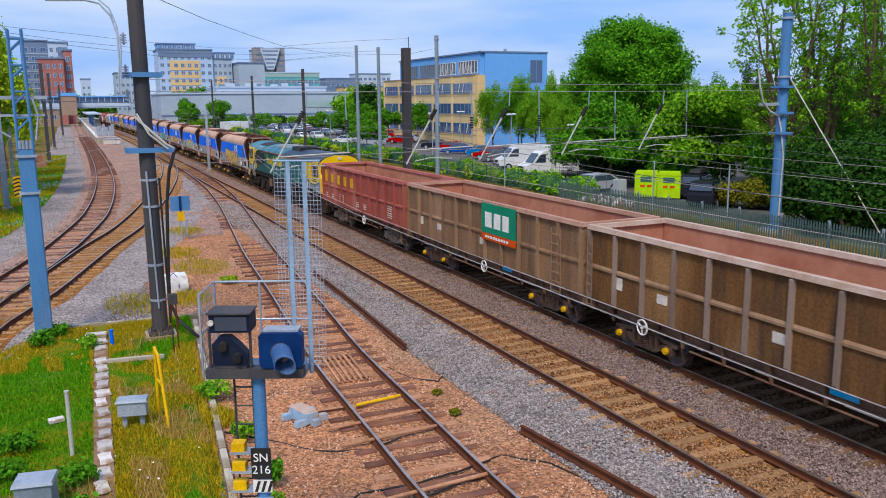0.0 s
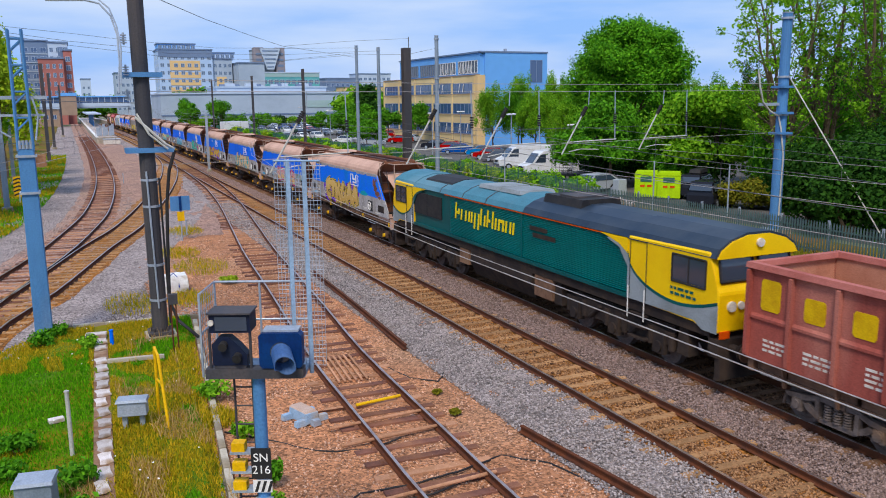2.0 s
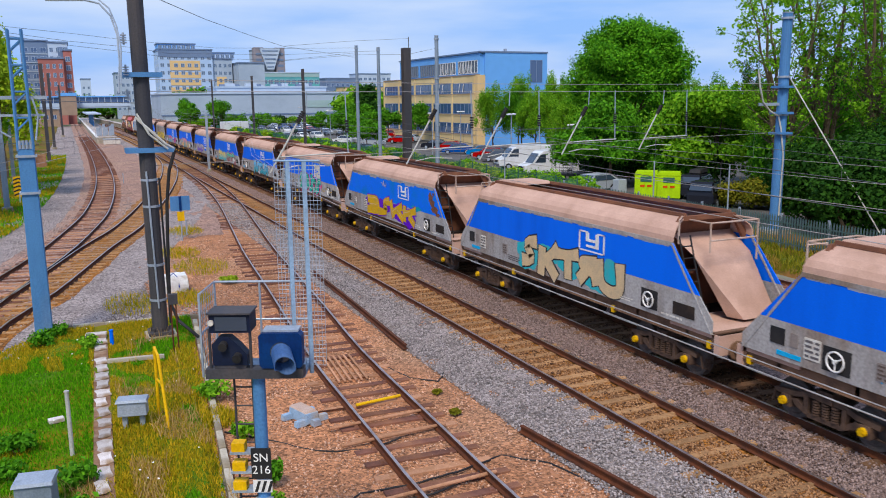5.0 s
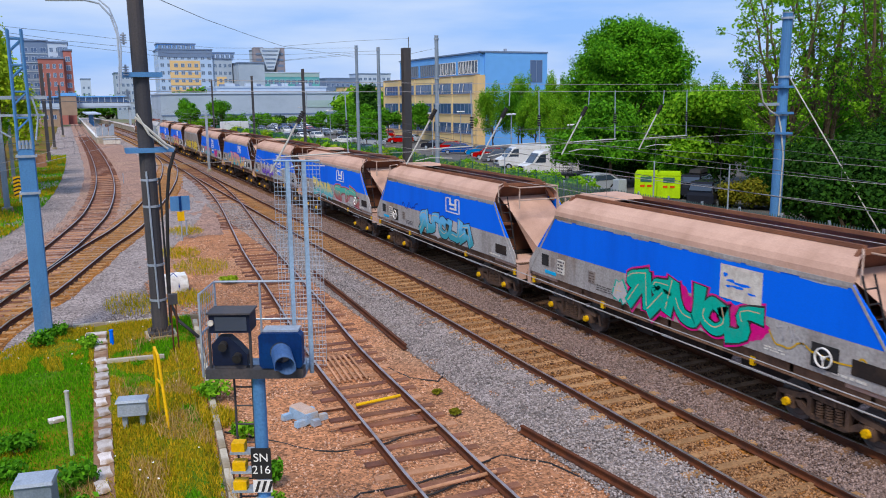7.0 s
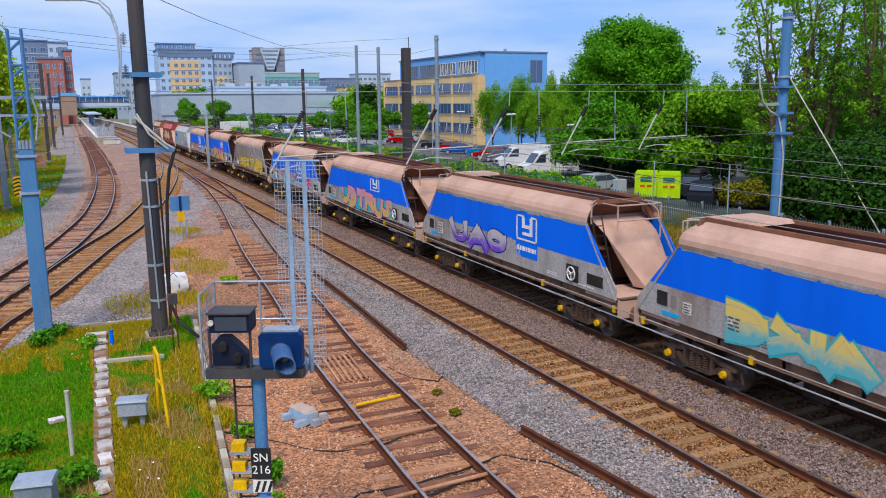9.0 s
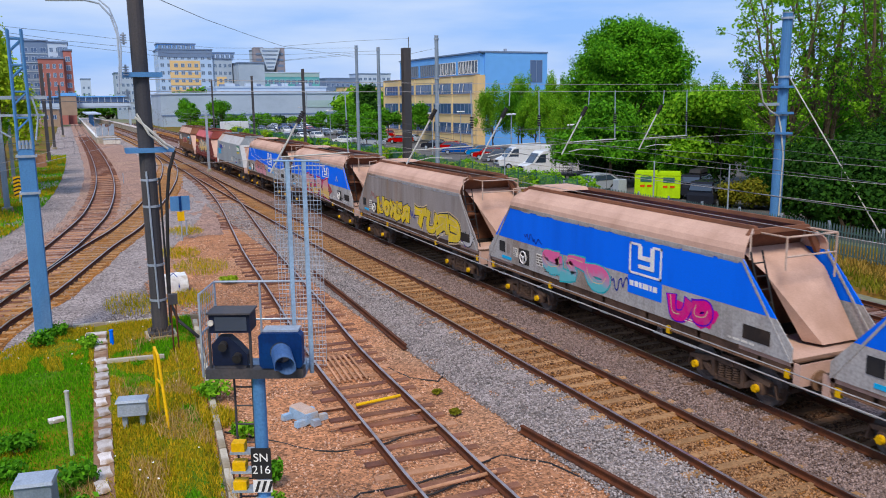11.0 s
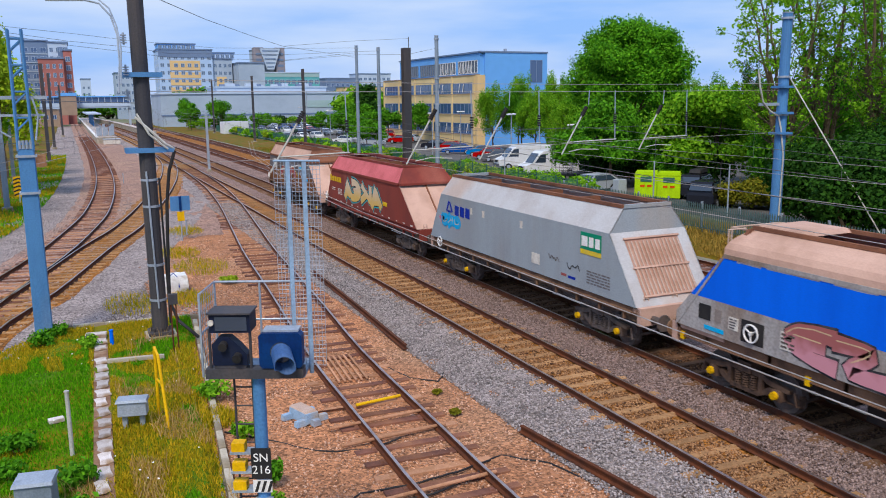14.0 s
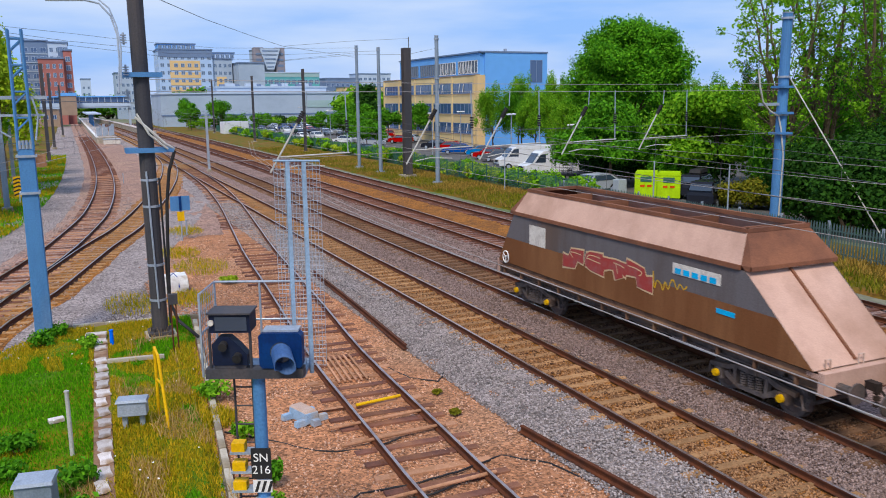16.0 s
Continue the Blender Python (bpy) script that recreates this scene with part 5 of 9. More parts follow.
            box(bm, X - 0.01, X, y - 0.34, y, 2.54, 2.90 if k == 0 else 2.82)
        part("lettering", bm, M["letter_yellow"], w, "small yellow block shapes of a painted name")
        graffiti(w, seed, -2.5, 3.6, 1.72, 2.8, "g_cream", "g_black", X, None, 4, "g_cyan", "g_gold")
        rnd = random.Random(77)
        for k in range(14):
            y = -6.3 + 0.95 * k
            plate(w, y - 0.11, y + rnd.uniform(0.05, 0.2), 1.44 + rnd.uniform(0, 0.05), 1.52, "label_white", X, "label_plate", "small white marking on the sill", 0.005)
        bars(w, 4.0, 4.7, 1.85, 2.2, 5, "label_white", X, 9)
        bars(w, 5.2, 5.9, 2.0, 2.2, 2, "label_white", X, 10)
        plate(w, -3.2, -2.6, 2.0, 2.2, "letter_yellow", X, "label_plate", "small yellow label")
    else:
        plate(w, 3.75, 4.75, 2.3, 2.95, "label_white", X, "data_panel", "white data panel")
        plate(w, -4.1, -2.4, 2.66, 2.94, "label_white", X, "name_board", "white board with pale blue block shapes")
        bm = bmesh.new()
        for k in range(5):
            box(bm, X - 0.022, X - 0.013, -2.5 - 0.31 * k - 0.22, -2.5 - 0.31 * k, 2.68, 2.82)
        part("lettering", bm, M["g_sky"], w)
        graffiti(w, seed, -1.6, 2.6, 2.0, 2.6, "g_red", "g_cream", X, None, 4)
        scribble(w, seed, -2.9, -1.6, 2.0, 2.6, "g_gold", X)
        plate(w, -4.6, -4.0, 2.0, 2.12, "g_sky", X, "paint_patch")
    TRAIN.append((w, mid))
    return w


def locomotive(mid):
    """A six-axle diesel locomotive with a cab at each end."""
    w = thing("diesel_locomotive", "green and yellow diesel freight locomotive with a dusty grey roof", "locomotive")
    h = 10.75
    cabs = {-1: 3.5, 1: 2.55}
    # body side and roof between the cabs
    part("body", prism(bmesh.new(), [(-1.25, 1.62), (-1.25, 3.32), (1.25, 3.32), (1.25, 1.62)], "y", -h + cabs[-1], h - cabs[1]), M["loco_green"], w, "dark green engine-room body")
    bm = bmesh.new()
    prism(bm, [(-1.31, 3.29), (-1.2, 3.47), (-0.85, 3.66), (-0.35, 3.80), (0.35, 3.80), (0.85, 3.66), (1.2, 3.47), (1.31, 3.29)], "y", -h + 1.1, h - 1.1)
    part("roof", bm, M["loco_roof"], w, "dusty blue-grey curved roof")
    bm = bmesh.new()
    prism(bm, [(-1.316, 3.295), (-1.206, 3.476), (-0.855, 3.667), (-0.352, 3.807), (0.352, 3.807), (0.855, 3.667), (1.206, 3.476), (1.316, 3.295)], "y", -h + 1.2, -1.42)
    part("roof_cover", bm, M["navy_roof"], w, "sooty navy forward roof")
    for s in (-1, 1):
        n = 25
        for k in range(n):
            z = 1.74 + 1.5 * k / n
            bm = bmesh.new()
            prism(bm, [(s * 1.25, z), (s * 1.282, z + 0.004), (s * 1.297, z + 0.03), (s * 1.25, z + 0.056)], "y", -h + cabs[-1] + 0.05, 4.45 if s < 0 else h - cabs[1] - 0.05)
            part("louvre", bm, M["loco_green_lit"], w)
        part("waist_band", box(bmesh.new(), *sorted((s * 1.25, s * 1.34)), -h + cabs[-1], h - cabs[1], 1.60, 1.72), M["loco_green"], w)
        part("cant_stripe", box(bmesh.new(), *sorted((s * 1.25, s * 1.325)), -6.1, 4.9, 3.245, 3.275), M["sign_orange"], w, "thin orange stripe below the roof")
        part("door_post", box(bmesh.new(), *sorted((s * 1.25, s * 1.315)), -1.4, -1.34, 1.72, 3.24), M["loco_green"], w)
    # dark side grilles behind the rear cab
    for k in range(2):
        y = h - cabs[1] - 0.03 - 1.46 * k
        part("side_grille", box(bmesh.new(), -1.31, -1.25, y - 1.42, y, 2.16, 3.08), M["black"], w, "black ventilation grille")
    plate(w, -3.0, -1.9, 2.78, 2.92, "underframe", -1.30, "nameplate", "small dark nameplate")
    plate(w, -3.5, -2.1, 2.56, 2.70, "underframe", -1.30, "nameplate", "small dark nameplate")
    # yellow flashes tapering away from the cabs
    for s in (-1, 1):
        y0 = s * (h - cabs[s])
        for q in (-1, 1):
            pts = [(y0, 2.86), (y0, 3.27), (y0 - s * 1.3, 3.27), (y0 - s * 0.9, 3.2), (y0 - s * 0.4, 3.08)]
            part("cab_flash", prism(bmesh.new(), pts, "x", *sorted((q * 1.25, q * 1.345))), M["loco_yellow"], w, "yellow flash tapering along the body side")
            pts = [(y0, 2.50), (y0, 2.86), (y0 - s * 0.4, 3.08), (y0 - s * 0.9, 3.2), (y0 - s * 0.95, 3.15), (y0 - s * 0.4, 2.98)]
            part("flash_edge", prism(bmesh.new(), pts, "x", *sorted((q * 1.25, q * 1.342))), M["loco_green" if s > 0 else "loco_grey"], w)
    # cabs
    for s in (-1, 1):
        y0, y1 = s * (h - cabs[s]), s * h
        side = [(y0, 1.62), (y0, 3.36), (s * (h - 0.34), 3.40), (s * (h - 0.10), 2.60), (s * h, 2.42), (s * h, 1.45), (s * (h - 0.5), 1.45), (s * (h - 0.8), 1.62)]
        part("cab", prism(bmesh.new(), side, "x", -1.33, 1.33), M["loco_yellow"], w, "yellow driving cab", 0.04)
        bm = bmesh.new()
        prism(bm, [(-1.34, 3.27), (-1.22, 3.49), (-0.87, 3.70), (-0.36, 3.84), (0.36, 3.84), (0.87, 3.70), (1.22, 3.49), (1.34, 3.27)], "y", *sorted((y0, s * (h - 0.16))))
        part("cab_roof", bm, M["navy_roof" if s < 0 else "loco_roof"], w, "dark curved cab roof")
        bm = bmesh.new()
        prism(bm, [(-1.28, 3.25), (-1.15, 3.45), (-0.85, 3.64), (-0.36, 3.78), (0.36, 3.78), (0.85, 3.64), (1.15, 3.45), (1.28, 3.25)], "y", *sorted((s * (h - 0.17), s * (h - 0.11))))
        part("cab_brow", bm, M["loco_yellow"], w)
        for q in (-1, 1):
            # windscreens lie on the sloped front
            bm = bmesh.new()
            a, b = sorted((q * 0.10, q * 1.18))
            n = Vector((0, s * 0.65, 0.2)).normalized() * 0.05
            pts = [Vector((a, s * (h - 0.13), 2.68)), Vector((b, s * (h - 0.13), 2.68)), Vector((b - (0.08 if q > 0 else 0), s * (h - 0.33), 3.34)), Vector((a + (0.08 if q < 0 else 0), s * (h - 0.33), 3.34))]
            u, v2 = [bm.verts.new(z) for z in pts], [bm.verts.new(z + n) for z in pts]
            bm.faces.new(v2)
            for k in range(4):
                bm.faces.new((u[k], u[(k + 1) % 4], v2[(k + 1) % 4], v2[k]))
            part("windscreen", bm, M["dark_glass"], w, "dark cab windscreen")
            bm = bmesh.new()
            for k in range(4):
                rod(bm, pts[k] + n, pts[(k + 1) % 4] + n, 0.035, 6)
            part("windscreen_frame", bm, M["black"], w)
            yc = s * (h - 1.05)
            sw = part("cab_window", box(bmesh.new(), *sorted((q * 1.32, q * 1.345)), yc - 0.58, yc + 0.58, 2.50, 3.14), M["dark_glass"], w, "dark cab side window")
            bm = bmesh.new()
            for a_, b_ in (((-0.61, 2.47), (0.61, 2.47)), ((0.61, 2.47), (0.61, 3.17)), ((0.61, 3.17), (-0.61, 3.17)), ((-0.61, 3.17), (-0.61, 2.47)), ((0.0, 2.47), (0.0, 3.17))):
                rod(bm, (q * 1.345, yc + a_[0], a_[1]), (q * 1.345, yc + b_[0], b_[1]), 0.025, 6)
            part("frame", bm, M["black"], sw)
            # lower cab side: grey sweep below the yellow
            bm = bmesh.new()
            n_ = 24
            arc = []
            for k in range(n_ + 1):
                f = k / n_
                yy = y0 + (y1 - y0) * f
                u = max(0.0, 1 - f / 0.62)
                v_ = max(0.0, (f - 0.55) / 0.45)
                arc.append((yy, 1.86 + 1.0 * (1 - math.sqrt(1 - u * u)) + 0.30 * v_ * v_))
            poly = [(y0, 1.62)] + arc + [(y1, 1.45), (s * (h - 0.5), 1.45), (s * (h - 0.8), 1.62)]
            prism(bm, poly, "x", *sorted((q * 1.328, q * 1.338)))
            part("cab_panel", bm, M["loco_grey"], w, "pale grey sweep on the cab side")
            bm = bmesh.new()
            for a_, b_ in zip(arc, arc[1:]):
                quad(bm, (q * 1.342, a_[0], a_[1]), (q * 1.342, b_[0], b_[1]), (q * 1.342, b_[0], b_[1] + 0.085), (q * 1.342, a_[0], a_[1] + 0.085))
            part("sweep_line", bm, M["loco_green"], w, "dark green curved line")
            bm = bmesh.new()
            dy = y0 + s * 0.12
            for yy in (dy, dy + s * 0.7):
                rod(bm, (q * 1.39, yy, 1.1), (q * 1.39, yy, 2.0), 0.016, 6)
            part("hand_rail", bm, M["white"], w, "white cab-door hand rails")
            bm = bmesh.new()
            for yy in (dy, dy + s * 0.7):
                rod(bm, (q * 1.345, yy, 1.7), (q * 1.345, yy, 3.27), 0.012, 5)
            rod(bm, (q * 1.345, dy, 3.27), (q * 1.345, dy + s * 0.7, 3.27), 0.012, 5)
            part("cab_door", bm, M["black"], w, "seams of the cab door")
            bm = bmesh.new()
            for k in range(3):
                box(bm, *sorted((q * 1.1, q * 1.36)), *sorted((dy, dy + s * 0.7)), 0.55 + 0.33 * k, 0.6 + 0.33 * k)
            part("steps", bm, M["underframe"], w)
            bm = bmesh.new()
            rod(bm, (q * 0.92, s * (h - 0.02), 2.1), (q * 0.92, s * (h + 0.06), 2.1), 0.13, 14)
            rod(bm, (q * 0.62, s * (h - 0.02), 2.1), (q * 0.62, s * (h + 0.06), 2.1), 0.10, 14)
            part("headlight", bm, M["label_white"], w, "pair of round head lamps")
        bm = bmesh.new()
        rod(bm, (0, s * (h - 0.14), 3.58), (0, s * (h - 0.05), 3.58), 0.11, 14)
        part("headlight", bm, M["label_white"], w, "round lamp over the windscreens")
        bm = bmesh.new()
        box(bm, -1.3, 1.3, *sorted((s * (h - 0.3), s * (h + 0.05))), 0.85, 1.3)
        prism(bm, [(s * (h - 0.1), 0.25), (s * (h + 0.1), 0.3), (s * (h + 0.06), 0.85), (s * (h - 0.1), 0.85)], "x", -1.25, 1.25)
        part("bufferbeam", bm, M["underframe"], w, "black buffer beam and plough")
        bm = bmesh.new()
        for q in (-1.25, 0.95):
            box(bm, q, q + 0.3, *sorted((s * (h + 0.0), s * (h + 0.04))), 1.32, 1.5)
        part("marker_panel", bm, M["sign_orange"], w)
    buffers(w, h, "underframe")
    # underframe, tank and roof gear
    part("solebar", box(bmesh.new(), -1.26, 1.26, -h + 0.3, h - 0.3, 1.3, 1.62), M["underframe"], w)
    bm = bmesh.new()
    prism(bm, [(-1.25, 1.3), (-1.3, 0.9), (-1.05, 0.38), (1.05, 0.38), (1.3, 0.9), (1.25, 1.3)], "y", -2.0, 2.6)
    part("fuel_tank", bm, M["underframe"], w, "black fuel tank between the bogies")
    bm = bmesh.new()
    box(bm, -1.27, -0.9, -3.3, -2.2, 0.6, 1.28)
    box(bm, -1.27, -0.9, 2.8, 3.6, 0.7, 1.28)
    part("battery_box", bm, M["under_brown"], w)
    bm = bmesh.new()
    for yc in (0.5, 2.2):
        box(bm, -0.75, 0.75, yc - 0.75, yc + 0.75, 3.72, 3.86, 0.06, 0.06)
    part("roof_panel", bm, M["loco_grey"], w, "pale dusty roof hatches")
    bm = bmesh.new()
    prism(bm, [(-0.8, 3.62), (-0.7, 3.95), (0.7, 3.95), (0.8, 3.62)], "y", -4.1, -1.9)
    part("silencer", bm, M["black"], w, "soot-black exhaust housing")
    bm = bmesh.new()
    box(bm, -0.6, 0.6, -3.6, -2.6, 3.95, 4.0)
    part("roof_grille", bm, M["dark_steel"], w)
    bm = bmesh.new()
    prism(bm, [(-1.14, 3.38), (-1.14, 3.42), (-0.85, 3.69), (-0.35, 3.825), (0.35, 3.825), (0.85, 3.69), (1.14, 3.42), (1.14, 3.38)], "y", 5.0, 7.7)
    part("radiator_grille", bm, M["black"], w, "dark radiator grille set in the roof")
    bm = bmesh.new()
    for yc in (1.35, 3.3, 5.4):
        prism(bm, [(-1.32, 3.29), (-1.21, 3.485), (-0.86, 3.675), (-0.35, 3.815), (0.35, 3.815), (0.86, 3.675), (1.21, 3.485), (1.32, 3.29)], "y", yc - 0.02, yc + 0.02)
    part("roof_seam", bm, M["dark_steel"], w)
    # slanting yellow strokes in place of the name on the side
    X = -1.30
    y = 3.95
    for k in range(12):
        wd = (0.44, 0.30, 0.42, 0.16, 0.44, 0.44, 0.32, 0.16, 0.16, 0.44, 0.44, 0.32)[k]
        lo, hi = (2.22 if k == 4 else 2.42), (3.06 if k in (0, 5, 6, 7) else 2.84)
        bm = bmesh.new()
        for j, a in enumerate((0.0, wd - 0.13) if wd > 0.4 else (0.0,)):
            top_ = hi if j == 0 else min(hi, 2.84)
            low_ = lo if j == 0 or k != 0 else 2.72
            sl = 0.14
            prism(bm, [(y - a, low_), (y - a - 0.12, low_), (y - a - 0.12 - sl * (top_ - low_), top_), (y - a - sl * (top_ - low_), top_)], "x", X - 0.012, X)
        if k % 3 == 0:
            z = 2.72 if k in (1, 9, 10, 11, 5) else 2.62
            prism(bm, [(y - 0.1, z), (y - wd + 0.02, z), (y - wd + 0.0, z + 0.11), (y - 0.12, z + 0.11)], "x", X - 0.011, X)
        part("lettering", bm, M["letter_bright"], w, "slanting yellow stroke of the company name")
        y -= wd + 0.085
    bars(w, -h + 0.75, -h + 1.7, 2.08, 2.36, 2, "loco_green", -1.342, 3)
    # bogies with three axles
    for yb in (-6.5, 6.5):
        bm = bmesh.new()
        for s in (-1, 1):
            prism(bm, [(-2.5, 0.95), (-2.5, 0.62), (-1.2, 0.56), (1.2, 0.56), (2.5, 0.62), (2.5, 0.95), (1.0, 1.12), (-1.0, 1.12)], "x", *sorted((s * 0.98, s * 1.12)))
            for y in (-2.0, 0.0, 2.0):
                box(bm, *sorted((s * 0.98, s * 1.22)), y - 0.24, y + 0.24, 0.34, 0.9, 0.02, 0.05)
                rod(bm, (s * 1.2, y, 0.53), (s * 1.27, y, 0.53), 0.16, 14)
                for d in (-0.42, 0.42):
                    rod(bm, (s * 1.08, y + d, 0.5), (s * 1.08, y + d, 1.0), 0.11, 10)
            for y in (-1.0, 1.0):
                rod(bm, (s * 1.16, y - 0.3, 1.0), (s * 1.16, y + 0.25, 0.55), 0.07, 8)
            for y in (-2.95, 2.95):
                box(bm, *sorted((s * 0.85, s * 1.2)), y - 0.22, y + 0.22, 0.55, 1.25, 0.02, 0.05)
        box(bm, -1.0, 1.0, -2.4, 2.4, 0.85, 1.15)
        b = part("bogie", bm, M["underframe"], w, "black three-axle bogie")
        b.location = (0, yb, 0)
        for dy in (-2.0, 0.0, 2.0):
            ws = new("wheelset", LOCO_WHEEL_ME)
            ws.parent, ws.location = b, (0, dy, 0.52)
            WHEELSETS.append(ws)
    TRAIN.append((w, mid))
    return w


box_wagon("weathered brown open box wagon with pale top rail, empty", 12.85, 13.75, "wagon_brown", "rim_pale", "brown", 1)
box_wagon("tan-brown open box wagon with a green company board", 26.95, 13.8, "wagon_mid", "rim_dust", "tan", 2)
box_wagon("dark red open box wagon with large yellow lettering", 40.88, 13.1, "wagon_rose", "red_rim", "red", 3)
locomotive(59.15)

GREY = "dirty grey hopper wagon with a dust-coated roof and large graffiti"
BLUE = "bright blue and grey hopper wagon with a dust-coated roof and graffiti"
EMBLEM, EMBLEM_BIG = (-1.25, 2.6, 1.3, 0.6), (-1.3, 2.35, 1.35, 0.86)
ART = [
    ([("g", -2.4, 3.5, 1.45, 2.62, "g_gold", "g_black", "g_purple", 6, "g_yellow", "g_straw"), ("s", -3.3, -2.6, 1.6, 2.2, "g_silver")], EMBLEM, "hopper_blue_worn"),
    ([("g", -4.0, 0.9, 1.5, 2.4, "g_pink", "g_red", "g_cream", 5, "g_magenta", "g_gold"), ("s", -6.0, -4.2, 1.7, 2.6, "g_cyan"), ("s", 1.4, 3.4, 1.6, 2.3, "g_sky")], EMBLEM, "hopper_blue"),
    ([("g", -3.5, 2.2, 1.5, 2.5, "g_cream", "g_black", "g_cyan", 5)], EMBLEM, "hopper_blue"),
    ([("g", -3.4, 2.9, 1.45, 2.4, "g_gold", "g_purple", "g_purple", 4), ("s", 0.3, 0.95, 2.9, 3.25, "g_silver")], EMBLEM, "hopper_blue_worn"),
    ([("g", -3.2, 1.6, 1.45, 2.45, "g_green", "g_black", "g_magenta", 5, "g_magenta"), ("s", -6.4, -3.4, 1.6, 2.1, "g_gold"), ("s", -4.4, -3.6, 1.7, 2.3, "g_silver"), ("g", 1.7, 2.3, 1.5, 2.0, "g_silver", "g_green", None, 1)], None, "hopper_blue"),
    ([("g", -3.6, 1.5, 1.45, 2.35, "g_sky", "g_black", "g_silver", 5, None, "g_teal"), ("s", 1.7, 3.6, 1.9, 2.6, "letter_blue")], EMBLEM, "hopper_blue"),
    ([("g", -0.4, 3.6, 1.45, 2.3, "g_yellow", "g_cyan", None, 3, None, "g_cyan"), ("g", -5.1, -0.6, 1.5, 2.35, "g_green", "g_red", None, 3, "g_pink", "g_red")], EMBLEM, "hopper_blue"),
    ([("g", -0.6, 4.0, 1.55, 2.42, "g_silver", "letter_blue", None, 3, None, "g_purple"), ("s", -1.6, -0.7, 1.6, 2.4, "g_silver")], EMBLEM_BIG, "hopper_blue"),
    ([("g", -4.4, 3.6, 1.45, 2.45, "g_pink", "g_purple", "g_cyan", 6, None, "g_gold")], EMBLEM, "hopper_blue"),
    ([("g", -0.4, 3.3, 1.5, 2.3, "g_magenta", "g_cyan", None, 3, None, "g_cyan"), ("s", -1.3, -0.5, 1.7, 2.2, "letter_blue"), ("s", 3.3, 4.4, 2.3, 2.7, "letter_blue"), ("g", -4.6, -3.0, 1.5, 2.2, "g_magenta", "g_purple", "g_magenta", 2)], EMBLEM_BIG, "hopper_blue"),
    ([("g", -0.2, 3.9, 1.55, 2.45, "g_yellow", "g_black", "g_gold", 5), ("g", -5.6, -1.0, 1.5, 2.45, "g_yellow", "g_black", None, 4, "g_cream"), ("g", -6.5, -5.7, 1.5, 2.0, "g_silver", "g_black", "g_purple", 1), ("s", 4.0, 5.0, 2.2, 2.6, "g_red"), ("s", -0.9, -0.3, 1.7, 2.2, "letter_blue")], None, "hopper_rust"),
    ([("g", -2.5, 2.9, 1.4, 2.45, "g_pink", "g_black", "g_red", 4, "g_magenta", "g_gold"), ("g", 2.6, 3.4, 1.45, 2.1, "g_green", "g_green", "g_green", 1), ("s", -4.4, -3.9, 2.5, 2.9, "g_silver"), ("s", -5.9, -4.9, 1.6, 1.95, "g_black")], EMBLEM, "hopper_blue"),
    ([("g", -0.45, 3.6, 1.5, 2.35, "g_red", "g_black", None, 3, None, "g_pink"), ("s", -5.9, -4.6, 1.6, 2.1, "g_silver"), ("s", -3.4, -2.6, 1.6, 2.1, "g_sky")], EMBLEM_BIG, "hopper_blue"),
]
for k, (art, logo, up) in enumerate(ART):
    wagon = jha_hopper(GREY if up == "hopper_rust" else BLUE, 77.47 + 14.91 * k, up, k, art, logo)
    if k == 4:
        plate(wagon, -3.15, -1.85, 2.42, 3.22, "label_white", -1.362, "paint_panel", "cream square painted over the emblem", 0.004)
        for j, (a, c, d, e) in enumerate(((-2.02, 2.98, 0.07, 0.05), (-2.2, 2.86, 0.13, 0.035), (-2.55, 2.82, 0.26, 0.035), (-2.4, 2.74, 0.22, 0.03), (-2.85, 2.66, 0.12, 0.025), (-2.12, 2.72, 0.08, 0.03))):
            bm = bmesh.new()
            cloud(bm, random.Random(70 + j), a, c, d, e, -1.3685)
            part("paint_patch", bm, M["hopper_blue"], wagon, "blue showing through the cream paint")
slope_hopper("plain grey sloping-ended hopper wagon with a green company board", 271.95, "vtg", 41)
slope_hopper("dark red hopper wagon with a pink top and cream graffiti", 287.4, "red", 42)
slope_hopper("grey and brown dust-covered hopper wagon at the end of the train", 303.2, "nacco", 43)


def motions():
    """The train rolls along its line; its wheels turn with it."""
    for veh, mid in TRAIN:
        rows = []
        for k in range(17):
            y = mid - run(k)
            turn = math.degrees(max(0.0, y - 100.0) / 6000.0)
            rows.append((float(k), pose(X_C + bend(y), y, 0, 0, 0, turn)))
        walk(veh, rows)
    first = {}
    for w in WHEELSETS:
        key = (round(w.location.y, 3), round(w.location.z, 3))
        if key not in first:
            r = w.location.z
            rows = [(k / 30.0, pose(0, w.location.y, r, math.degrees(run(k / 30.0) / r), 0, 0)) for k in range(481)]
            walk(w, rows)
            first[key] = w
        else:
            src = first[key].animation_data
            w.rotation_mode = "QUATERNION"
            w.animation_data_create()
            w.animation_data.action = src.action
            w.animation_data.action_slot = src.action_slot


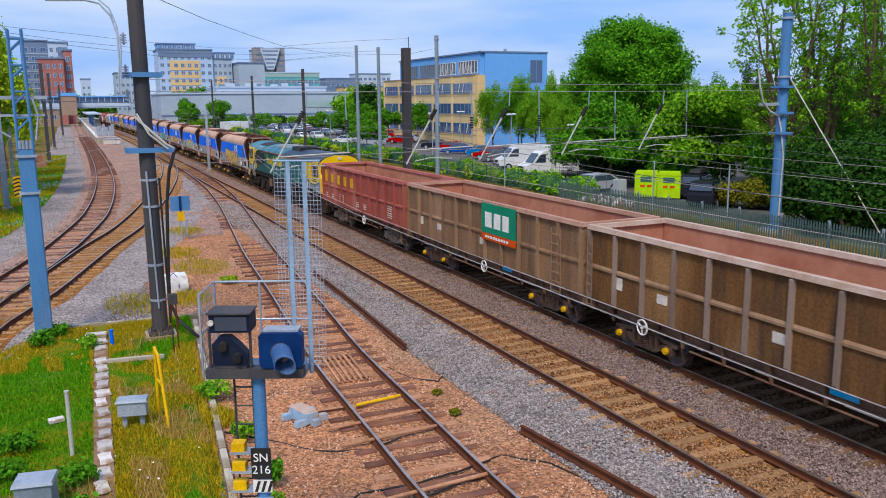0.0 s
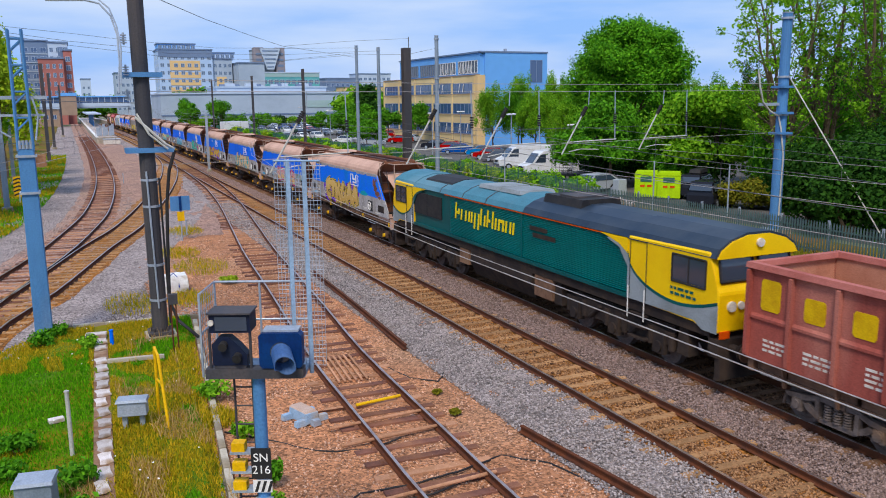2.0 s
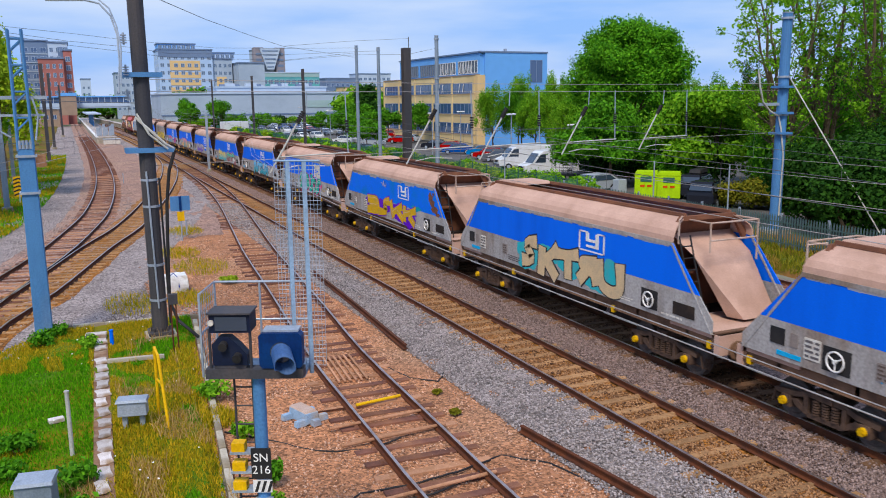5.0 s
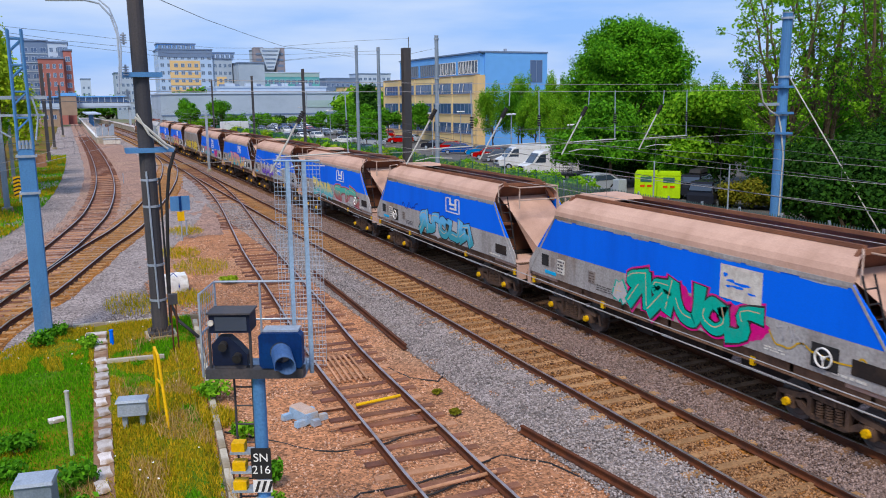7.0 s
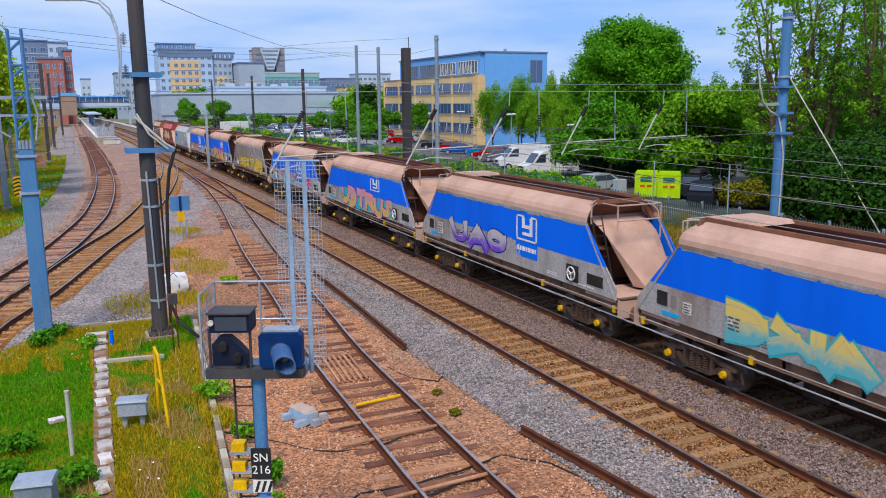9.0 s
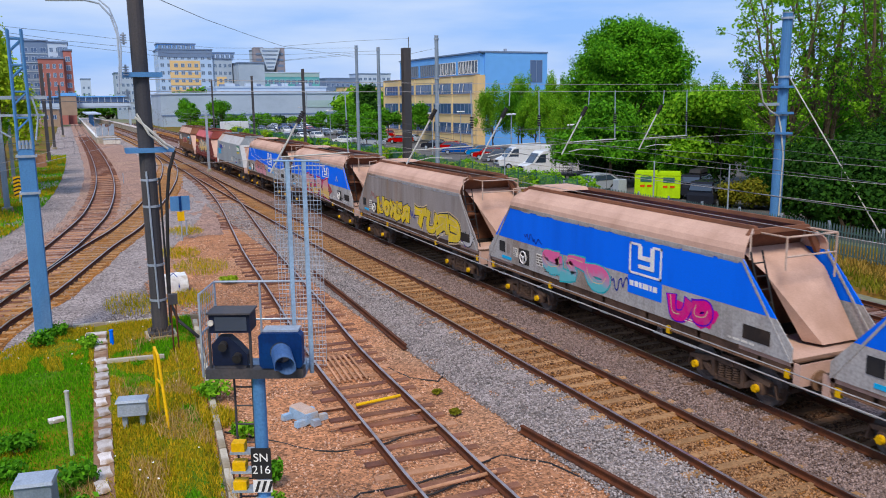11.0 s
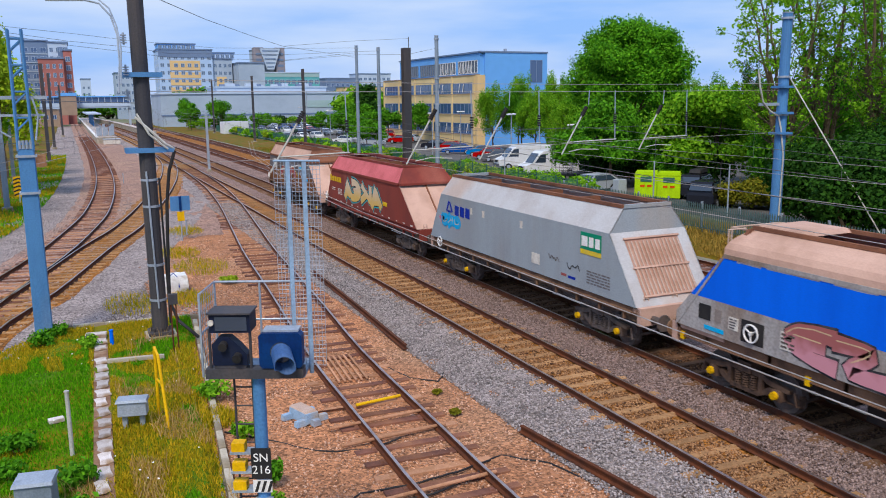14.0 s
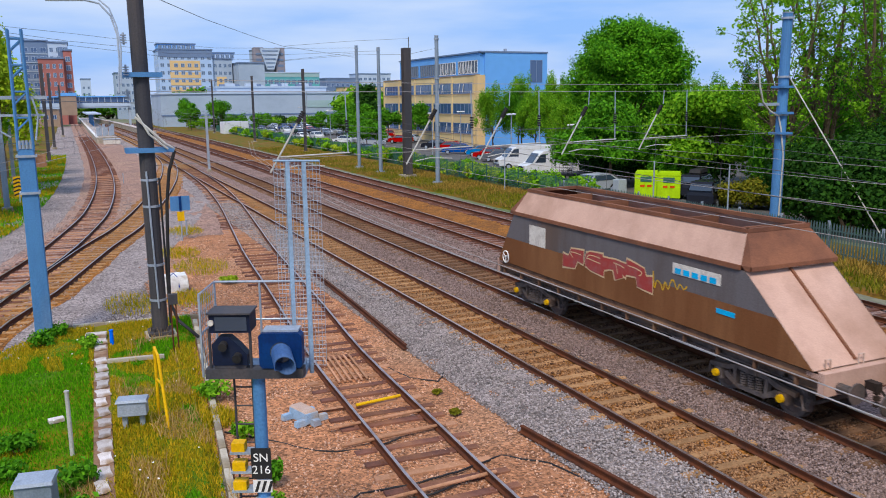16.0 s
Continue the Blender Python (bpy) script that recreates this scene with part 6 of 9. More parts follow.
# ---------------------------------------------------------------- masts and overhead line
def tube_mast(x, y, height, r, material, label, lean=0.0, name="overhead_mast"):
    """A tapered tubular mast on a concrete base, with clamps and cable brackets."""
    t = thing(name, label, "overhead mast", Matrix.Translation((x, y, -0.2)))
    part("post", rod(bmesh.new(), (0, 0, 0.25), (lean, 0, height), r, 16, r * 0.82), M[material], t)
    bm = bmesh.new()
    box(bm, -r * 2.2, r * 2.2, -r * 2.2, r * 2.2, -0.2, 0.22, 0.03, 0.03)
    part("base", bm, M["concrete"], t, "square concrete base")
    bm = bmesh.new()
    box(bm, -r * 1.7, r * 1.7, -r * 1.7, r * 1.7, 0.22, 0.27)
    for sx in (-1, 1):
        for sy in (-1, 1):
            rod(bm, (sx * r * 1.35, sy * r * 1.35, 0.26), (sx * r * 1.35, sy * r * 1.35, 0.36), 0.025, 6)
    part("base_plate", bm, M["grey_steel"], t)
    for z in (height * 0.55, height * 0.72, height - 0.25):
        bm = bmesh.new()
        rod(bm, (lean * z / height, 0, z - 0.05), (lean * z / height, 0, z + 0.05), r * 1.12, 16)
        part("clamp", bm, M["galv"], t)
    part("cap", rod(bmesh.new(), (lean, 0, height), (lean, 0, height + 0.05), r * 0.9, 16), M["galv"], t)
    return t


def h_mast(x, y, height, w, material, label, name="overhead_mast"):
    """A steel H-section mast on a concrete block."""
    t = thing(name, label, "overhead mast", Matrix.Translation((x, y, -0.2)))
    h = w / 2
    part("post", prism(bmesh.new(), [(-h, -h), (h, -h), (h, -h + 0.035), (0.02, -h + 0.035), (0.02, h - 0.035), (h, h - 0.035), (h, h), (-h, h), (-h, h - 0.035), (-0.02, h - 0.035), (-0.02, -h + 0.035), (-h, -h + 0.035)], "z", 0.1, height), M[material], t)
    part("base", box(bmesh.new(), -w, w, -w, w, -0.2, 0.25, 0.04, 0.04), M["concrete"], t, "concrete foundation block")
    return t


MAST = "blue-grey tubular overhead-line mast on a concrete base"
tube_mast(28.98, 64.8, 12.6, 0.20, "grey_steel", MAST)
tube_mast(28.4, 77.6, 12.4, 0.19, "grey_steel", MAST)
tube_mast(28.5, 84.6, 13.0, 0.19, "grey_steel", MAST)
for _x, _y, _h in ((30.9, 115.7, 11.8), (31.0, 151.5, 11.9), (31.5, 200, 12.3)):
    h_mast(_x, _y, _h, 0.36, "dark_steel", "dark steel overhead-line mast beyond the tracks")

# lattice-braced dark mast with cabinet rungs
_m = h_mast(29.4, 72.8, 12.1, 0.72, "dark_steel", "wide dark steel overhead-line mast with a thin spike")
part("spike", rod(bmesh.new(), (0.3, 0, 12.1), (0.3, 0, 13.1), 0.04, 6), M["dark_steel"], _m)

# blue mast beside the palisade fence
_m = tube_mast(34.3, 32.2, 11.5, 0.30, "blue_steel", "tall blue steel overhead-line mast with clamps and a guy wire")
for _z in (5.3, 6.35, 7.7):
    bm = bmesh.new()
    box(bm, -0.42, 0.42, -0.42, 0.42, _z, _z + 0.12)
    part("bracket", bm, M["blue_steel"], _m)
part("arm", box(bmesh.new(), -1.6, 0, -0.06, 0.06, 6.8, 6.95), M["galv"], _m, "short horizontal arm")
bm = bmesh.new()
tube(bm, [(-1.9, -0.1, 8.6), (-1.75, -0.1, 7.9), (-1.45, -0.1, 7.0), (-0.9, -0.1, 6.5), (-0.3, -0.1, 6.25), (-0.25, -0.25, 5.6), (-0.05, -0.33, 4.2), (-0.1, -0.33, 1.0)], 0.045)
tube(bm, [(-1.6, 0.1, 8.4), (-1.5, 0.1, 7.6), (-1.1, 0.1, 6.75), (-0.35, 0, 6.3)], 0.035)
part("cable", bm, M["pale_tube"], _m, "looped pale feeder cable")
part("guy_wire", rod(bmesh.new(), (0.15, -0.2, 8.3), (2.1, -4.9, 0.3), 0.035, 6), M["pale_tube"], _m, "pale diagonal guy wire")

# dark mast in the grass plot
_m = thing("overhead_mast", "tall dark steel overhead-line mast with blue cross brackets and cables", "overhead mast", Matrix.Translation((2.1, 26.0, -0.15)))
part("post", rod(bmesh.new(), (0, 0, 0.2), (-0.05, 0, 13.5), 0.235, 16, 0.225), M["dark_steel"], _m)
part("base", box(bmesh.new(), -0.5, 0.5, -0.5, 0.5, -0.25, 0.14, 0.05, 0.05), M["concrete"], _m, "concrete base block")
bm = bmesh.new()
box(bm, -0.36, 0.36, -0.36, 0.36, 0.14, 0.24)
for _k in range(8):
    a = _k * math.pi / 4
    rod(bm, (0.29 * math.cos(a), 0.29 * math.sin(a), 0.24), (0.29 * math.cos(a), 0.29 * math.sin(a), 0.36), 0.03, 6)
part("base_plate", bm, M["dark_steel"], _m)
for _z, _a, _b in ((7.95, -0.55, 0.55), (5.75, -0.62, 0.75)):
    bm = bmesh.new()
    box(bm, _a, _b, -0.34, -0.22, _z, _z + 0.14)
    box(bm, _a, _b, 0.22, 0.34, _z, _z + 0.14)
    box(bm, -0.3, 0.3, -0.22, 0.22, _z + 0.02, _z + 0.12)
    part("cross_bracket", bm, M["blue_steel"], _m, "blue-painted cross bracket")
for _z in (1.2, 2.3, 4.1, 4.9):
    part("clamp", rod(bmesh.new(), (0, 0, _z), (0, 0, _z + 0.07), 0.255, 16), M["galv"], _m)
bm = bmesh.new()
tube(bm, [(0.75, -0.3, 5.8), (0.55, -0.3, 5.2), (0.42, -0.3, 4.2), (0.33, -0.3, 2.2), (0.3, -0.32, 1.2), (0.5, -0.5, 0.6), (1.0, -1.0, 0.15)], 0.05)
tube(bm, [(0.25, -0.3, 5.0), (0.28, -0.3, 0.5)], 0.03)
part("cable", bm, M["black"], _m, "black down-lead cables")
part("conduit", rod(bmesh.new(), (-0.02, -0.27, 1.0), (-0.1, -0.27, 5.2), 0.03, 6), M["galv"], _m)
bm = bmesh.new()
tube(bm, [(-2.39, 0.62, 10.12), (-1.37, 0.15, 10.11), (-1.01, -0.03, 10.01), (-0.74, -0.22, 9.66), (-0.61, -0.39, 9.12), (-0.61, -0.55, 8.36), (-0.71, -0.67, 7.49)], 0.03)
tube(bm, [(-1.0, -0.02, 10.11), (-0.76, -0.18, 9.87), (-0.61, -0.34, 9.39), (-0.54, -0.5, 8.76), (-0.62, -0.67, 7.73)], 0.026)
part("jumper", bm, M["galv"], _m, "looped jumper cables")
for _z in (7.3, 8.0, 8.9):
    bm = rod(bmesh.new(), (-0.45, -0.3, _z - 0.04), (-0.45, -0.3, _z + 0.30), 0.03, 8) or bm
    for _j in range(4):
        rod(bm, (-0.45, -0.3, _z + 0.07 * _j), (-0.45, -0.3, _z + 0.035 + 0.07 * _j), 0.085, 10)
    part("insulator", bm, M["galv"], _m, "ribbed insulator")
bm = bmesh.new()
tube(bm, [(-0.3, -0.3, 6.8), (0.1, -0.35, 6.4), (0.5, -0.35, 6.0), (0.75, -0.3, 5.85)], 0.04)
tube(bm, [(-0.25, -0.3, 6.9), (0.05, -0.4, 6.3), (0.55, -0.4, 5.85)], 0.03)
part("feeder", bm, M["pale_tube"], _m, "pale slack feeder cables")

# pale blue mast beside the crossover
_m = thing("overhead_mast", "bright blue boxed steel mast beside the crossover track", "overhead mast", Matrix.Translation((-1.2, 27.4, -0.2)))
part("post", box(bmesh.new(), -0.25, 0.25, -0.25, 0.25, 0.1, 5.95, 0.03, 0.03), M["blue_steel"], _m, "square blue mast casing", 0.02)
bm = bmesh.new()
for _x in (-0.2, 0.2):
    for _y in (-0.2, 0.2):
        rod(bm, (_x, _y, 5.9), (_x * 0.9, _y, 9.4), 0.045, 6)
for _k in range(9):
    z = 6.1 + 0.38 * _k
    for _y in (-0.2, 0.2):
        rod(bm, (-0.2, _y, z), (0.2, _y, z + (0.38 if _k % 2 else -0.0)), 0.028, 5)
    rod(bm, (-0.2, -0.2, z), (-0.2, 0.2, z), 0.028, 5)
    rod(bm, (0.2, -0.2, z), (0.2, 0.2, z), 0.028, 5)
part("lattice", bm, M["blue_steel"], _m, "slender lattice upper mast")
part("base", box(bmesh.new(), -0.4, 0.4, -0.4, 0.4, -0.2, 0.12, 0.03, 0.03), M["concrete"], _m)
for _z in (4.6, 5.7):
    part("strap", box(bmesh.new(), -0.28, 0.28, -0.28, 0.28, _z, _z + 0.07), M["galv"], _m)
bm = bmesh.new()
for _k in range(4):
    rod(bm, (-0.15 + 0.1 * _k, -0.2, 5.95), (-0.15 + 0.1 * _k, -0.2, 6.2), 0.045, 8)
box(bm, -0.9, 0.7, -0.06, 0.06, 7.4, 7.5)
box(bm, -0.7, 0.6, -0.05, 0.05, 6.9, 6.97)
tube(bm, [(-0.9, 0, 7.45), (-1.0, -0.2, 7.1), (-0.8, -0.2, 6.6), (-0.35, -0.2, 6.3)], 0.03)
tube(bm, [(0.3, -0.2, 7.45), (0.42, -0.2, 6.9), (0.3, -0.2, 6.2)], 0.03)
part("cable_head", bm, M["galv"], _m, "insulators, arms and looped cables")

for _x, _y, _h, _mt, _w in ((-4.3, 63.6, 8.0, "grey_steel", 0.36), (-2.5, 114.5, 12.2, "dark_steel", 0.42), (-2.3, 150, 12.2, "dark_steel", 0.42), (-1.2, 206, 11.5, "dark_steel", 0.4), (-4.9, 84, 8.5, "galv", 0.3)):
    h_mast(_x, _y, _h, _w, _mt, "steel overhead-line mast beside the curving track")
_m = h_mast(13.4, 90.0, 6.2, 0.24, "galv", "slim grey mast between the running lines")
part("crossarm", box(bmesh.new(), -0.7, 0.7, -0.05, 0.05, 5.6, 5.75), M["galv"], _m)


def head_span_point(x):
    return 26.0 + (x - 2.1) * 6.2 / 32.2


def wire_line(name, pts, r, material, label, parent=None):
    bm = tube(bmesh.new(), pts, r, 5)
    return solid(name, bm, M[material], label, "overhead wire") if parent is None else part(name, bm, M[material], parent)


_hs = thing("head_span", "cross-span wires carried between the tall masts", "overhead wire")
for _z, _sag in ((7.75, 0.1), (7.4, 0.05), (5.2, 0.0)):
    pts = []
    for k in range(17):
        x = 2.1 + 32.2 * k / 16
        pts.append((x, head_span_point(x), _z - _sag * math.sin(math.pi * k / 16)))
    wire_line("span_wire", pts, 0.010, "copper_wire", "", _hs)
for _x, _tilt in ((6.5, 1.0), (11.75, 1.1), (15.1, 1.0), (19.4, 1.0), (24.1, 1.0)):
    y = head_span_point(_x)
    t = thing("registration_arm", "pale tubular registration arm with a black insulator above the track", "registration arm", Matrix.Translation((_x, y, 0)), "registration arms over the tracks")
    part("arm", rod(bmesh.new(), (-0.55, 0, 4.75), (0.42, 0, 6.35), 0.032, 8), M["pale_tube"], t)
    bm = bmesh.new()
    for k in range(6):
        a = Vector((0.42, 0, 6.35)) + Vector((0.52, 0, 0.85)).normalized() * 0.075 * k
        rod(bm, a, a + Vector((0.52, 0, 0.85)).normalized() * 0.05, 0.085, 10)
    part("insulator", bm, M["black"], t, "black ribbed insulator")
    part("steady_tube", rod(bmesh.new(), (-0.2, 0, 5.25), (2.2, 0, 5.32), 0.026, 8), M["pale_tube"], t)
    part("dropper_tube", rod(bmesh.new(), (2.15, 0, 5.3), (2.1, 0, 7.4), 0.02, 6), M["galv"], t)
    part("dropper_tube", rod(bmesh.new(), (0.75, 0, 6.8), (0.78, 0, 7.4), 0.02, 6), M["galv"], t)
    if _x == 6.5:
        for dx in (-0.07, 0.12):
            part("wire_clip", rod(bmesh.new(), (0.45 + dx, 0, 4.19), (0.40, 0, 4.95), 0.012, 6), M["galv"], t)
    bm = bmesh.new()
    for k in range(5):
        rod(bm, (2.13, 0, 6.0 + 0.09 * k), (2.13, 0, 6.055 + 0.09 * k), 0.075, 10)
    part("insulator", bm, M["black"], t)
    bm = tube(bmesh.new(), [(-0.2, 0, 4.85), (0.4, 0, 4.95), (1.3, 0, 4.9)], 0.018)
    part("drop_bracket", bm, M["pale_tube"], t)


def catenary(line, y0, y1, z, r=0.008, group="", contact="copper_wire", span=50.0, first=28.0):
    """Contact wire, the carrying wire in sagging spans, and droppers."""
    t = thing("overhead_line", "contact and carrying wires strung above a track", "overhead wire", group="overhead lines")
    ys = steps(y0, y1, 6.0)
    wire_line("contact_wire", [(line(y), y, z) for y in ys], r, contact, "", t)
    def top(y):
        f = ((y - first) / span) % 1.0
        return z + 0.45 + 0.75 * (2 * f - 1) ** 2
    ys = steps(y0, y1, 3.0)
    wire_line("carrying_wire", [(line(y), y, top(y)) for y in ys], r, "wire", "", t)
    bm = bmesh.new()
    for y in steps(y0 + 2, y1 - 2, 8.0):
        rod(bm, (line(y), y, z), (line(y), y, top(y)), 0.006, 4)
    o = part("dropper", bm, M["wire"], t)
    tagged(o, kind="stuff")


wire_line("overhead_wire", [(6.42 + (0 if y < 14 else 0.0045 * (y - 14) ** 1.85), y, 4.2) for y in (2.5, 8, 14, 20, 30, 45, 62)], 0.009, "copper_wire", "", _hs)
wire_line("overhead_wire", [(6.62 + (0 if y < 14 else 0.0045 * (y - 14) ** 1.85), y, 4.23) for y in (2.5, 8, 14, 20, 30, 45, 62)], 0.0075, "copper_wire", "", _hs)
for _x in (X_B, X_C, X_D, X_E):
    catenary(main_line(_x), -10, 250, 4.75)
catenary(LINE_F, 22, 250, 4.75)
catenary(LINE_G, 24, 120, 4.75)
for _n, _pts in enumerate((
        [(2.1, 26.0, 12.6), (3.12, 29.4, 10.42), (6.61, 42.46, 11.06), (10.98, 53.91, 11.28), (15.37, 63.07, 11.22), (28.5, 84.6, 11.6)],
        [(-5.17, 59.16, 12.04), (0.93, 67.58, 12.14), (5.15, 72.35, 12.06), (12.72, 77.81, 11.93), (19.81, 81.35, 12.21), (28.5, 84.6, 12.6)],
        [(-4.67, 53.2, 11.29), (0.46, 62.02, 11.23), (4.79, 67.88, 11.25), (7.98, 70.85, 10.99), (18.77, 77.19, 11.38), (28.4, 77.6, 11.9)],
        [(-4.37, 49.64, 10.89), (0.42, 58.6, 10.75), (4.61, 65.63, 10.74), (7.95, 70.8, 10.68), (19.22, 79.14, 10.96), (28.5, 84.6, 12.1)],
        [(19.83, 81.39, 12.43), (25.29, 76.73, 12.71), (29.7, 72.8, 12.77)],
        [(22.67, 93.33, 11.6), (28.36, 84.3, 11.88), (29.6, 72.8, 11.32), (28.98, 64.8, 11.4)],
        [(-3.77, 39.73, 7.38), (-1.14, 36.27, 7.2), (0.27, 34.5, 7.14), (2.1, 26.0, 7.05)])):
    wire_line("feeder_wire", _pts, 0.013, "wire", "thin dark wire strung between the masts")

# ---------------------------------------------------------------- the signal
def mesh_panel(bm, p, u, v, nu, nv, r):
    """A grid of wires on the rectangle at p with sides u and v."""
    p, u, v = Vector(p), Vector(u), Vector(v)
    for i in range(nu + 1):
        rod(bm, p + u * i / nu, p + u * i / nu + v, r, 4)
    for j in range(nv + 1):
        rod(bm, p + v * j / nv, p + v * j / nv + u, r, 4)


def signal_post():
    s = thing("railway_signal", "railway signal on a grey-blue post with caged platform and screen", "railway signal", Matrix.Translation((2.06, 10.62, 0)))
    part("post", rod(bmesh.new(), (0, 0, -0.3), (0, 0, 3.42), 0.088, 18), M["blue_steel"], s, "grey-blue round post")
    bm = bmesh.new()
    X, Y = Vector((0.91, -0.415, 0)), Vector((0.415, 0.91, 0))
    def at(a, b, z):
        q = X * a + Y * b
        return (q.x, q.y, z)
    def slab(bm, a0, a1, b0, b1, z0, z1):
        v = [bm.verts.new(at(a, b, z)) for z in (z0, z1) for a, b in ((a0, b0), (a1, b0), (a1, b1), (a0, b1))]
        for f in ((3, 2, 1, 0), (4, 5, 6, 7), (0, 1, 5, 4), (1, 2, 6, 5), (2, 3, 7, 6), (3, 0, 4, 7)):
            bm.faces.new([v[i] for i in f])
    slab(bm, -0.66, 0.64, -0.18, 0.02, 3.43, 3.56)
    part("crossbar", bm, M["dark_steel"], s, "dark steel cross beam")
    bm = bmesh.new()
    slab(bm, -0.70, 0.62, 0.03, 0.75, 3.37, 3.42)
    part("platform", bm, M["grey_steel"], s, "grey platform plate")
    # blue-backed signal head with its hood
    bm = bmesh.new()
    out = [(0.07, 3.62), (0.11, 3.58), (0.60, 3.58), (0.64, 3.62), (0.64, 4.02), (0.59, 4.06), (0.12, 4.06), (0.07, 4.02)]
    fr = [bm.verts.new(at(a, -0.20, z)) for a, z in out]
    bk = [bm.verts.new(at(a, -0.02, z)) for a, z in out]
    bm.faces.new(fr)
    bm.faces.new(bk)
    for i in range(8):
        bm.faces.new((fr[i], fr[(i + 1) % 8], bk[(i + 1) % 8], bk[i]))
    head = part("signal_head", bm, M["navy"], s, "navy-blue backboard with one hooded lens")
    part("top_plate", slab(bm2 := bmesh.new(), 0.12, 0.59, -0.15, 0.08, 4.063, 4.09) or bm2, M["galv"], head)
    bm = bmesh.new()
    n = 18
    rings = []
    for b, tilt, rr, sway in ((-0.19, 0.0, 0.14, 0.0), (-0.46, -0.12, 0.145, 0.10)):
        rings.append([bm.verts.new(at(0.36 + sway + rr * math.cos(2 * math.pi * k / n), b + (0.12 if math.sin(2 * math.pi * k / n) < -0.4 and b < -0.4 else 0), 3.80 + tilt + rr * math.sin(2 * math.pi * k / n))) for k in range(n)])
    for k in range(n):
        bm.faces.new((rings[0][k], rings[0][(k + 1) % n], rings[1][(k + 1) % n], rings[1][k]))
    h = part("hood", bm, M["visor_blue"], head, "dark blue tubular lens hood")
    md = h.modifiers.new("thick", "SOLIDIFY")
    md.thickness = 0.012
    part("lens", rod(bmesh.new(), at(0.36, -0.203, 3.80), at(0.36, -0.215, 3.80), 0.14, 18), M["dark_glass"], head, "dark round lens")
    # route indicator above and its lower head
    bm = bmesh.new()
    slab(bm, -0.58, -0.04, -0.16, 0.20, 4.06, 4.31)
    box_ = part("indicator_box", bm, M["head_navy"], s, "black route-indicator box with a brown top")
    bm = bmesh.new()
    slab(bm, -0.60, -0.02, -0.20, 0.22, 4.313, 4.335)
    part("lid", bm, M["dark_steel"], box_, "weathered dark lid")
    bm = bmesh.new()
    slab(bm, -0.50, -0.08, -0.172, -0.165, 4.09, 4.28)
    part("screen", bm, M["dark_glass"], box_)
    bm = bmesh.new()
    rod(bm, at(-0.55, -0.19, 4.20), at(-0.55, -0.162, 4.20), 0.04, 10)
    part("badge", bm, M["label_white"], box_)
    bm = bmesh.new()
    out = [(-0.56, 3.61), (-0.10, 3.61), (-0.10, 3.76), (-0.20, 3.88), (-0.33, 4.0), (-0.47, 4.0), (-0.56, 3.9)]
    fr = [bm.verts.new(at(a, -0.15, z)) for a, z in out]
    bk = [bm.verts.new(at(a, 0.02, z)) for a, z in out]
    bm.faces.new(fr)
    bm.faces.new(bk)
    for i in range(7):
        bm.faces.new((fr[i], fr[(i + 1) % 7], bk[(i + 1) % 7], bk[i]))
    sub = part("shunt_head", bm, M["head_navy"], s, "black shunting-signal head with small hoods")
    for a, z in ((-0.40, 3.9), (-0.22, 3.74)):
        bm = bmesh.new()
        rod(bm, at(a, -0.14, z), at(a, -0.24, z - 0.02), 0.055, 14, 0.06)
        part("hood", bm, M["black"], sub)
    for a in (-0.60, -0.06):
        part("bracket", rod(bmesh.new(), at(a, -0.1, 3.55), at(a, -0.1, 4.1), 0.02, 6), M["dark_steel"], s)
    bm = bmesh.new()
    slab(bm, -0.54, -0.12, -0.14, 0.1, 3.562, 3.61)
    part("bracket", bm, M["dark_steel"], s)
    # cage rails
    bm = bmesh.new()
    tube(bm, [at(-0.74, 0.0, 3.4), at(-0.74, 0.0, 4.55), at(-0.74, 0.75, 4.55), at(0.62, 0.75, 4.55)], 0.016)
    for q in ((-0.74, 0.75), (-0.1, 0.75), (0.62, 0.75)):
        rod(bm, at(*q, 3.4), at(*q, 4.55), 0.016, 6)
    tube(bm, [at(-0.74, 0.0, 4.0), at(-0.74, 0.75, 4.0), at(0.62, 0.75, 4.0)], 0.016)
    part("hand_rail", bm, M["galv"], s, "galvanised cage rail")
    bm = bmesh.new()
    mesh_panel(bm, at(-0.74, 0.0, 3.42), Vector(at(0, 0.75, 0)), Vector((0, 0, 1.1)), 7, 10, 0.004)
    part("cage_mesh", bm, M["galv"], s, "fine wire mesh of the cage")
    bm = bmesh.new()
    mesh_panel(bm, at(0.23, 0.50, 3.42), Vector(at(0.64, -0.1, 0)), Vector((0, 0, 2.85)), 13, 48, 0.0036)
    part("screen_mesh", bm, M["galv"], s, "tall galvanised wire-mesh screen")
    bm = bmesh.new()
    for a in (0.43, 0.65):
        v = at(a, 0.44, 0)
        box(bm, v[0] - 0.026, v[0] + 0.026, v[1] - 0.026, v[1] + 0.026, 3.3, 6.26)
    rod(bm, at(0.23, 0.5, 6.27), at(0.87, 0.4, 6.27), 0.016, 6)
    part("screen_post", bm, M["blue_pale"], s, "pale steel screen posts")
    # number plate, ladder and lamps
    bm = bmesh.new()
    slab(bm, -0.13, 0.14, -0.13, -0.11, 1.98, 2.42)
    pl = part("number_plate", bm, M["black"], s, "black plate with white signal number")
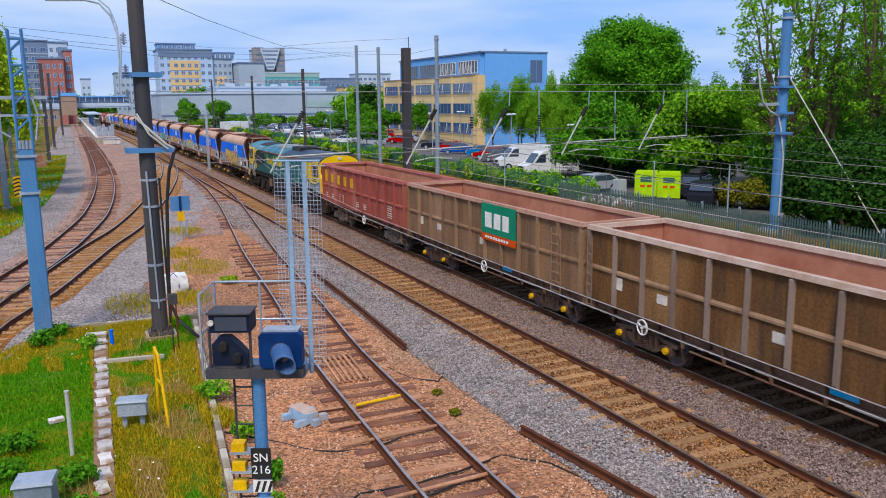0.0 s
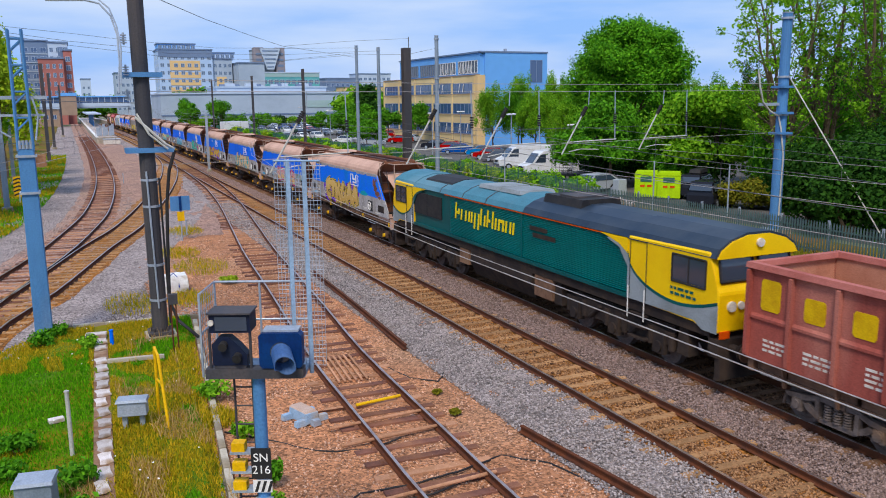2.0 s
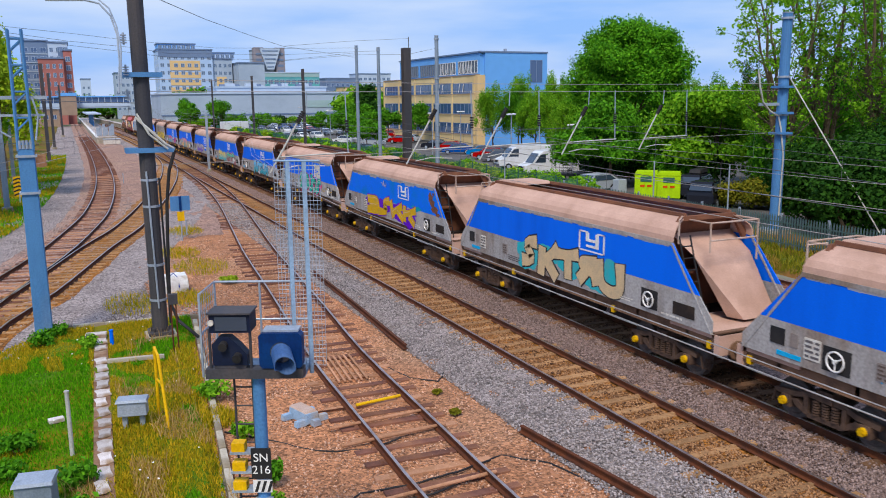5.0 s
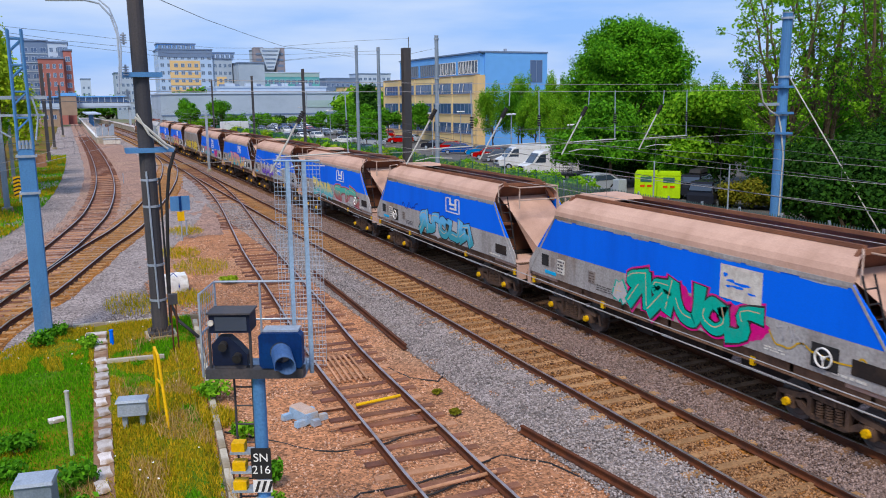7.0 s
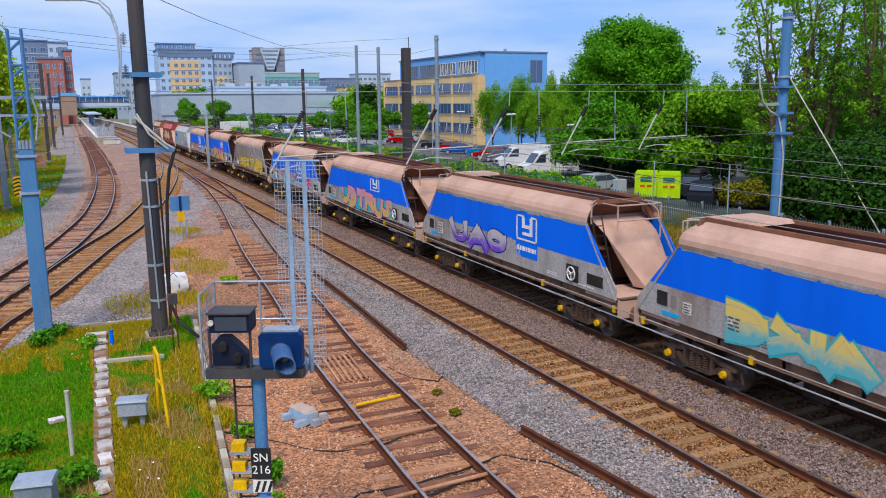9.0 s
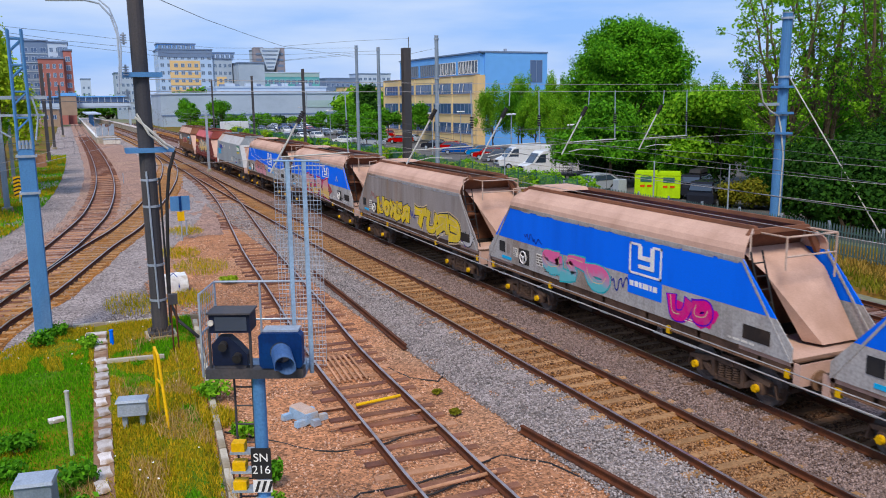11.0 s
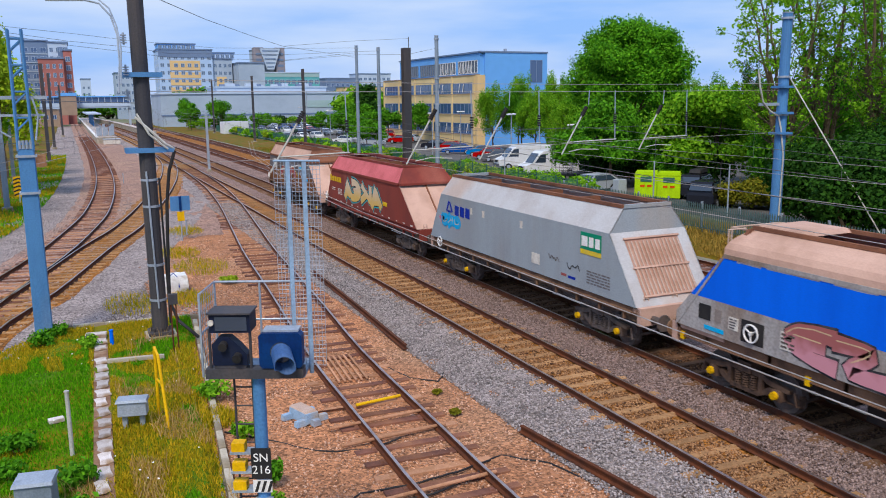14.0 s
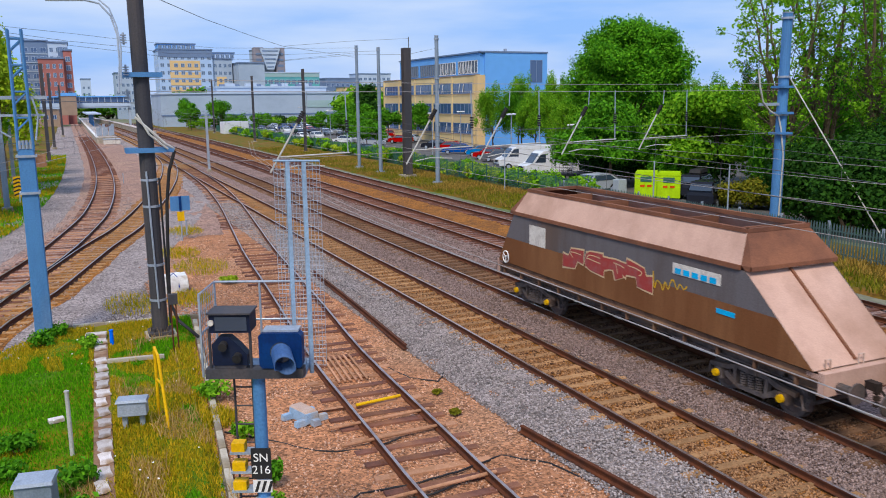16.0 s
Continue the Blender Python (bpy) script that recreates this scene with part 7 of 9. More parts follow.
    for txt, z in (("SN", 2.235), ("216", 2.06)):
        cu = bpy.data.curves.new("lettering", "FONT")
        cu.body, cu.size, cu.align_x, cu.extrude = txt, 0.17, "CENTER", 0.002
        ob = new("lettering", cu)
        ob.parent = pl
        ob.matrix_basis = Matrix.Translation(at(0.005, -0.136, z)) @ Matrix((( 0.91, 0, -0.415, 0), (-0.415, 0, -0.91, 0), (0, 1, 0, 0), (0, 0, 0, 1)))
        cu.materials.append(M["white"])
    bm = bmesh.new()
    slab(bm, -0.12, 0.14, -0.128, -0.112, 1.78, 1.96)
    st = part("striped_plate", bm, M["white"], s, "black and white striped plate")
    bm = bmesh.new()
    for k in range(3):
        a = -0.10 + 0.085 * k
        quad(bm, at(a, -0.131, 1.79), at(a + 0.04, -0.131, 1.79), at(a + 0.09, -0.131, 1.95), at(a + 0.05, -0.131, 1.95))
    part("stripe", bm, M["black"], st)
    part("base_box", slab(bm2 := bmesh.new(), -0.1, 0.14, -0.25, -0.05, 1.4, 1.68) or bm2, M["galv"], s)
    bm = bmesh.new()
    for a in (-0.38, -0.13):
        rod(bm, at(a, 0.18, -0.3), at(a, 0.18, 3.4), 0.016, 6)
    for k in range(13):
        rod(bm, at(-0.38, 0.18, -0.05 + 0.27 * k), at(-0.13, 0.18, -0.05 + 0.27 * k), 0.012, 6)
    part("ladder", bm, M["dark_steel"], s, "dark slim access ladder")
    for z in (2.36, 2.08, 1.80):
        bm = bmesh.new()
        slab(bm, -0.40, -0.22, -0.1, 0.06, z, z + 0.12)
        la = part("yellow_box", bm, M["yellow"], s, "small yellow box with a grey cover")
        bm = bmesh.new()
        slab(bm, -0.42, -0.12, -0.12, 0.08, z - 0.03, z - 0.002)
        part("shelf", bm, M["galv"], la)


signal_post()

# ---------------------------------------------------------------- grass plot and yard things
def plot_edge(y, side):
    """The plot's borders."""
    if side < 0:
        return -9.0 if y < 17 else -9.0 + (y - 17) * 0.72
    return 2.05 + (y - 14) * 0.085


def grass_plot():
    verts, faces = [], []
    ys = steps(2.0, 28.2, 0.35)
    n = 40
    for y in ys:
        a, b = plot_edge(y, -1), plot_edge(y, 1)
        for i in range(n + 1):
            x = a + (b - a) * i / n
            verts.append((x, y, -0.10 + 0.07 * noise.noise((x * 0.8, y * 0.8, 5)) + 0.03 * noise.noise((x * 3, y * 3, 5)) - (0.2 if i in (0, n) else 0)))
    for j in range(len(ys) - 1):
        for i in range(n):
            faces.append((j * (n + 1) + i, j * (n + 1) + i + 1, (j + 1) * (n + 1) + i + 1, (j + 1) * (n + 1) + i))
    ob = new("grass_plot", from_arrays("grass_plot", verts, faces, M["grass"]))
    tagged(ob, "green and yellowing grass plot among the tracks", "grass", kind="structure")


grass_plot()


def blades(name, region, count, material, label, hmin, hmax, seed, width=0.012, z=-0.1, patch=None):
    """Grass blades as bent slivers."""
    rng = np.random.default_rng(seed)
    verts, faces = [], []
    made = 0
    while made < count:
        x, y = region(rng)
        if x is None or (patch and not patch(x, y)):
            count -= 1
            continue
        made += 1
        a, h = rng.uniform(0, 6.283), rng.uniform(hmin, hmax)
        lx, ly = rng.normal(0, 0.35) * h, rng.normal(0, 0.35) * h
        cx, sx = math.cos(a) * width, math.sin(a) * width
        b = len(verts)
        verts += [(x - cx, y - sx, z), (x + cx, y + sx, z), (x + cx * 0.7 + lx * 0.4, y + sx * 0.7 + ly * 0.4, z + h * 0.6), (x - cx * 0.7 + lx * 0.4, y - sx * 0.7 + ly * 0.4, z + h * 0.6), (x + lx, y + ly, z + h)]
        faces += [(b, b + 1, b + 2, b + 3), (b + 3, b + 2, b + 4)]
    ob = new(name, from_arrays(name, verts, faces, M[material]))
    return tagged(ob, label, "grass", kind="stuff")


def plot_region(rng):
    y = 11.5 + 16.6 * rng.random() ** 1.15
    a, b = max(plot_edge(y, -1), -5.0), plot_edge(y, 1)
    x = a + (b - a) * rng.random()
    return (None, None) if abs(x - 0.1 - 0.029 * (y - 17.2)) < 0.2 else (x, y)


def lush(x, y):
    left = 0.42 if 15.5 < y < 23.5 else 0.05
    return noise.noise((x * 0.45, y * 0.3, 2)) + 0.5 * noise.noise((x * 1.7, y * 1.3, 6)) + (left if x < 0 else -0.28) > 0.0


blades("grass", plot_region, 100000, "grass_blade", "short fresh green grass", 0.03, 0.12, 3, patch=lush)
blades("dry_grass", plot_region, 90000, "dry_blade", "yellowing dry grass", 0.03, 0.13, 4, patch=lambda x, y: not lush(x, y))


def verge_region(rng):
    y = 16 + 114 * rng.random() ** 1.3
    return 26.6 + 6.0 * rng.random(), y


blades("verge_grass", verge_region, 44000, "scrub_blade", "yellow-brown rough verge grass", 0.10, 0.36, 7, 0.03, -0.15, lambda x, y: noise.noise((x * 0.3, y * 0.2, 9)) > -0.1)
blades("verge_grass", verge_region, 26000, "leaf_hedge", "dull green rough verge weeds", 0.10, 0.34, 8, 0.03, -0.15, lambda x, y: noise.noise((x * 0.3, y * 0.2, 9)) < 0.1)


def left_region(rng):
    y = 34 + 95 * rng.random() ** 1.4
    x = LINE_F(y) - 3.9 - 6.0 * rng.random() ** 1.2
    return x, y


blades("verge_grass", left_region, 15000, "grass_blade", "rough green verge grass", 0.06, 0.25, 9, 0.03, -0.17)
blades("verge_grass", left_region, 34000, "dry_blade", "yellow flowering verge weeds", 0.06, 0.3, 10, 0.03, -0.17, lambda x, y: noise.noise((x * 0.3, y * 0.2, 4)) > 0.05)

def straw_region(rng):
    if rng.random() < 0.45:
        return -2.8 + 2.7 * rng.random(), 11.8 + 4.2 * rng.random() ** 1.3
    return 0.55 + 1.7 * rng.random(), 12.0 + 14 * rng.random() ** 1.4


blades("straw", straw_region, 26000, "straw", "pale dead straw lying in the grass", 0.04, 0.15, 14, 0.008, -0.08, lambda x, y: noise.noise((x * 0.9, y * 0.6, 7)) > 0.08)


blades("dead_stalks", straw_region, 2600, "straw", "long dead stalks leaning over the grass", 0.2, 0.5, 15, 0.007, -0.1, lambda x, y: noise.noise((x * 0.9, y * 0.6, 7)) > 0.0)


def flower_heads():
    rng = np.random.default_rng(21)
    verts, faces = [], []
    for k in range(70):
        x, y = plot_region(rng)
        if x is None:
            continue
        b, z, r = len(verts), 0.06 + 0.08 * rng.random(), 0.018 + 0.012 * rng.random()
        verts += [(x + r, y, z), (x, y + r, z + 0.01), (x - r, y, z), (x, y - r, z - 0.005)]
        faces += [(b, b + 1, b + 2, b + 3)]
    tagged(new("flowers", from_arrays("flowers", verts, faces, M["white"])), "small white daisies in the grass", "flowers", kind="stuff")


flower_heads()

# concrete cable trough through the grass
_tr = thing("cable_trough", "weathered concrete cable trough with broken lids in the grass", "cable trough", kind="structure")
part("channel", sweep(bmesh.new(), lambda y: 0.1 + 0.029 * (y - 17.2), steps(3, 26.3, 2), [(-0.19, -0.25), (0.19, -0.25), (0.19, -0.07), (-0.19, -0.07)]), M["trough"], _tr)
_slab = mesh_of("lid", prism(bmesh.new(), [(-0.19, -0.29), (0.05, -0.31), (0.20, -0.24), (0.17, 0.05), (0.20, 0.27), (-0.04, 0.31), (-0.20, 0.25), (-0.16, -0.04)], "z", 0, 0.06), M["pale_slab"])
_rn = random.Random(5)
for k in range(30):
    y = 6.0 + 0.69 * k
    if _rn.random() < (0.5 if y < 15.8 else 0.05):
        continue
    o = new("lid", _slab)
    o.parent = _tr
    o.matrix_basis = Matrix.Translation((0.1 + 0.029 * (y - 17.2) + _rn.uniform(-0.04, 0.04), y, -0.066 + _rn.uniform(-0.012, 0.02))) @ Euler((_rn.uniform(-0.02, 0.02), _rn.uniform(-0.04, 0.04), _rn.uniform(-0.10, 0.10))).to_matrix().to_4x4() @ Matrix.Diagonal((_rn.uniform(0.66, 0.95), _rn.uniform(0.8, 1.12), 0.25, 1))
_ed = thing("kerb_edging", "low concrete kerb edging round the grass plot", "kerb", kind="structure")
_kb = mesh_of("kerb_stone", box(bmesh.new(), -0.08, 0.08, -0.49, 0.49, -0.2, -0.02, 0.01, 0.01), M["concrete"])
for k in range(24):
    y = 4.0 + 1.0 * k
    o = new("kerb_stone", _kb)
    o.parent = _ed
    o.matrix_basis = Matrix.Translation((plot_edge(y, 1) + 0.12, y, -0.04 + _rn.uniform(-0.015, 0.015))) @ Matrix.Rotation(-0.085, 4, "Z")
for k in range(5):
    o = new("kerb_stone", _kb)
    o.parent = _ed
    o.matrix_basis = Matrix.Translation((-0.9 + 0.98 * k, 28.55 - 0.11 * k, -0.04)) @ Matrix.Rotation(radians(84), 4, "Z")
for k in range(5):
    o = new("kerb_stone", _kb)
    o.parent = _ed
    o.matrix_basis = Matrix.Translation((-1.5 - 0.32 * k, 27.6 - 0.94 * k, -0.06)) @ Matrix.Rotation(radians(-19), 4, "Z")


def cabinet(x, y, w, d, h, rot, material, label, legs=True):
    t = thing("cable_box", label, "cable box", Matrix.Translation((x, y, -0.1)) @ Matrix.Rotation(radians(rot), 4, "Z"))
    z = 0.28 if legs else 0.0
    part("body", box(bmesh.new(), -w / 2, w / 2, -d / 2, d / 2, z, h, 0.01, 0.01), M[material], t, bevel=0.01)
    part("lid", box(bmesh.new(), -w / 2 - 0.03, w / 2 + 0.03, -d / 2 - 0.03, d / 2 + 0.03, h, h + 0.06, 0.02, 0.02), M["galv"], t, "pale metal lid")
    if legs:
        for s in (-1, 1):
            part("leg", box(bmesh.new(), s * w * 0.3 - 0.05, s * w * 0.3 + 0.05, -0.05, 0.05, -0.1, z), M["galv"], t)
    return t


cabinet(0.80, 18.7, 0.62, 0.32, 0.60, -14, "galv", "grey metal cable box on short legs in the grass")
cabinet(-1.05, 15.2, 0.62, 0.5, 0.62, -10, "grey_steel", "pale blue metal cabinet with a tan lid in the grass", False)


def post_thing(name, x, y, h, r, material, label, lean=(0, 0)):
    t = thing(name, label, "post", Matrix.Translation((x, y, -0.15)))
    part("post", rod(bmesh.new(), (0, 0, 0), (lean[0], lean[1], h), r, 10, r * 0.9), M[material], t)
    part("cap", rod(bmesh.new(), (lean[0], lean[1], h), (lean[0] * 1.02, lean[1] * 1.02, h + 0.03), r * 1.15, 10), M[material], t)
    return t


post_thing("marker_post", -0.48, 17.5, 1.45, 0.045, "pale_tube", "weathered pale green marker post in the grass")
post_thing("marker_post", 0.66, 25.6, 0.5, 0.06, "hopper_blue_worn", "short blue marker post in the grass")
t = thing("yellow_frame", "yellow steel handrail frame standing in the grass", "handrail", Matrix.Translation((1.42, 18.5, -0.15)))
part("rail", tube(bmesh.new(), [(0.07, -0.4, 0), (-0.02, 0.1, 1.65), (-0.05, 0.55, 1.72), (-0.05, 0.6, 0.0)], 0.035, 8), M["yellow"], t)
part("strut", rod(bmesh.new(), (0.02, -0.1, 1.0), (-0.05, 0.58, 0.95), 0.03, 8), M["yellow"], t)
t = thing("earth_stand", "rusty steel test stand beside the mast", "stand", Matrix.Translation((2.35, 24.2, -0.15)))
for s in (-1, 1):
    part("leg", rod(bmesh.new(), (s * 0.07, 0, 0), (s * 0.07, 0, 1.5), 0.022, 6), M["rail_rust"], t)
part("head", box(bmesh.new(), -0.12, 0.12, -0.08, 0.08, 1.45, 1.75), M["dark_steel"], t)
solid("concrete_bar", box(bmesh.new(), -0.75, 0.75, -0.07, 0.07, 0, 0.1), M["concrete"], "old concrete bar lying in the grass", "concrete bar", Matrix.Translation((1.2, 23.6, -0.06)) @ Matrix.Rotation(radians(-8), 4, "Z"))
solid("concrete_slab", box(bmesh.new(), -0.3, 0.3, -0.22, 0.22, 0, 0.1), M["pale_slab"], "pale concrete slab in the grass", "concrete slab", Matrix.Translation((0.25, 26.6, -0.05)) @ Matrix.Rotation(radians(-5), 4, "Z"))
solid("concrete_slab", box(bmesh.new(), -0.16, 0.16, -0.1, 0.1, 0, 0.08), M["pale_slab"], "small pale concrete piece in the grass", "concrete slab", Matrix.Translation((-0.8, 19.6, -0.05)) @ Matrix.Rotation(radians(12), 4, "Z"))

# white bulk bag
bm = bmesh.new()
bmesh.ops.create_grid(bm, x_segments=2, y_segments=2, size=0.1)
bm.clear()
bmesh.ops.create_cube(bm, size=1.0)
bmesh.ops.subdivide_edges(bm, edges=list(bm.edges), cuts=5, use_grid_fill=True)
for v in bm.verts:
    p = v.co
    bulge = 1.0 + 0.18 * math.cos(p.z * 2.6)
    v.co = Vector((p.x * 0.95 * bulge, p.y * 0.85 * bulge, (p.z + 0.5) * 0.85)) + 0.05 * noise.noise_vector(p * 4)
t = thing("bulk_bag", "white woven bulk bag lying beside the track", "bulk bag", Matrix.Translation((3.3, 32.6, -0.22)) @ Matrix.Scale(0.82, 4))
part("bag", bm, M["white"], t)
part("strap", tube(bmesh.new(), [(-0.4, -0.4, 0.8), (-0.1, -0.45, 1.0), (0.1, -0.42, 0.75), (0.12, -0.52, 0.3)], 0.025), M["letter_blue"], t, "dark lifting strap")

# point machine
t = thing("point_machine", "pale grey point machine beside the siding rails", "point machine", Matrix.Translation((4.42, 17.65, -0.2)) @ Matrix.Rotation(radians(18), 4, "Z") @ Matrix.Scale(0.74, 4))
part("case", box(bmesh.new(), -0.24, 0.24, -0.5, 0.5, 0.0, 0.34, 0.02, 0.02), M["blue_pale"], t, bevel=0.012)
part("cover", box(bmesh.new(), -0.22, 0.22, -0.45, 0.48, 0.34, 0.40, 0.05, 0.05), M["rim_pale"], t, "pale tan-topped cover")
for a, b in ((-0.4, -0.42), (0.4, -0.42), (-0.4, 0.35), (0.4, 0.3)):
    part("lug", box(bmesh.new(), a - 0.17, a + 0.17, b - 0.1, b + 0.1, 0.0, 0.18, 0.02, 0.02), M["blue_pale"], t)
part("motor", box(bmesh.new(), -0.13, 0.13, -0.78, -0.55, 0.0, 0.18, 0.02, 0.02), M["galv"], t)
part("drive_rod", rod(bmesh.new(), (0.26, 0.1, 0.08), (1.35, -0.3, 0.08), 0.025, 6), M["rail_rust"], t)

# grating between the siding rails, stretcher bars and pipes
t = thing("track_grating", "brown steel grating between the siding rails", "grating", Matrix.Translation((6.35, 20.6, -0.15)) @ Matrix.Rotation(radians(-5), 4, "Z"))
for k in range(6):
    part("bar", box(bmesh.new(), -0.42 + 0.15 * k, -0.36 + 0.15 * k, -1.1, 1.1, 0.0, 0.04), M["sleeper_pale"], t)
for k in range(2):
    part("cross_bar", box(bmesh.new(), -0.45, 0.45, -0.9 + 1.8 * k, -0.84 + 1.8 * k, -0.04, -0.002), M["rail_rust"], t)
for _y, _c in ((17.7, "yellow"), (16.6, "sleeper_pale"), (15.6, "sleeper_pale"), (13.0, "sleeper_pale")):
    a = -0.55 if _c == "yellow" else -1.5
    solid("stretcher_bar", rod(bmesh.new(), (a, 0, 0), (0.95 if _c != "yellow" else 0.62, 0.1, 0.02), 0.04, 8), M[_c], "painted point rod across the siding track" if _c == "yellow" else "pale tan point rod across the siding track", "point rod", Matrix.Translation((LINE_A(_y), _y, -0.10)))
# loose rails beside the tracks
for pts, lab in (([(8.95, 33.0), (8.75, 27.0), (8.48, 21.4)], "long rusty spare rail lying on the ballast"), ([(8.52, 14.7), (8.75, 12.7), (9.1, 10.0), (9.6, 6.0)], "rusty spare rail lying beside the siding")):
    ln = spline(sorted(pts, key=lambda q: q[1]))
    ys = sorted(q[1] for q in pts)
    bm = sweep(bmesh.new(), ln, steps(ys[0], ys[-1], 1.0), [(p[0] * 1.15, p[1] + 0.02) for p in RAIL_FOOT])
    solid("spare_rail", bm, M["rail_rust"], lab, "rail")
# black cables on the ballast
for pts in ([(2.6, 17.6, -0.16), (3.4, 16.8, -0.2), (4.2, 15.8, -0.2), (5.2, 15.4, -0.2), (6.0, 15.5, -0.12)], [(3.0, 12.6, -0.2), (4.4, 13.6, -0.2), (5.6, 13.4, -0.14), (6.6, 13.6, -0.14), (7.6, 13.9, -0.2), (8.3, 13.2, -0.2), (8.6, 12.0, -0.2)],
            [(4.3, 13.0, -0.2), (5.6, 12.9, -0.14), (6.7, 13.2, -0.14), (7.0, 13.8, -0.18)], [(7.4, 20.5, -0.2), (7.7, 19.2, -0.2), (8.3, 18.6, -0.2), (8.8, 19.4, -0.2)], [(9.0, 32, -0.18), (9.6, 30, -0.18), (9.5, 28.2, -0.18), (10.0, 27.6, -0.18)]):
    q = []
    for k in range((len(pts) - 1) * 5 + 1):
        i, f = min(k // 5, len(pts) - 2), (k - 5 * min(k // 5, len(pts) - 2)) / 5
        p = Vector(pts[i]).lerp(Vector(pts[i + 1]), f)
        q.append(p + Vector((0.06 * noise.noise((k * 0.7, pts[0][0], 0)), 0.06 * noise.noise((k * 0.7, 4, pts[0][1])), 0)))
    solid("black_cable", tube(bmesh.new(), q, 0.022, 6), M["black"], "black signalling cable lying on the ballast", "cable")
# blue board on a short post with a yellow plate
t = thing("trackside_sign", "small pale blue board over a yellow plate on a post", "trackside sign", Matrix.Translation((5.05, 44.8, -0.22)))
part("post", rod(bmesh.new(), (0, 0, 0), (0, 0, 2.3), 0.035, 8), M["galv"], t)
part("board", box(bmesh.new(), -0.5, 0.5, -0.06, 0.0, 1.65, 2.42), M["blue_steel"], t, "pale blue back of a board", bevel=0.01)
part("board_rib", box(bmesh.new(), -0.06, 0.06, -0.1, -0.061, 1.65, 2.42), M["navy"], t)
part("plate", box(bmesh.new(), -0.18, 0.18, -0.06, -0.02, 1.1, 1.6), M["yellow"], t, "yellow plate")
for _x, _y, _h in ((5.5, 46.5, 0.8), (4.2, 80, 0.9)):
    post_thing("marker_post", _x, _y, _h, 0.04, "galv", "thin grey marker post on the ballast")
t = thing("hazard_board", "black and yellow striped hazard board on a post", "trackside sign", Matrix.Translation((-3.7, 68, -0.2)))
part("post", rod(bmesh.new(), (0, 0, 0), (0, 0, 0.6), 0.05, 8), M["galv"], t)
_b = part("board", box(bmesh.new(), -0.35, 0.35, -0.03, 0.03, 0.5, 2.0), M["yellow"], t)
for k in range(5):
    bm = bmesh.new()
    quad(bm, (-0.35, -0.034, 0.55 + 0.28 * k), (0, -0.034, 0.68 + 0.28 * k), (0, -0.034, 0.80 + 0.28 * k), (-0.35, -0.034, 0.67 + 0.28 * k))
    quad(bm, (0.35, -0.034, 0.55 + 0.28 * k), (0, -0.034, 0.68 + 0.28 * k), (0, -0.034, 0.80 + 0.28 * k), (0.35, -0.034, 0.67 + 0.28 * k))
    part("stripe", bm, M["black"], _b)
solid("orange_cabinet", box(bmesh.new(), -0.8, 0.8, -0.5, 0.5, 0, 1.5, 0.02, 0.02), M["sleeper_pale"], "rusty orange lineside cabinet", "cabinet", Matrix.Translation((-3.4, 105, -0.2)), bevel=0.03)


# ---------------------------------------------------------------- fences
def palisade():
    t = thing("palisade_fence", "grey-green steel palisade fence behind the grass verge", "fence")
    bm = bmesh.new()
    prism(bm, [(-0.035, 0.0), (0.035, 0.0), (0.035, 1.46), (0.0, 1.58), (-0.035, 1.46)], "x", -0.012, 0.012)
    me = mesh_of("pale", bm, M["fence_steel"])
    k = 0
    y = 4.0
    while y < 48.5:
        o = new("pale", me)
        o.parent = t
        o.matrix_basis = Matrix.Translation((31.0, y, -0.15))
        y += 0.155
        k += 1
    for z in (0.2, 1.2):
        part("rail", box(bmesh.new(), 31.015, 31.06, 4.0, 48.5, z - 0.15, z - 0.09), M["fence_steel"], t)
    for k in range(17):
        part("post", box(bmesh.new(), 31.06, 31.14, 4.0 + 2.75 * k, 4.1 + 2.75 * k, -0.2, 1.5), M["galv"], t)


palisade()


def mesh_fence():
    t = thing("mesh_fence", "dark green mesh fence along the car park", "fence")
    y = 48.6
    while y < 215:
        f = (y - 48.6) / 166
        x = 32.6 + 2.0 * min(1, f * 3)
        part("post", box(bmesh.new(), x - 0.04, x + 0.04, y, y + 0.08, -0.2, 1.5), M["mesh_green"], t)
        x2 = 32.6 + 2.0 * min(1, (y + 3 - 48.6) / 166 * 3)
        bm = bmesh.new()
        for j in range(12):
            rod(bm, (x, y, -0.1 + 0.13 * j), (x2, y + 3, -0.1 + 0.13 * j), 0.012, 4)
        for j in range(22):
            g = j / 22
            rod(bm, (x + (x2 - x) * g, y + 3 * g, -0.15), (x + (x2 - x) * g, y + 3 * g, 1.4), 0.014, 4)
        part("mesh_panel", bm, M["mesh_green"], t)
        y += 3.0


mesh_fence()


# ---------------------------------------------------------------- trees and bushes
def leaf_cloud(rng, blobs, count, size):
    """Leaves as small bent quads on and in a set of clumps (x, y, z, rx, ry, rz)."""
    w = np.array([b[3] * b[4] + b[4] * b[5] + b[3] * b[5] for b in blobs])
    pick = rng.choice(len(blobs), count, p=w / w.sum())
    B = np.array(blobs)[pick]
    d = rng.normal(size=(count, 3))
    d /= np.linalg.norm(d, axis=1)[:, None]
    rad = rng.random(count) ** 0.3
    rad *= 1 + 0.18 * rng.normal(size=count)
    c = B[:, :3] + d * rad[:, None] * B[:, 3:]
    n = d + rng.normal(size=(count, 3)) * 0.7 + np.array([0, 0, 0.4])
    n /= np.linalg.norm(n, axis=1)[:, None]
    u = np.cross(n, rng.normal(size=(count, 3)))
    u /= np.linalg.norm(u, axis=1)[:, None] + 1e-9
    v = np.cross(n, u)
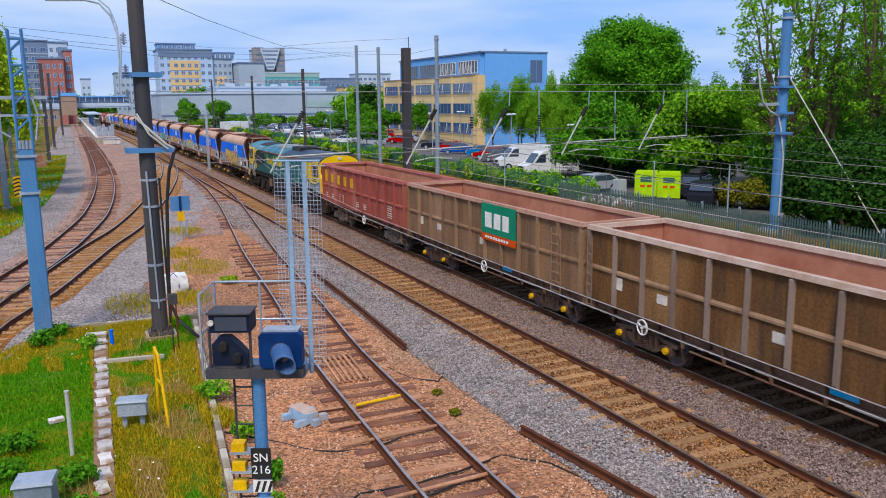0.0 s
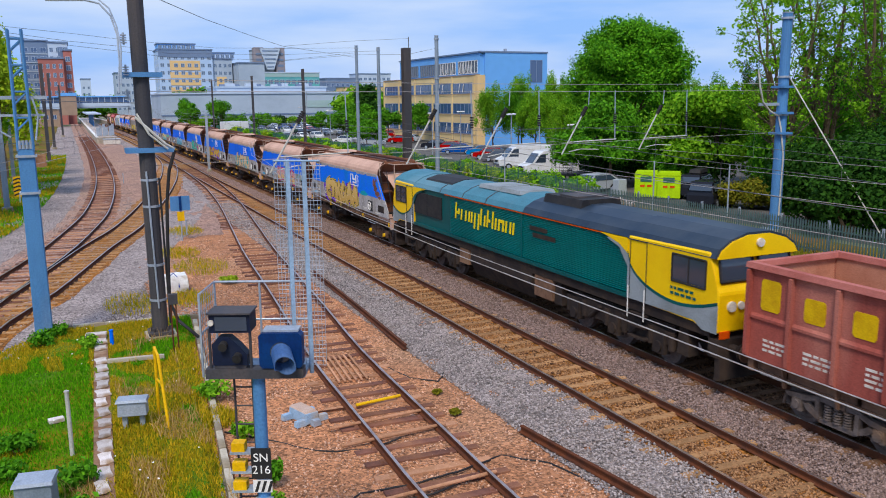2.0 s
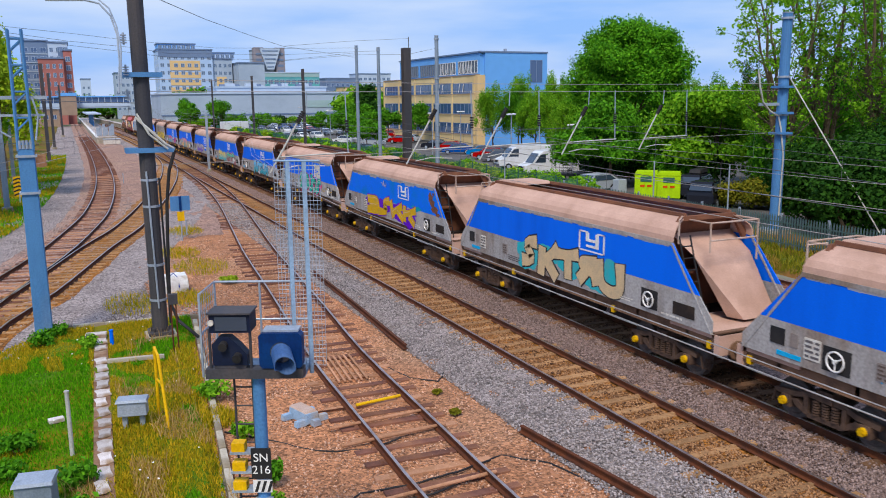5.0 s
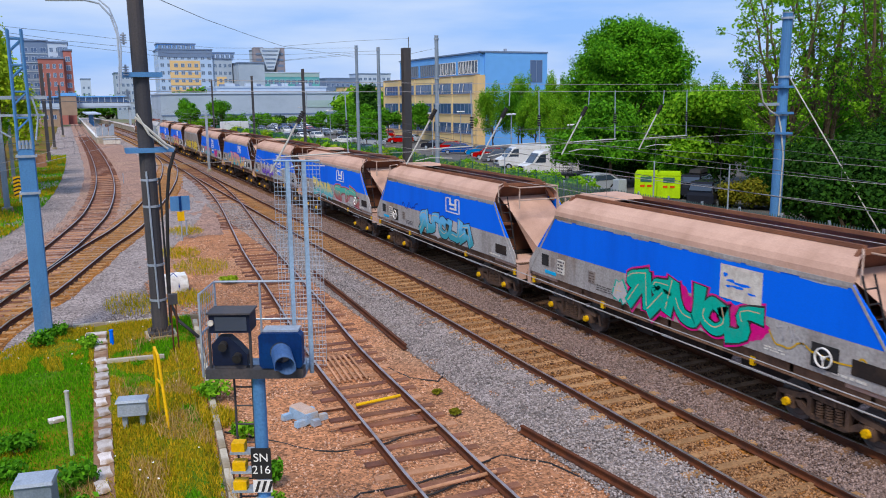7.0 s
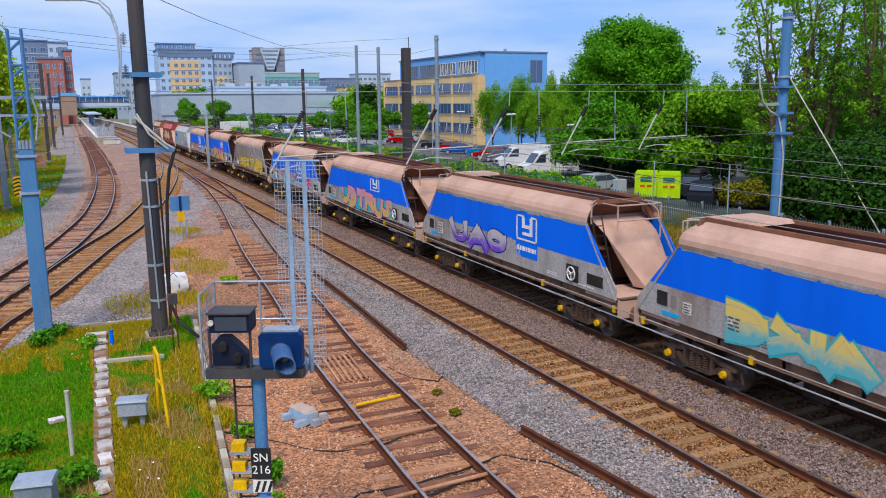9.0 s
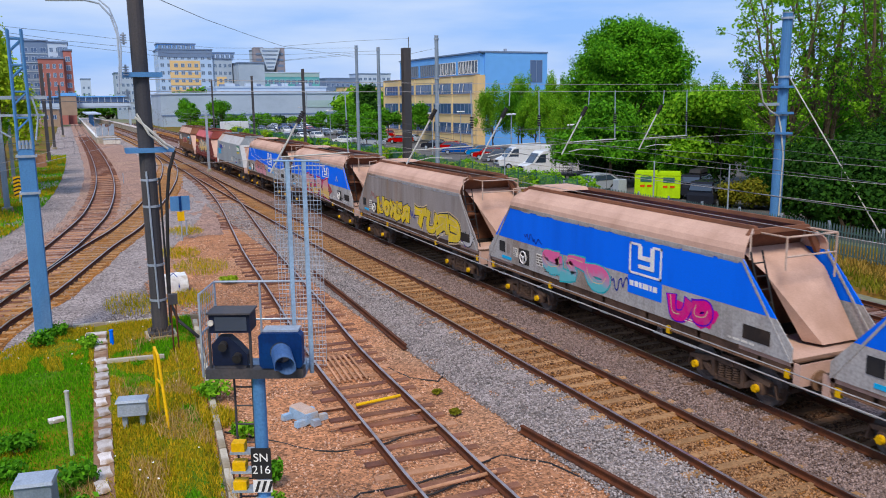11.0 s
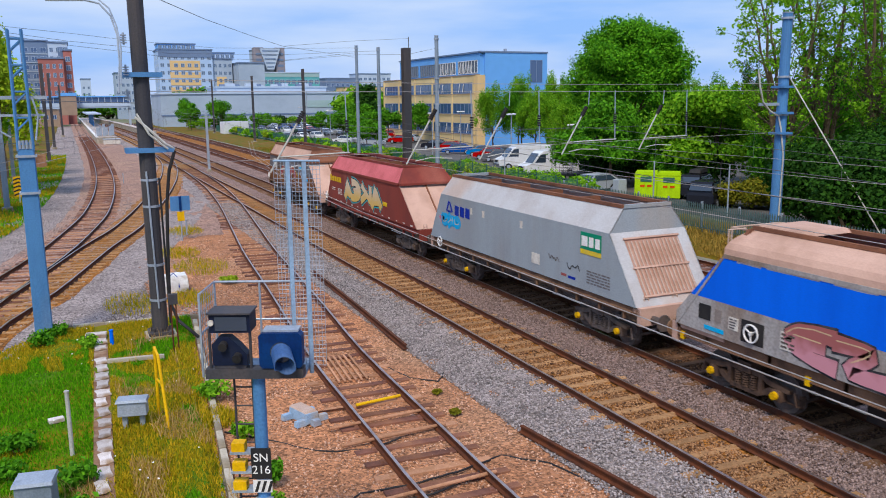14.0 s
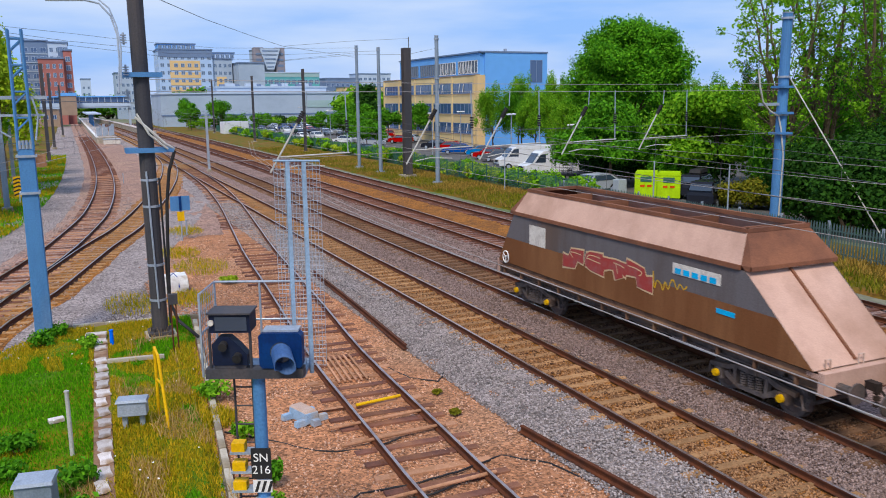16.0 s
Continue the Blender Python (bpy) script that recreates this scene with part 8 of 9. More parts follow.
    s = size * (0.6 + 0.8 * rng.random(count))[:, None]
    fold = n * s * 0.25
    q = np.stack([c - u * s * 0.5, c - v * s * 0.85 - fold, c + u * s * 0.5, c + v * s * 0.85 - fold], 1)
    verts = q.reshape(-1, 3)
    idx = np.arange(count * 4).reshape(-1, 4)
    return verts, idx


def crown_mesh(name, rng, blobs, count, size, material):
    verts, idx = leaf_cloud(rng, blobs, count, size)
    me = bpy.data.meshes.new(name)
    me.vertices.add(len(verts))
    me.vertices.foreach_set("co", verts.astype(np.float32).ravel())
    me.loops.add(idx.size)
    me.loops.foreach_set("vertex_index", idx.astype(np.int32).ravel())
    me.polygons.add(len(idx))
    me.polygons.foreach_set("loop_start", (np.arange(len(idx)) * 4).astype(np.int32))
    me.update(calc_edges=True)
    me.materials.append(material)
    return me


def tree(x, y, trunk_h, r, centre, radii, clumps, leaves, size, material, label, seed, name="tree", limbs=9, spread=0.34, z0=-0.2, shell=0.45, droop=0.75):
    """A tapered trunk, forking limbs and a crown of leafy clumps."""
    rng = np.random.default_rng(seed)
    t = thing(name, label, "tree", Matrix.Translation((x, y, z0)))
    bm = bmesh.new()
    c = Vector(centre)
    rod(bm, (0, 0, 0), (0.08, 0.05, trunk_h * 0.5), r, 10, r * 0.8)
    rod(bm, (0.08, 0.05, trunk_h * 0.5), (c.x * 0.4, c.y * 0.4, trunk_h), r * 0.8, 10, r * 0.62)
    top = Vector((c.x * 0.4, c.y * 0.4, trunk_h))
    rod(bm, top, (c.x, c.y, c.z + radii[2] * 0.5), r * 0.6, 8, r * 0.12)
    blobs = []
    for k in range(clumps):
        d = rng.normal(size=3)
        d /= np.linalg.norm(d)
        if d[2] < -0.55:
            d[2] *= -0.6
        f = shell + (0.95 - shell) * rng.random() ** 0.6
        b = [c[i] + d[i] * radii[i] * f for i in range(3)]
        s = spread * (0.65 + 0.6 * rng.random())
        blobs.append((*b, radii[0] * s, radii[1] * s, radii[2] * s * droop))
        if k < limbs:
            a = top.lerp(Vector((c.x, c.y, c.z + radii[2] * 0.3)), rng.random() * 0.8)
            mid = a.lerp(Vector(b), 0.55) + Vector((0, 0, 0.2))
            rod(bm, a, mid, r * 0.34, 7, r * 0.2)
            rod(bm, mid, b, r * 0.2, 6, r * 0.05)
            for j in range(3):
                e = Vector(b) + Vector(rng.normal(size=3)) * radii[0] * 0.2
                rod(bm, mid.lerp(Vector(b), 0.4 + 0.2 * j), e, r * 0.08, 5, r * 0.02)
    part("trunk", bm, M["bark"], t, "brown bark trunk and limbs")
    cr = new("crown", crown_mesh("crown", rng, blobs, leaves, size, M[material]))
    cr.parent = t
    return t


def bush(x, y, rx, ry, h, leaves, size, material, label, seed, name="bush", z0=-0.2):
    rng = np.random.default_rng(seed)
    t = thing(name, label, "bush", Matrix.Translation((x, y, z0)))
    bm = bmesh.new()
    blobs = []
    for k in range(7):
        a, f = rng.random() * 6.283, rng.random() ** 0.5 * 0.65
        b = (rx * f * math.cos(a), ry * f * math.sin(a), h * (0.35 + 0.35 * rng.random()))
        blobs.append((*b, rx * 0.5, ry * 0.5, h * 0.34))
        if name == "weed":
            part("stem", rod(bmesh.new(), (0, 0, 0), b, 0.03 * h, 5, 0.008 * h), M["bark"], t)
        else:
            rod(bm, (0, 0, 0), b, 0.03 * h, 5, 0.008 * h)
    if name == "weed":
        bm.free()
    else:
        part("stem", bm, M["bark"], t)
    cr = new("foliage", crown_mesh("foliage", rng, blobs, leaves, size, M[material]))
    cr.parent = t
    return t


tree(47.0, 62.0, 3.5, 0.38, (0, 0, 9.0), (5.0, 5.0, 5.4), 120, 90000, 0.15, "leaf_mid", "large round bright green broadleaf tree behind the car park", 11, limbs=24, spread=0.25, shell=0.5)
tree(41.5, 57.0, 1.6, 0.22, (0, 0, 3.6), (4.2, 4.0, 3.2), 32, 24000, 0.18, "leaf", "spreading bright green broadleaf tree over the fence", 12)
tree(46.5, 50.0, 1.5, 0.22, (0, 0, 4.4), (4.6, 4.0, 3.9), 32, 22000, 0.19, "leaf_light", "green broadleaf tree beside the recycling bins", 13)
# tall open-crowned trees by the blue mast
def tall_tree(x, y, height, reach, leaves, material, label, seed, stems=6):
    """Several upright stems fanning from the base, fine side twigs, and small sprays of leaves with gaps between."""
    rng = np.random.default_rng(seed)
    t = thing("tree", label, "tree", Matrix.Translation((x, y, -0.2)))
    bm = bmesh.new()
    blobs = []
    for k in range(stems):
        a = 6.283 * (k + rng.uniform(-0.3, 0.3)) / stems
        lean = reach * rng.uniform(0.35, 0.8)
        h = height * rng.uniform(0.8, 1.0)
        prev, r = Vector((0.15 * math.cos(a), 0.15 * math.sin(a), 0.0)), 0.20
        for j in range(1, 9):
            f = j / 8
            p = Vector((lean * f ** 1.4 * math.cos(a) + rng.normal(0, 0.12), lean * f ** 1.4 * math.sin(a) + rng.normal(0, 0.12), h * f))
            r2 = 0.20 * (1 - f) + 0.02
            rod(bm, prev, p, r, 7, r2)
            if j > 2:
                for _ in range(3):
                    b = a + rng.normal(0, 1.1)
                    ln = (1.1 - 0.6 * f) * reach * rng.uniform(0.35, 0.8)
                    q = prev.lerp(p, rng.random())
                    e = q + Vector((ln * math.cos(b), ln * math.sin(b), ln * rng.uniform(0.5, 1.3)))
                    rod(bm, q, e, r2 * 0.4, 5, 0.012)
                    for m_ in range(3):
                        g = q.lerp(e, 0.45 + 0.27 * m_)
                        u = g + Vector(rng.normal(0, 0.35, 3))
                        rod(bm, g, u, 0.014, 4, 0.006)
                        blobs.append((*u, rng.uniform(0.28, 0.6), rng.uniform(0.28, 0.6), rng.uniform(0.2, 0.42)))
            prev, r = p, r2
    part("trunk", bm, M["bark"], t, "dark slender stems and twigs")
    cr = new("crown", crown_mesh("crown", rng, blobs, leaves, 0.125, M[material]))
    cr.parent = t


for _k, (_x, _y, _h, _r) in enumerate(((42.8, 40.0, 16.5, 4.0), (47.5, 41.0, 19.0, 4.2), (45.5, 35.0, 18.0, 3.8), (52.5, 40.0, 20.0, 4.4), (43.5, 30.0, 17.0, 3.6))):
    tall_tree(_x, _y, _h, _r, 7500, "leaf_mid" if _k % 2 else "leaf_light", "tall airy tree with upright dark branches and fresh leaves", 20 + _k)
# mostly leaf_dark: darkened foliage fills the shaded void under the trees
for _k, (_x, _y, _rx, _h, _m) in enumerate(((43.5, 61.5, 2.2, 3.2, "leaf_dark"), (45.5, 58.5, 2.4, 3.4, "leaf_dark"), (45.0, 54.5, 2.2, 3.4, "leaf_dark"), (43.6, 51.6, 1.8, 3.0, "leaf"), (46.5, 51.0, 2.2, 3.4, "leaf_dark"), (48.5, 56.0, 2.4, 4.0, "leaf_dark"), (49, 66, 2.6, 4.0, "leaf_dark"), (45.0, 42.0, 2.8, 6.0, "leaf"), (38.0, 33.0, 2.6, 5.2, "leaf_dark"), (38.5, 28.0, 3.0, 5.5, "leaf_dark"), (47.5, 45.0, 2.6, 6.0, "leaf_light"), (36.6, 29.5, 2.2, 4.0, "leaf_dark"), (39.5, 24.0, 3.0, 5.0, "leaf_dark"), (43, 34, 3.5, 6.5, "leaf_dark"), (45, 25, 4, 7, "leaf_dark"), (37.5, 20, 2.8, 4.5, "leaf"))):
    bush(_x, _y, _rx, _rx, _h, 9000, 0.15, _m, "dense green shrub behind the palisade fence, mostly darkened to stand for tree shade", 40 + _k)
for _k in range(8):
    bush(40.2 + 0.75 * _k, 41.6 - 1.2 * _k, 1.4, 1.4, 2.0, 3000, 0.12, "leaf_hedge", "yellow-brown clipped hedge shrub", 60 + _k, name="hedge_shrub")
# birches before the blue end of the office block
for _k, (_x, _y, _h, _m) in enumerate(((56.5, 106.5, 9.8, "leaf_light"), (58.8, 103, 10.2, "leaf"), (60.5, 105, 11.0, "leaf_light"), (62.5, 101, 10.6, "leaf_light"), (65.5, 103, 11.0, "leaf"), (57.5, 96, 8.2, "leaf_light"), (60.5, 94, 8.6, "leaf_light"), (63.5, 92, 9.2, "leaf"), (66, 88, 11, "leaf_light"), (71, 96, 12.5, "leaf"), (56.5, 86, 7.0, "leaf_light"), (60, 82, 8.5, "leaf_light"), (54.5, 78, 6.8, "leaf"), (58, 72, 8.5, "leaf"), (66, 76, 10, "leaf_light"), (62, 66, 9.5, "leaf"), (70, 70, 11, "leaf_dark"), (60, 56, 10, "leaf"), (66, 52, 11, "leaf_dark"), (56, 48, 9, "leaf"), (53, 52, 8, "leaf_light"), (72, 60, 12, "leaf_dark"))):
    tree(_x, _y, 1.2, 0.16, (0, 0, _h * 0.52), (2.9, 2.9, _h * 0.48), 60, 15000, 0.12, _m, "slender feathery light green tree beside the office block", 80 + _k, limbs=16, spread=0.17, shell=0.3, droop=1.5)
# small trees in the car park
for _k, (_x, _y, _h) in enumerate(((47.5, 150, 5.8), (51.5, 148, 6.2), (55.5, 147, 6.0), (44.5, 132, 5.0), (49.5, 172, 5.5), (62, 190, 6.5), (40, 190, 5), (36, 215, 8), (30, 235, 7), (38, 236, 8), (33, 262, 9), (41, 118, 4.4), (57, 136, 7), (29.5, 225, 7))):
    tree(_x, _y, 1.3, 0.12, (0, 0, _h * 0.58), (2.4, 2.4, _h * 0.42), 18, 5200, 0.22, "leaf", "small round green tree in the car park", 120 + _k, limbs=5, spread=0.42)
# dark conifer and far trees
tree(63.0, 180, 2.0, 0.3, (0, 0, 6.6), (2.9, 2.9, 5.8), 22, 3200, 0.4, "leaf_dark", "dark conifer behind the car park", 150, limbs=4, spread=0.4)
for _k, (_x, _y, _r, _h) in enumerate(((2, 420, 16, 14), (18, 430, 14, 12), (-14, 300, 8, 12), (40, 300, 8, 12), (100, 300, 12, 12), (120, 310, 12, 12), (84, 250, 8, 9), (135, 330, 14, 13))):
    bush(_x, _y, _r, _r * 0.7, _h, 4000, 0.9, "leaf" if _k % 2 else "leaf_light", "distant clump of green trees", 160 + _k, name="far_trees")
# planting before the long shed
_rn = random.Random(19)
for _k in range(15):
    bush(33 + 3.7 * _k + _rn.uniform(-1, 1), 246 + _rn.uniform(-3, 3), 2.4, 2.0, _rn.uniform(2.6, 4.4), 1500, 0.34, _rn.choice(("leaf", "leaf_dark", "leaf_light")), "dark green shrub before the long grey shed", 400 + _k, name="shed_shrub")
# trees at the left edge
for _k, (_x, _y, _h) in enumerate(((-5.0, 72, 12.8), (-5.6, 80, 13.0), (-6.0, 92, 13.0), (-7.6, 104, 12.5), (-8.0, 58, 12), (-8.6, 120, 11), (-9.2, 138, 10), (-9.5, 160, 10))):
    tree(_x, _y, 2.5, 0.25, (0, 0, _h * 0.55), (2.5, 3.0, _h * 0.45), 28, 9000, 0.2, "leaf_light" if _k % 2 else "leaf_yellow", "bright yellow-green tree beside the railway", 180 + _k, limbs=10, spread=0.36)
# hedge along the fence
_rn = random.Random(8)
_y = 50.0
_k = 0
while _y < 205:
    bush(33.9 + 1.5 * min(1, (_y - 48) / 60) + _rn.uniform(-0.4, 0.4), _y, 1.5, 2.0, _rn.uniform(1.1, 1.9), 1500 if _y < 110 else 700, 0.17 if _y < 110 else 0.3, _rn.choice(("leaf_light", "leaf_light", "leaf", "leaf_yellow")), "low light green hedge shrub along the fence", 200 + _k, name="hedge_shrub")
    _y += 2.6 if _y < 110 else 4.5
    _k += 1
# weeds by the kerb, signal and mast
for _k, (_x, _y, _r, _h, _m) in enumerate(((2.75, 19.8, 0.45, 0.5, "leaf_light"), (2.6, 13.2, 0.3, 0.55, "leaf_light"), (-0.35, 14.6, 0.35, 0.5, "leaf"), (-1.6, 16.8, 0.45, 0.45, "leaf"), (-1.2, 26.3, 0.45, 0.6, "leaf"), (0.0, 25.6, 0.35, 0.5, "leaf_light"), (2.9, 17.0, 0.35, 0.4, "leaf_light"), (-0.9, 27.3, 0.4, 0.5, "leaf"), (5.4, 33.0, 0.4, 0.3, "leaf_yellow"), (7.67, 16.3, 0.13, 0.05, "leaf_hedge"), (7.85, 17.7, 0.11, 0.05, "leaf_hedge"), (3.0, 14.5, 0.24, 0.5, "leaf"), (-1.54, 18.16, 0.42, 0.50, "leaf"), (-0.34, 16.03, 0.40, 0.55, "leaf"))):
    bush(_x, _y, _r, _r, _h, 420, 0.07, _m, "small green weed clump", 300 + _k, name="weed", z0=-0.12)
def scrub_region(rng):
    cx, cy, r = ((1.7, 31.0, 1.1), (3.6, 31.0, 0.8), (4.9, 37.0, 1.2), (4.4, 41.0, 1.0), (0.3, 15.0, 0.6), (5.6, 48, 1.0), (2.6, 18.5, 0.4))[rng.integers(0, 7)]
    a, f = rng.random() * 6.283, rng.random() ** 0.6
    return cx + r * f * math.cos(a), cy + r * 1.6 * f * math.sin(a)


blades("dry_scrub", scrub_region, 5200, "dry_blade", "dry yellow-brown scrub on the ballast", 0.05, 0.28, 31, 0.012, -0.2)


# ---------------------------------------------------------------- buildings
def window_unit(parent, m, w, h, cols=2, glass="blue_glass", frame_mat="wall_white_hazy", tilt=()):
    """A framed window in a wall; m places it, its face towards -y."""
    o = part("window", box(bmesh.new(), -w / 2, w / 2, -0.02, 0.04, 0, h), M[glass], parent)
    o.matrix_basis = m
    bm = bmesh.new()
    f = min(0.09, w * 0.06)
    box(bm, -w / 2, w / 2, -0.07, -0.021, 0, f)
    box(bm, -w / 2, w / 2, -0.07, -0.021, h - f, h)
    for k in range(cols + 1):
        x = -w / 2 + (w - f) * k / cols
        box(bm, x, x + f, -0.068, -0.021, f, h - f)
    part("frame", bm, M[frame_mat], o)
    for k in tilt:
        bm = bmesh.new()
        x = -w / 2 + w * (k + 0.5) / cols
        quad(bm, (x - 0.05, -0.09, h * 0.1), (x + 0.22, -0.09, h * 0.1), (x + 0.62, -0.09, h * 0.9), (x + 0.35, -0.09, h * 0.9))
        part("blind", bm, M["white"], o, "white slanting blind")
    return o


def face_x(x, y, z):
    """On a wall that faces -x."""
    return Matrix.Translation((x, y, z)) @ Matrix.Rotation(radians(-90), 4, "Z")


def face_y(x, y, z):
    return Matrix.Translation((x, y, z))


def office_block():
    t = thing("office_block", "three-storey yellow office block with a blue top floor", "building")
    X, y0, y1 = 60.4, 119.0, 162.0
    part("wall", box(bmesh.new(), X, X + 13, y0 + 0.2, y1, -0.3, 10.95), M["wall_yellow"], t, "pale yellow panel wall")
    part("top_floor", box(bmesh.new(), X + 0.5, X + 12.6, y0 + 0.1, 154.0, 10.95, 14.45), M["wall_blue"], t, "sky-blue clad top floor")
    part("end_wall", box(bmesh.new(), X + 1.2, X + 12.8, y0 - 0.25, y0 + 0.2, -0.3, 14.5), M["wall_blue"], t, "sky-blue end wall")
    part("corner_pier", box(bmesh.new(), X - 0.2, X + 1.2, y0 - 0.3, y0 + 0.5, -0.3, 11.0), M["wall_tan"], t)
    part("roof", box(bmesh.new(), X + 0.3, X + 12.9, y0 - 0.35, 154.2, 14.5, 14.75), M["wall_slate_hazy"], t, "flat roof with a dark rim")
    part("parapet", box(bmesh.new(), X - 0.1, X + 13, y0 + 0.2, y1 + 0.1, 10.96, 11.1), M["wall_brown"], t)
    n = 5
    for r, z in enumerate((1.5, 4.75, 8.1)):
        for k in range(n):
            yc = y0 + 1.4 + (y1 - y0 - 1.6) * (k + 0.5) / n
            tl = ((1, 3), (), (1, 2))[r] if k in (0, 1) else ((2,), (0,), (3,), (), (1,))[(k + r) % 5]
            window_unit(t, face_x(X - 0.0, yc, z), 7.4, 1.75, 5, "blue_glass", "wall_slate_hazy", tl)
    for k in range(n + 1):
        yc = y0 + 1.4 + (y1 - y0 - 1.6) * k / n
        part("pier", box(bmesh.new(), X - 0.12, X, yc - 0.28, yc + 0.28, -0.3, 10.9), M["wall_yellow"], t)
    for r, z in enumerate((1.35, 4.6, 7.95)):
        part("sill_band", box(bmesh.new(), X - 0.16, X - 0.125, y0 + 0.5, y1, z, z + 0.12), M["wall_brown"], t)
    for k in range(4):
        window_unit(t, face_x(X + 0.5, y0 + 4.6 + 8.2 * k, 11.3), 7.2, 2.1, 7, "dark_glass", "white" if k < 2 else "wall_slate_hazy", (0, 1, 2, 3, 4) if k == 0 else (1, 3, 5) if k == 1 else ())
    window_unit(t, face_y(X + 10.7, y0 - 0.25, 9.8), 2.3, 3.6, 2, "blue_glass", "wall_slate_hazy")
    part("roof_unit", box(bmesh.new(), X + 6, X + 6.4, 121, 121.4, 14.75, 15.3), M["galv"], t)


office_block()


def block(name, label, x0, x1, y, depth, z1, material, rows, cols, ww, wh, z_first, dz, glass="haze_glass", bands=(), z0=-0.3, roof="wall_slate_hazy", side_cols=0, frame_mat="wall_white_hazy"):
    """A building whose long face looks towards the railway (-y): storeys of windows, roof and bands of another colour."""
    t = thing(name, label, "building")
    part("wall", box(bmesh.new(), x0, x1, y, y + depth, z0, z1), M[material], t)
    part("roof", box(bmesh.new(), x0 - 0.3, x1 + 0.3, y - 0.3, y + depth + 0.3, z1, z1 + 0.5), M[roof], t)
    for a, b, c, d, mt in bands:
        part("facade_panel", box(bmesh.new(), a, b, y - 0.14, y, c, d), M[mt], t)
    for r in range(rows):
        for k in range(cols):
            xc = x0 + (x1 - x0) * (k + 0.5) / cols
            off = 0.14 if any(a <= xc <= b and c <= z_first + dz * r + wh / 2 <= d for a, b, c, d, _ in bands) else 0
            window_unit(t, face_y(xc, y - off, z_first + dz * r), ww, wh, 2, glass, frame_mat)
        for k in range(side_cols):
            window_unit(t, face_x(x0, y + depth * (k + 0.5) / side_cols, z_first + dz * r), ww, wh, 2, glass, frame_mat)
    return t


block("apartment_tower", "pale blue and cream apartment tower with yellow panels", 35.0, 56.0, 350, 18, 28.0, "wall_cream_hazy", 8, 8, 1.5, 1.5, 3.2, 3.0, bands=((39.2, 51.0, 11.0, 13.2, "wall_tan"), (39.2, 51.0, 14.0, 16.2, "wall_tan"), (39.2, 51.0, 17.0, 19.2, "wall_tan"), (39.2, 51.0, 20.0, 23.8, "wall_tan"), (35.0, 56.0, 25.2, 27.9, "wall_slate_hazy")), side_cols=3)
block("apartment_tower", "grey apartment wing with a yellow bay and balconies", 56.2, 64.0, 351, 18, 24.5, "wall_grey_hazy", 7, 4, 1.2, 1.5, 3.2, 3.0, bands=((57.5, 61.5, 8.0, 17.5, "wall_tan"),))
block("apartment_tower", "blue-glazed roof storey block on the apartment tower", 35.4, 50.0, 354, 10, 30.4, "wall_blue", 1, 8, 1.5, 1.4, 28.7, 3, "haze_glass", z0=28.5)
block("apartment_tower", "stepped blue-glazed storey of the apartment wing", 50.5, 66.0, 356, 10, 27.2, "wall_cream_hazy", 1, 8, 1.5, 1.6, 25.2, 3, "haze_glass", z0=24.6)
block("warehouse", "plain pale grey warehouse block", 64.5, 75.0, 340, 20, 22.5, "wall_grey_hazy", 0, 0, 1, 1, 1, 1)
# the slate strip paints the shadow along the shed's lower edge
block("shed", "long low grey industrial shed beyond the car park", 26.0, 85.0, 262, 30, 9.6, "wall_grey_hazy", 0, 0, 1, 1, 1, 1, bands=((26, 85, 3.0, 3.5, "wall_slate_hazy"), (70, 82, 5.2, 7.4, "wall_sage")), roof="wall_white_hazy")
block("shed", "pale upper tier of the long grey shed", 44.0, 80.0, 270, 20, 11.6, "wall_white_hazy", 0, 0, 1, 1, 1, 1, z0=9.6, roof="wall_grey_hazy")
block("store_building", "turquoise glazed store building with a green roof band", 88.0, 121.0, 420, 20, 21.5, "wall_teal", 3, 11, 2.3, 2.2, 7.6, 4.2, "haze_glass", bands=((88.0, 121.0, 19.6, 21.4, "wall_sage"),), roof="wall_white_hazy")
def frame_tower():
    """A distant tower of two grey piers with a pale lattice wedge hung between them."""
    t = block("tower_block", "distant grey tower block with a pale wedge between two piers", 126.0, 146.0, 606, 14, 44.0, "wall_grey_hazy", 0, 0, 1, 1, 1, 1)
    for x0, x1 in ((125.0, 131.5), (140.5, 147.0)):
        part("pier", box(bmesh.new(), x0, x1, 598, 605.5, -0.3, 45.5), M["wall_pier"], t, "brown-grey concrete pier")
        for r in range(9):
            part("slot", box(bmesh.new(), x0 + 1.2, x1 - 1.2, 597.8, 598, 8 + 4 * r, 9.6 + 4 * r), M["wall_slate_hazy"], t)
    part("wedge", prism(bmesh.new(), [(128.5, 45.0), (143.5, 45.0), (138.5, 30.0), (133.5, 30.0)], "y", 596, 597.6), M["wall_white_hazy"], t, "pale wedge-shaped lattice")
    for r in range(5):
        z, g = 31.5 + 2.8 * r, 4.0 * (1 - r / 5) + 0.5
        part("wedge_band", box(bmesh.new(), 129 + g, 143 - g, 595.8, 596, z, z + 0.7), M["wall_slate_hazy"], t)


M["wall_pier"] = mat("wall_pier", (0.30, 0.27, 0.30), (0.25, 0.23, 0.26), 0.85, scale=0.1, fine=3, vary=0.06, bump=0.0, sat=1.0)
frame_tower()
_rn = random.Random(41)
for k in range(16):
    _x, _w, _z = 46 + 2.1 * k, _rn.uniform(0.5, 1.3), _rn.uniform(0.5, 1.3)
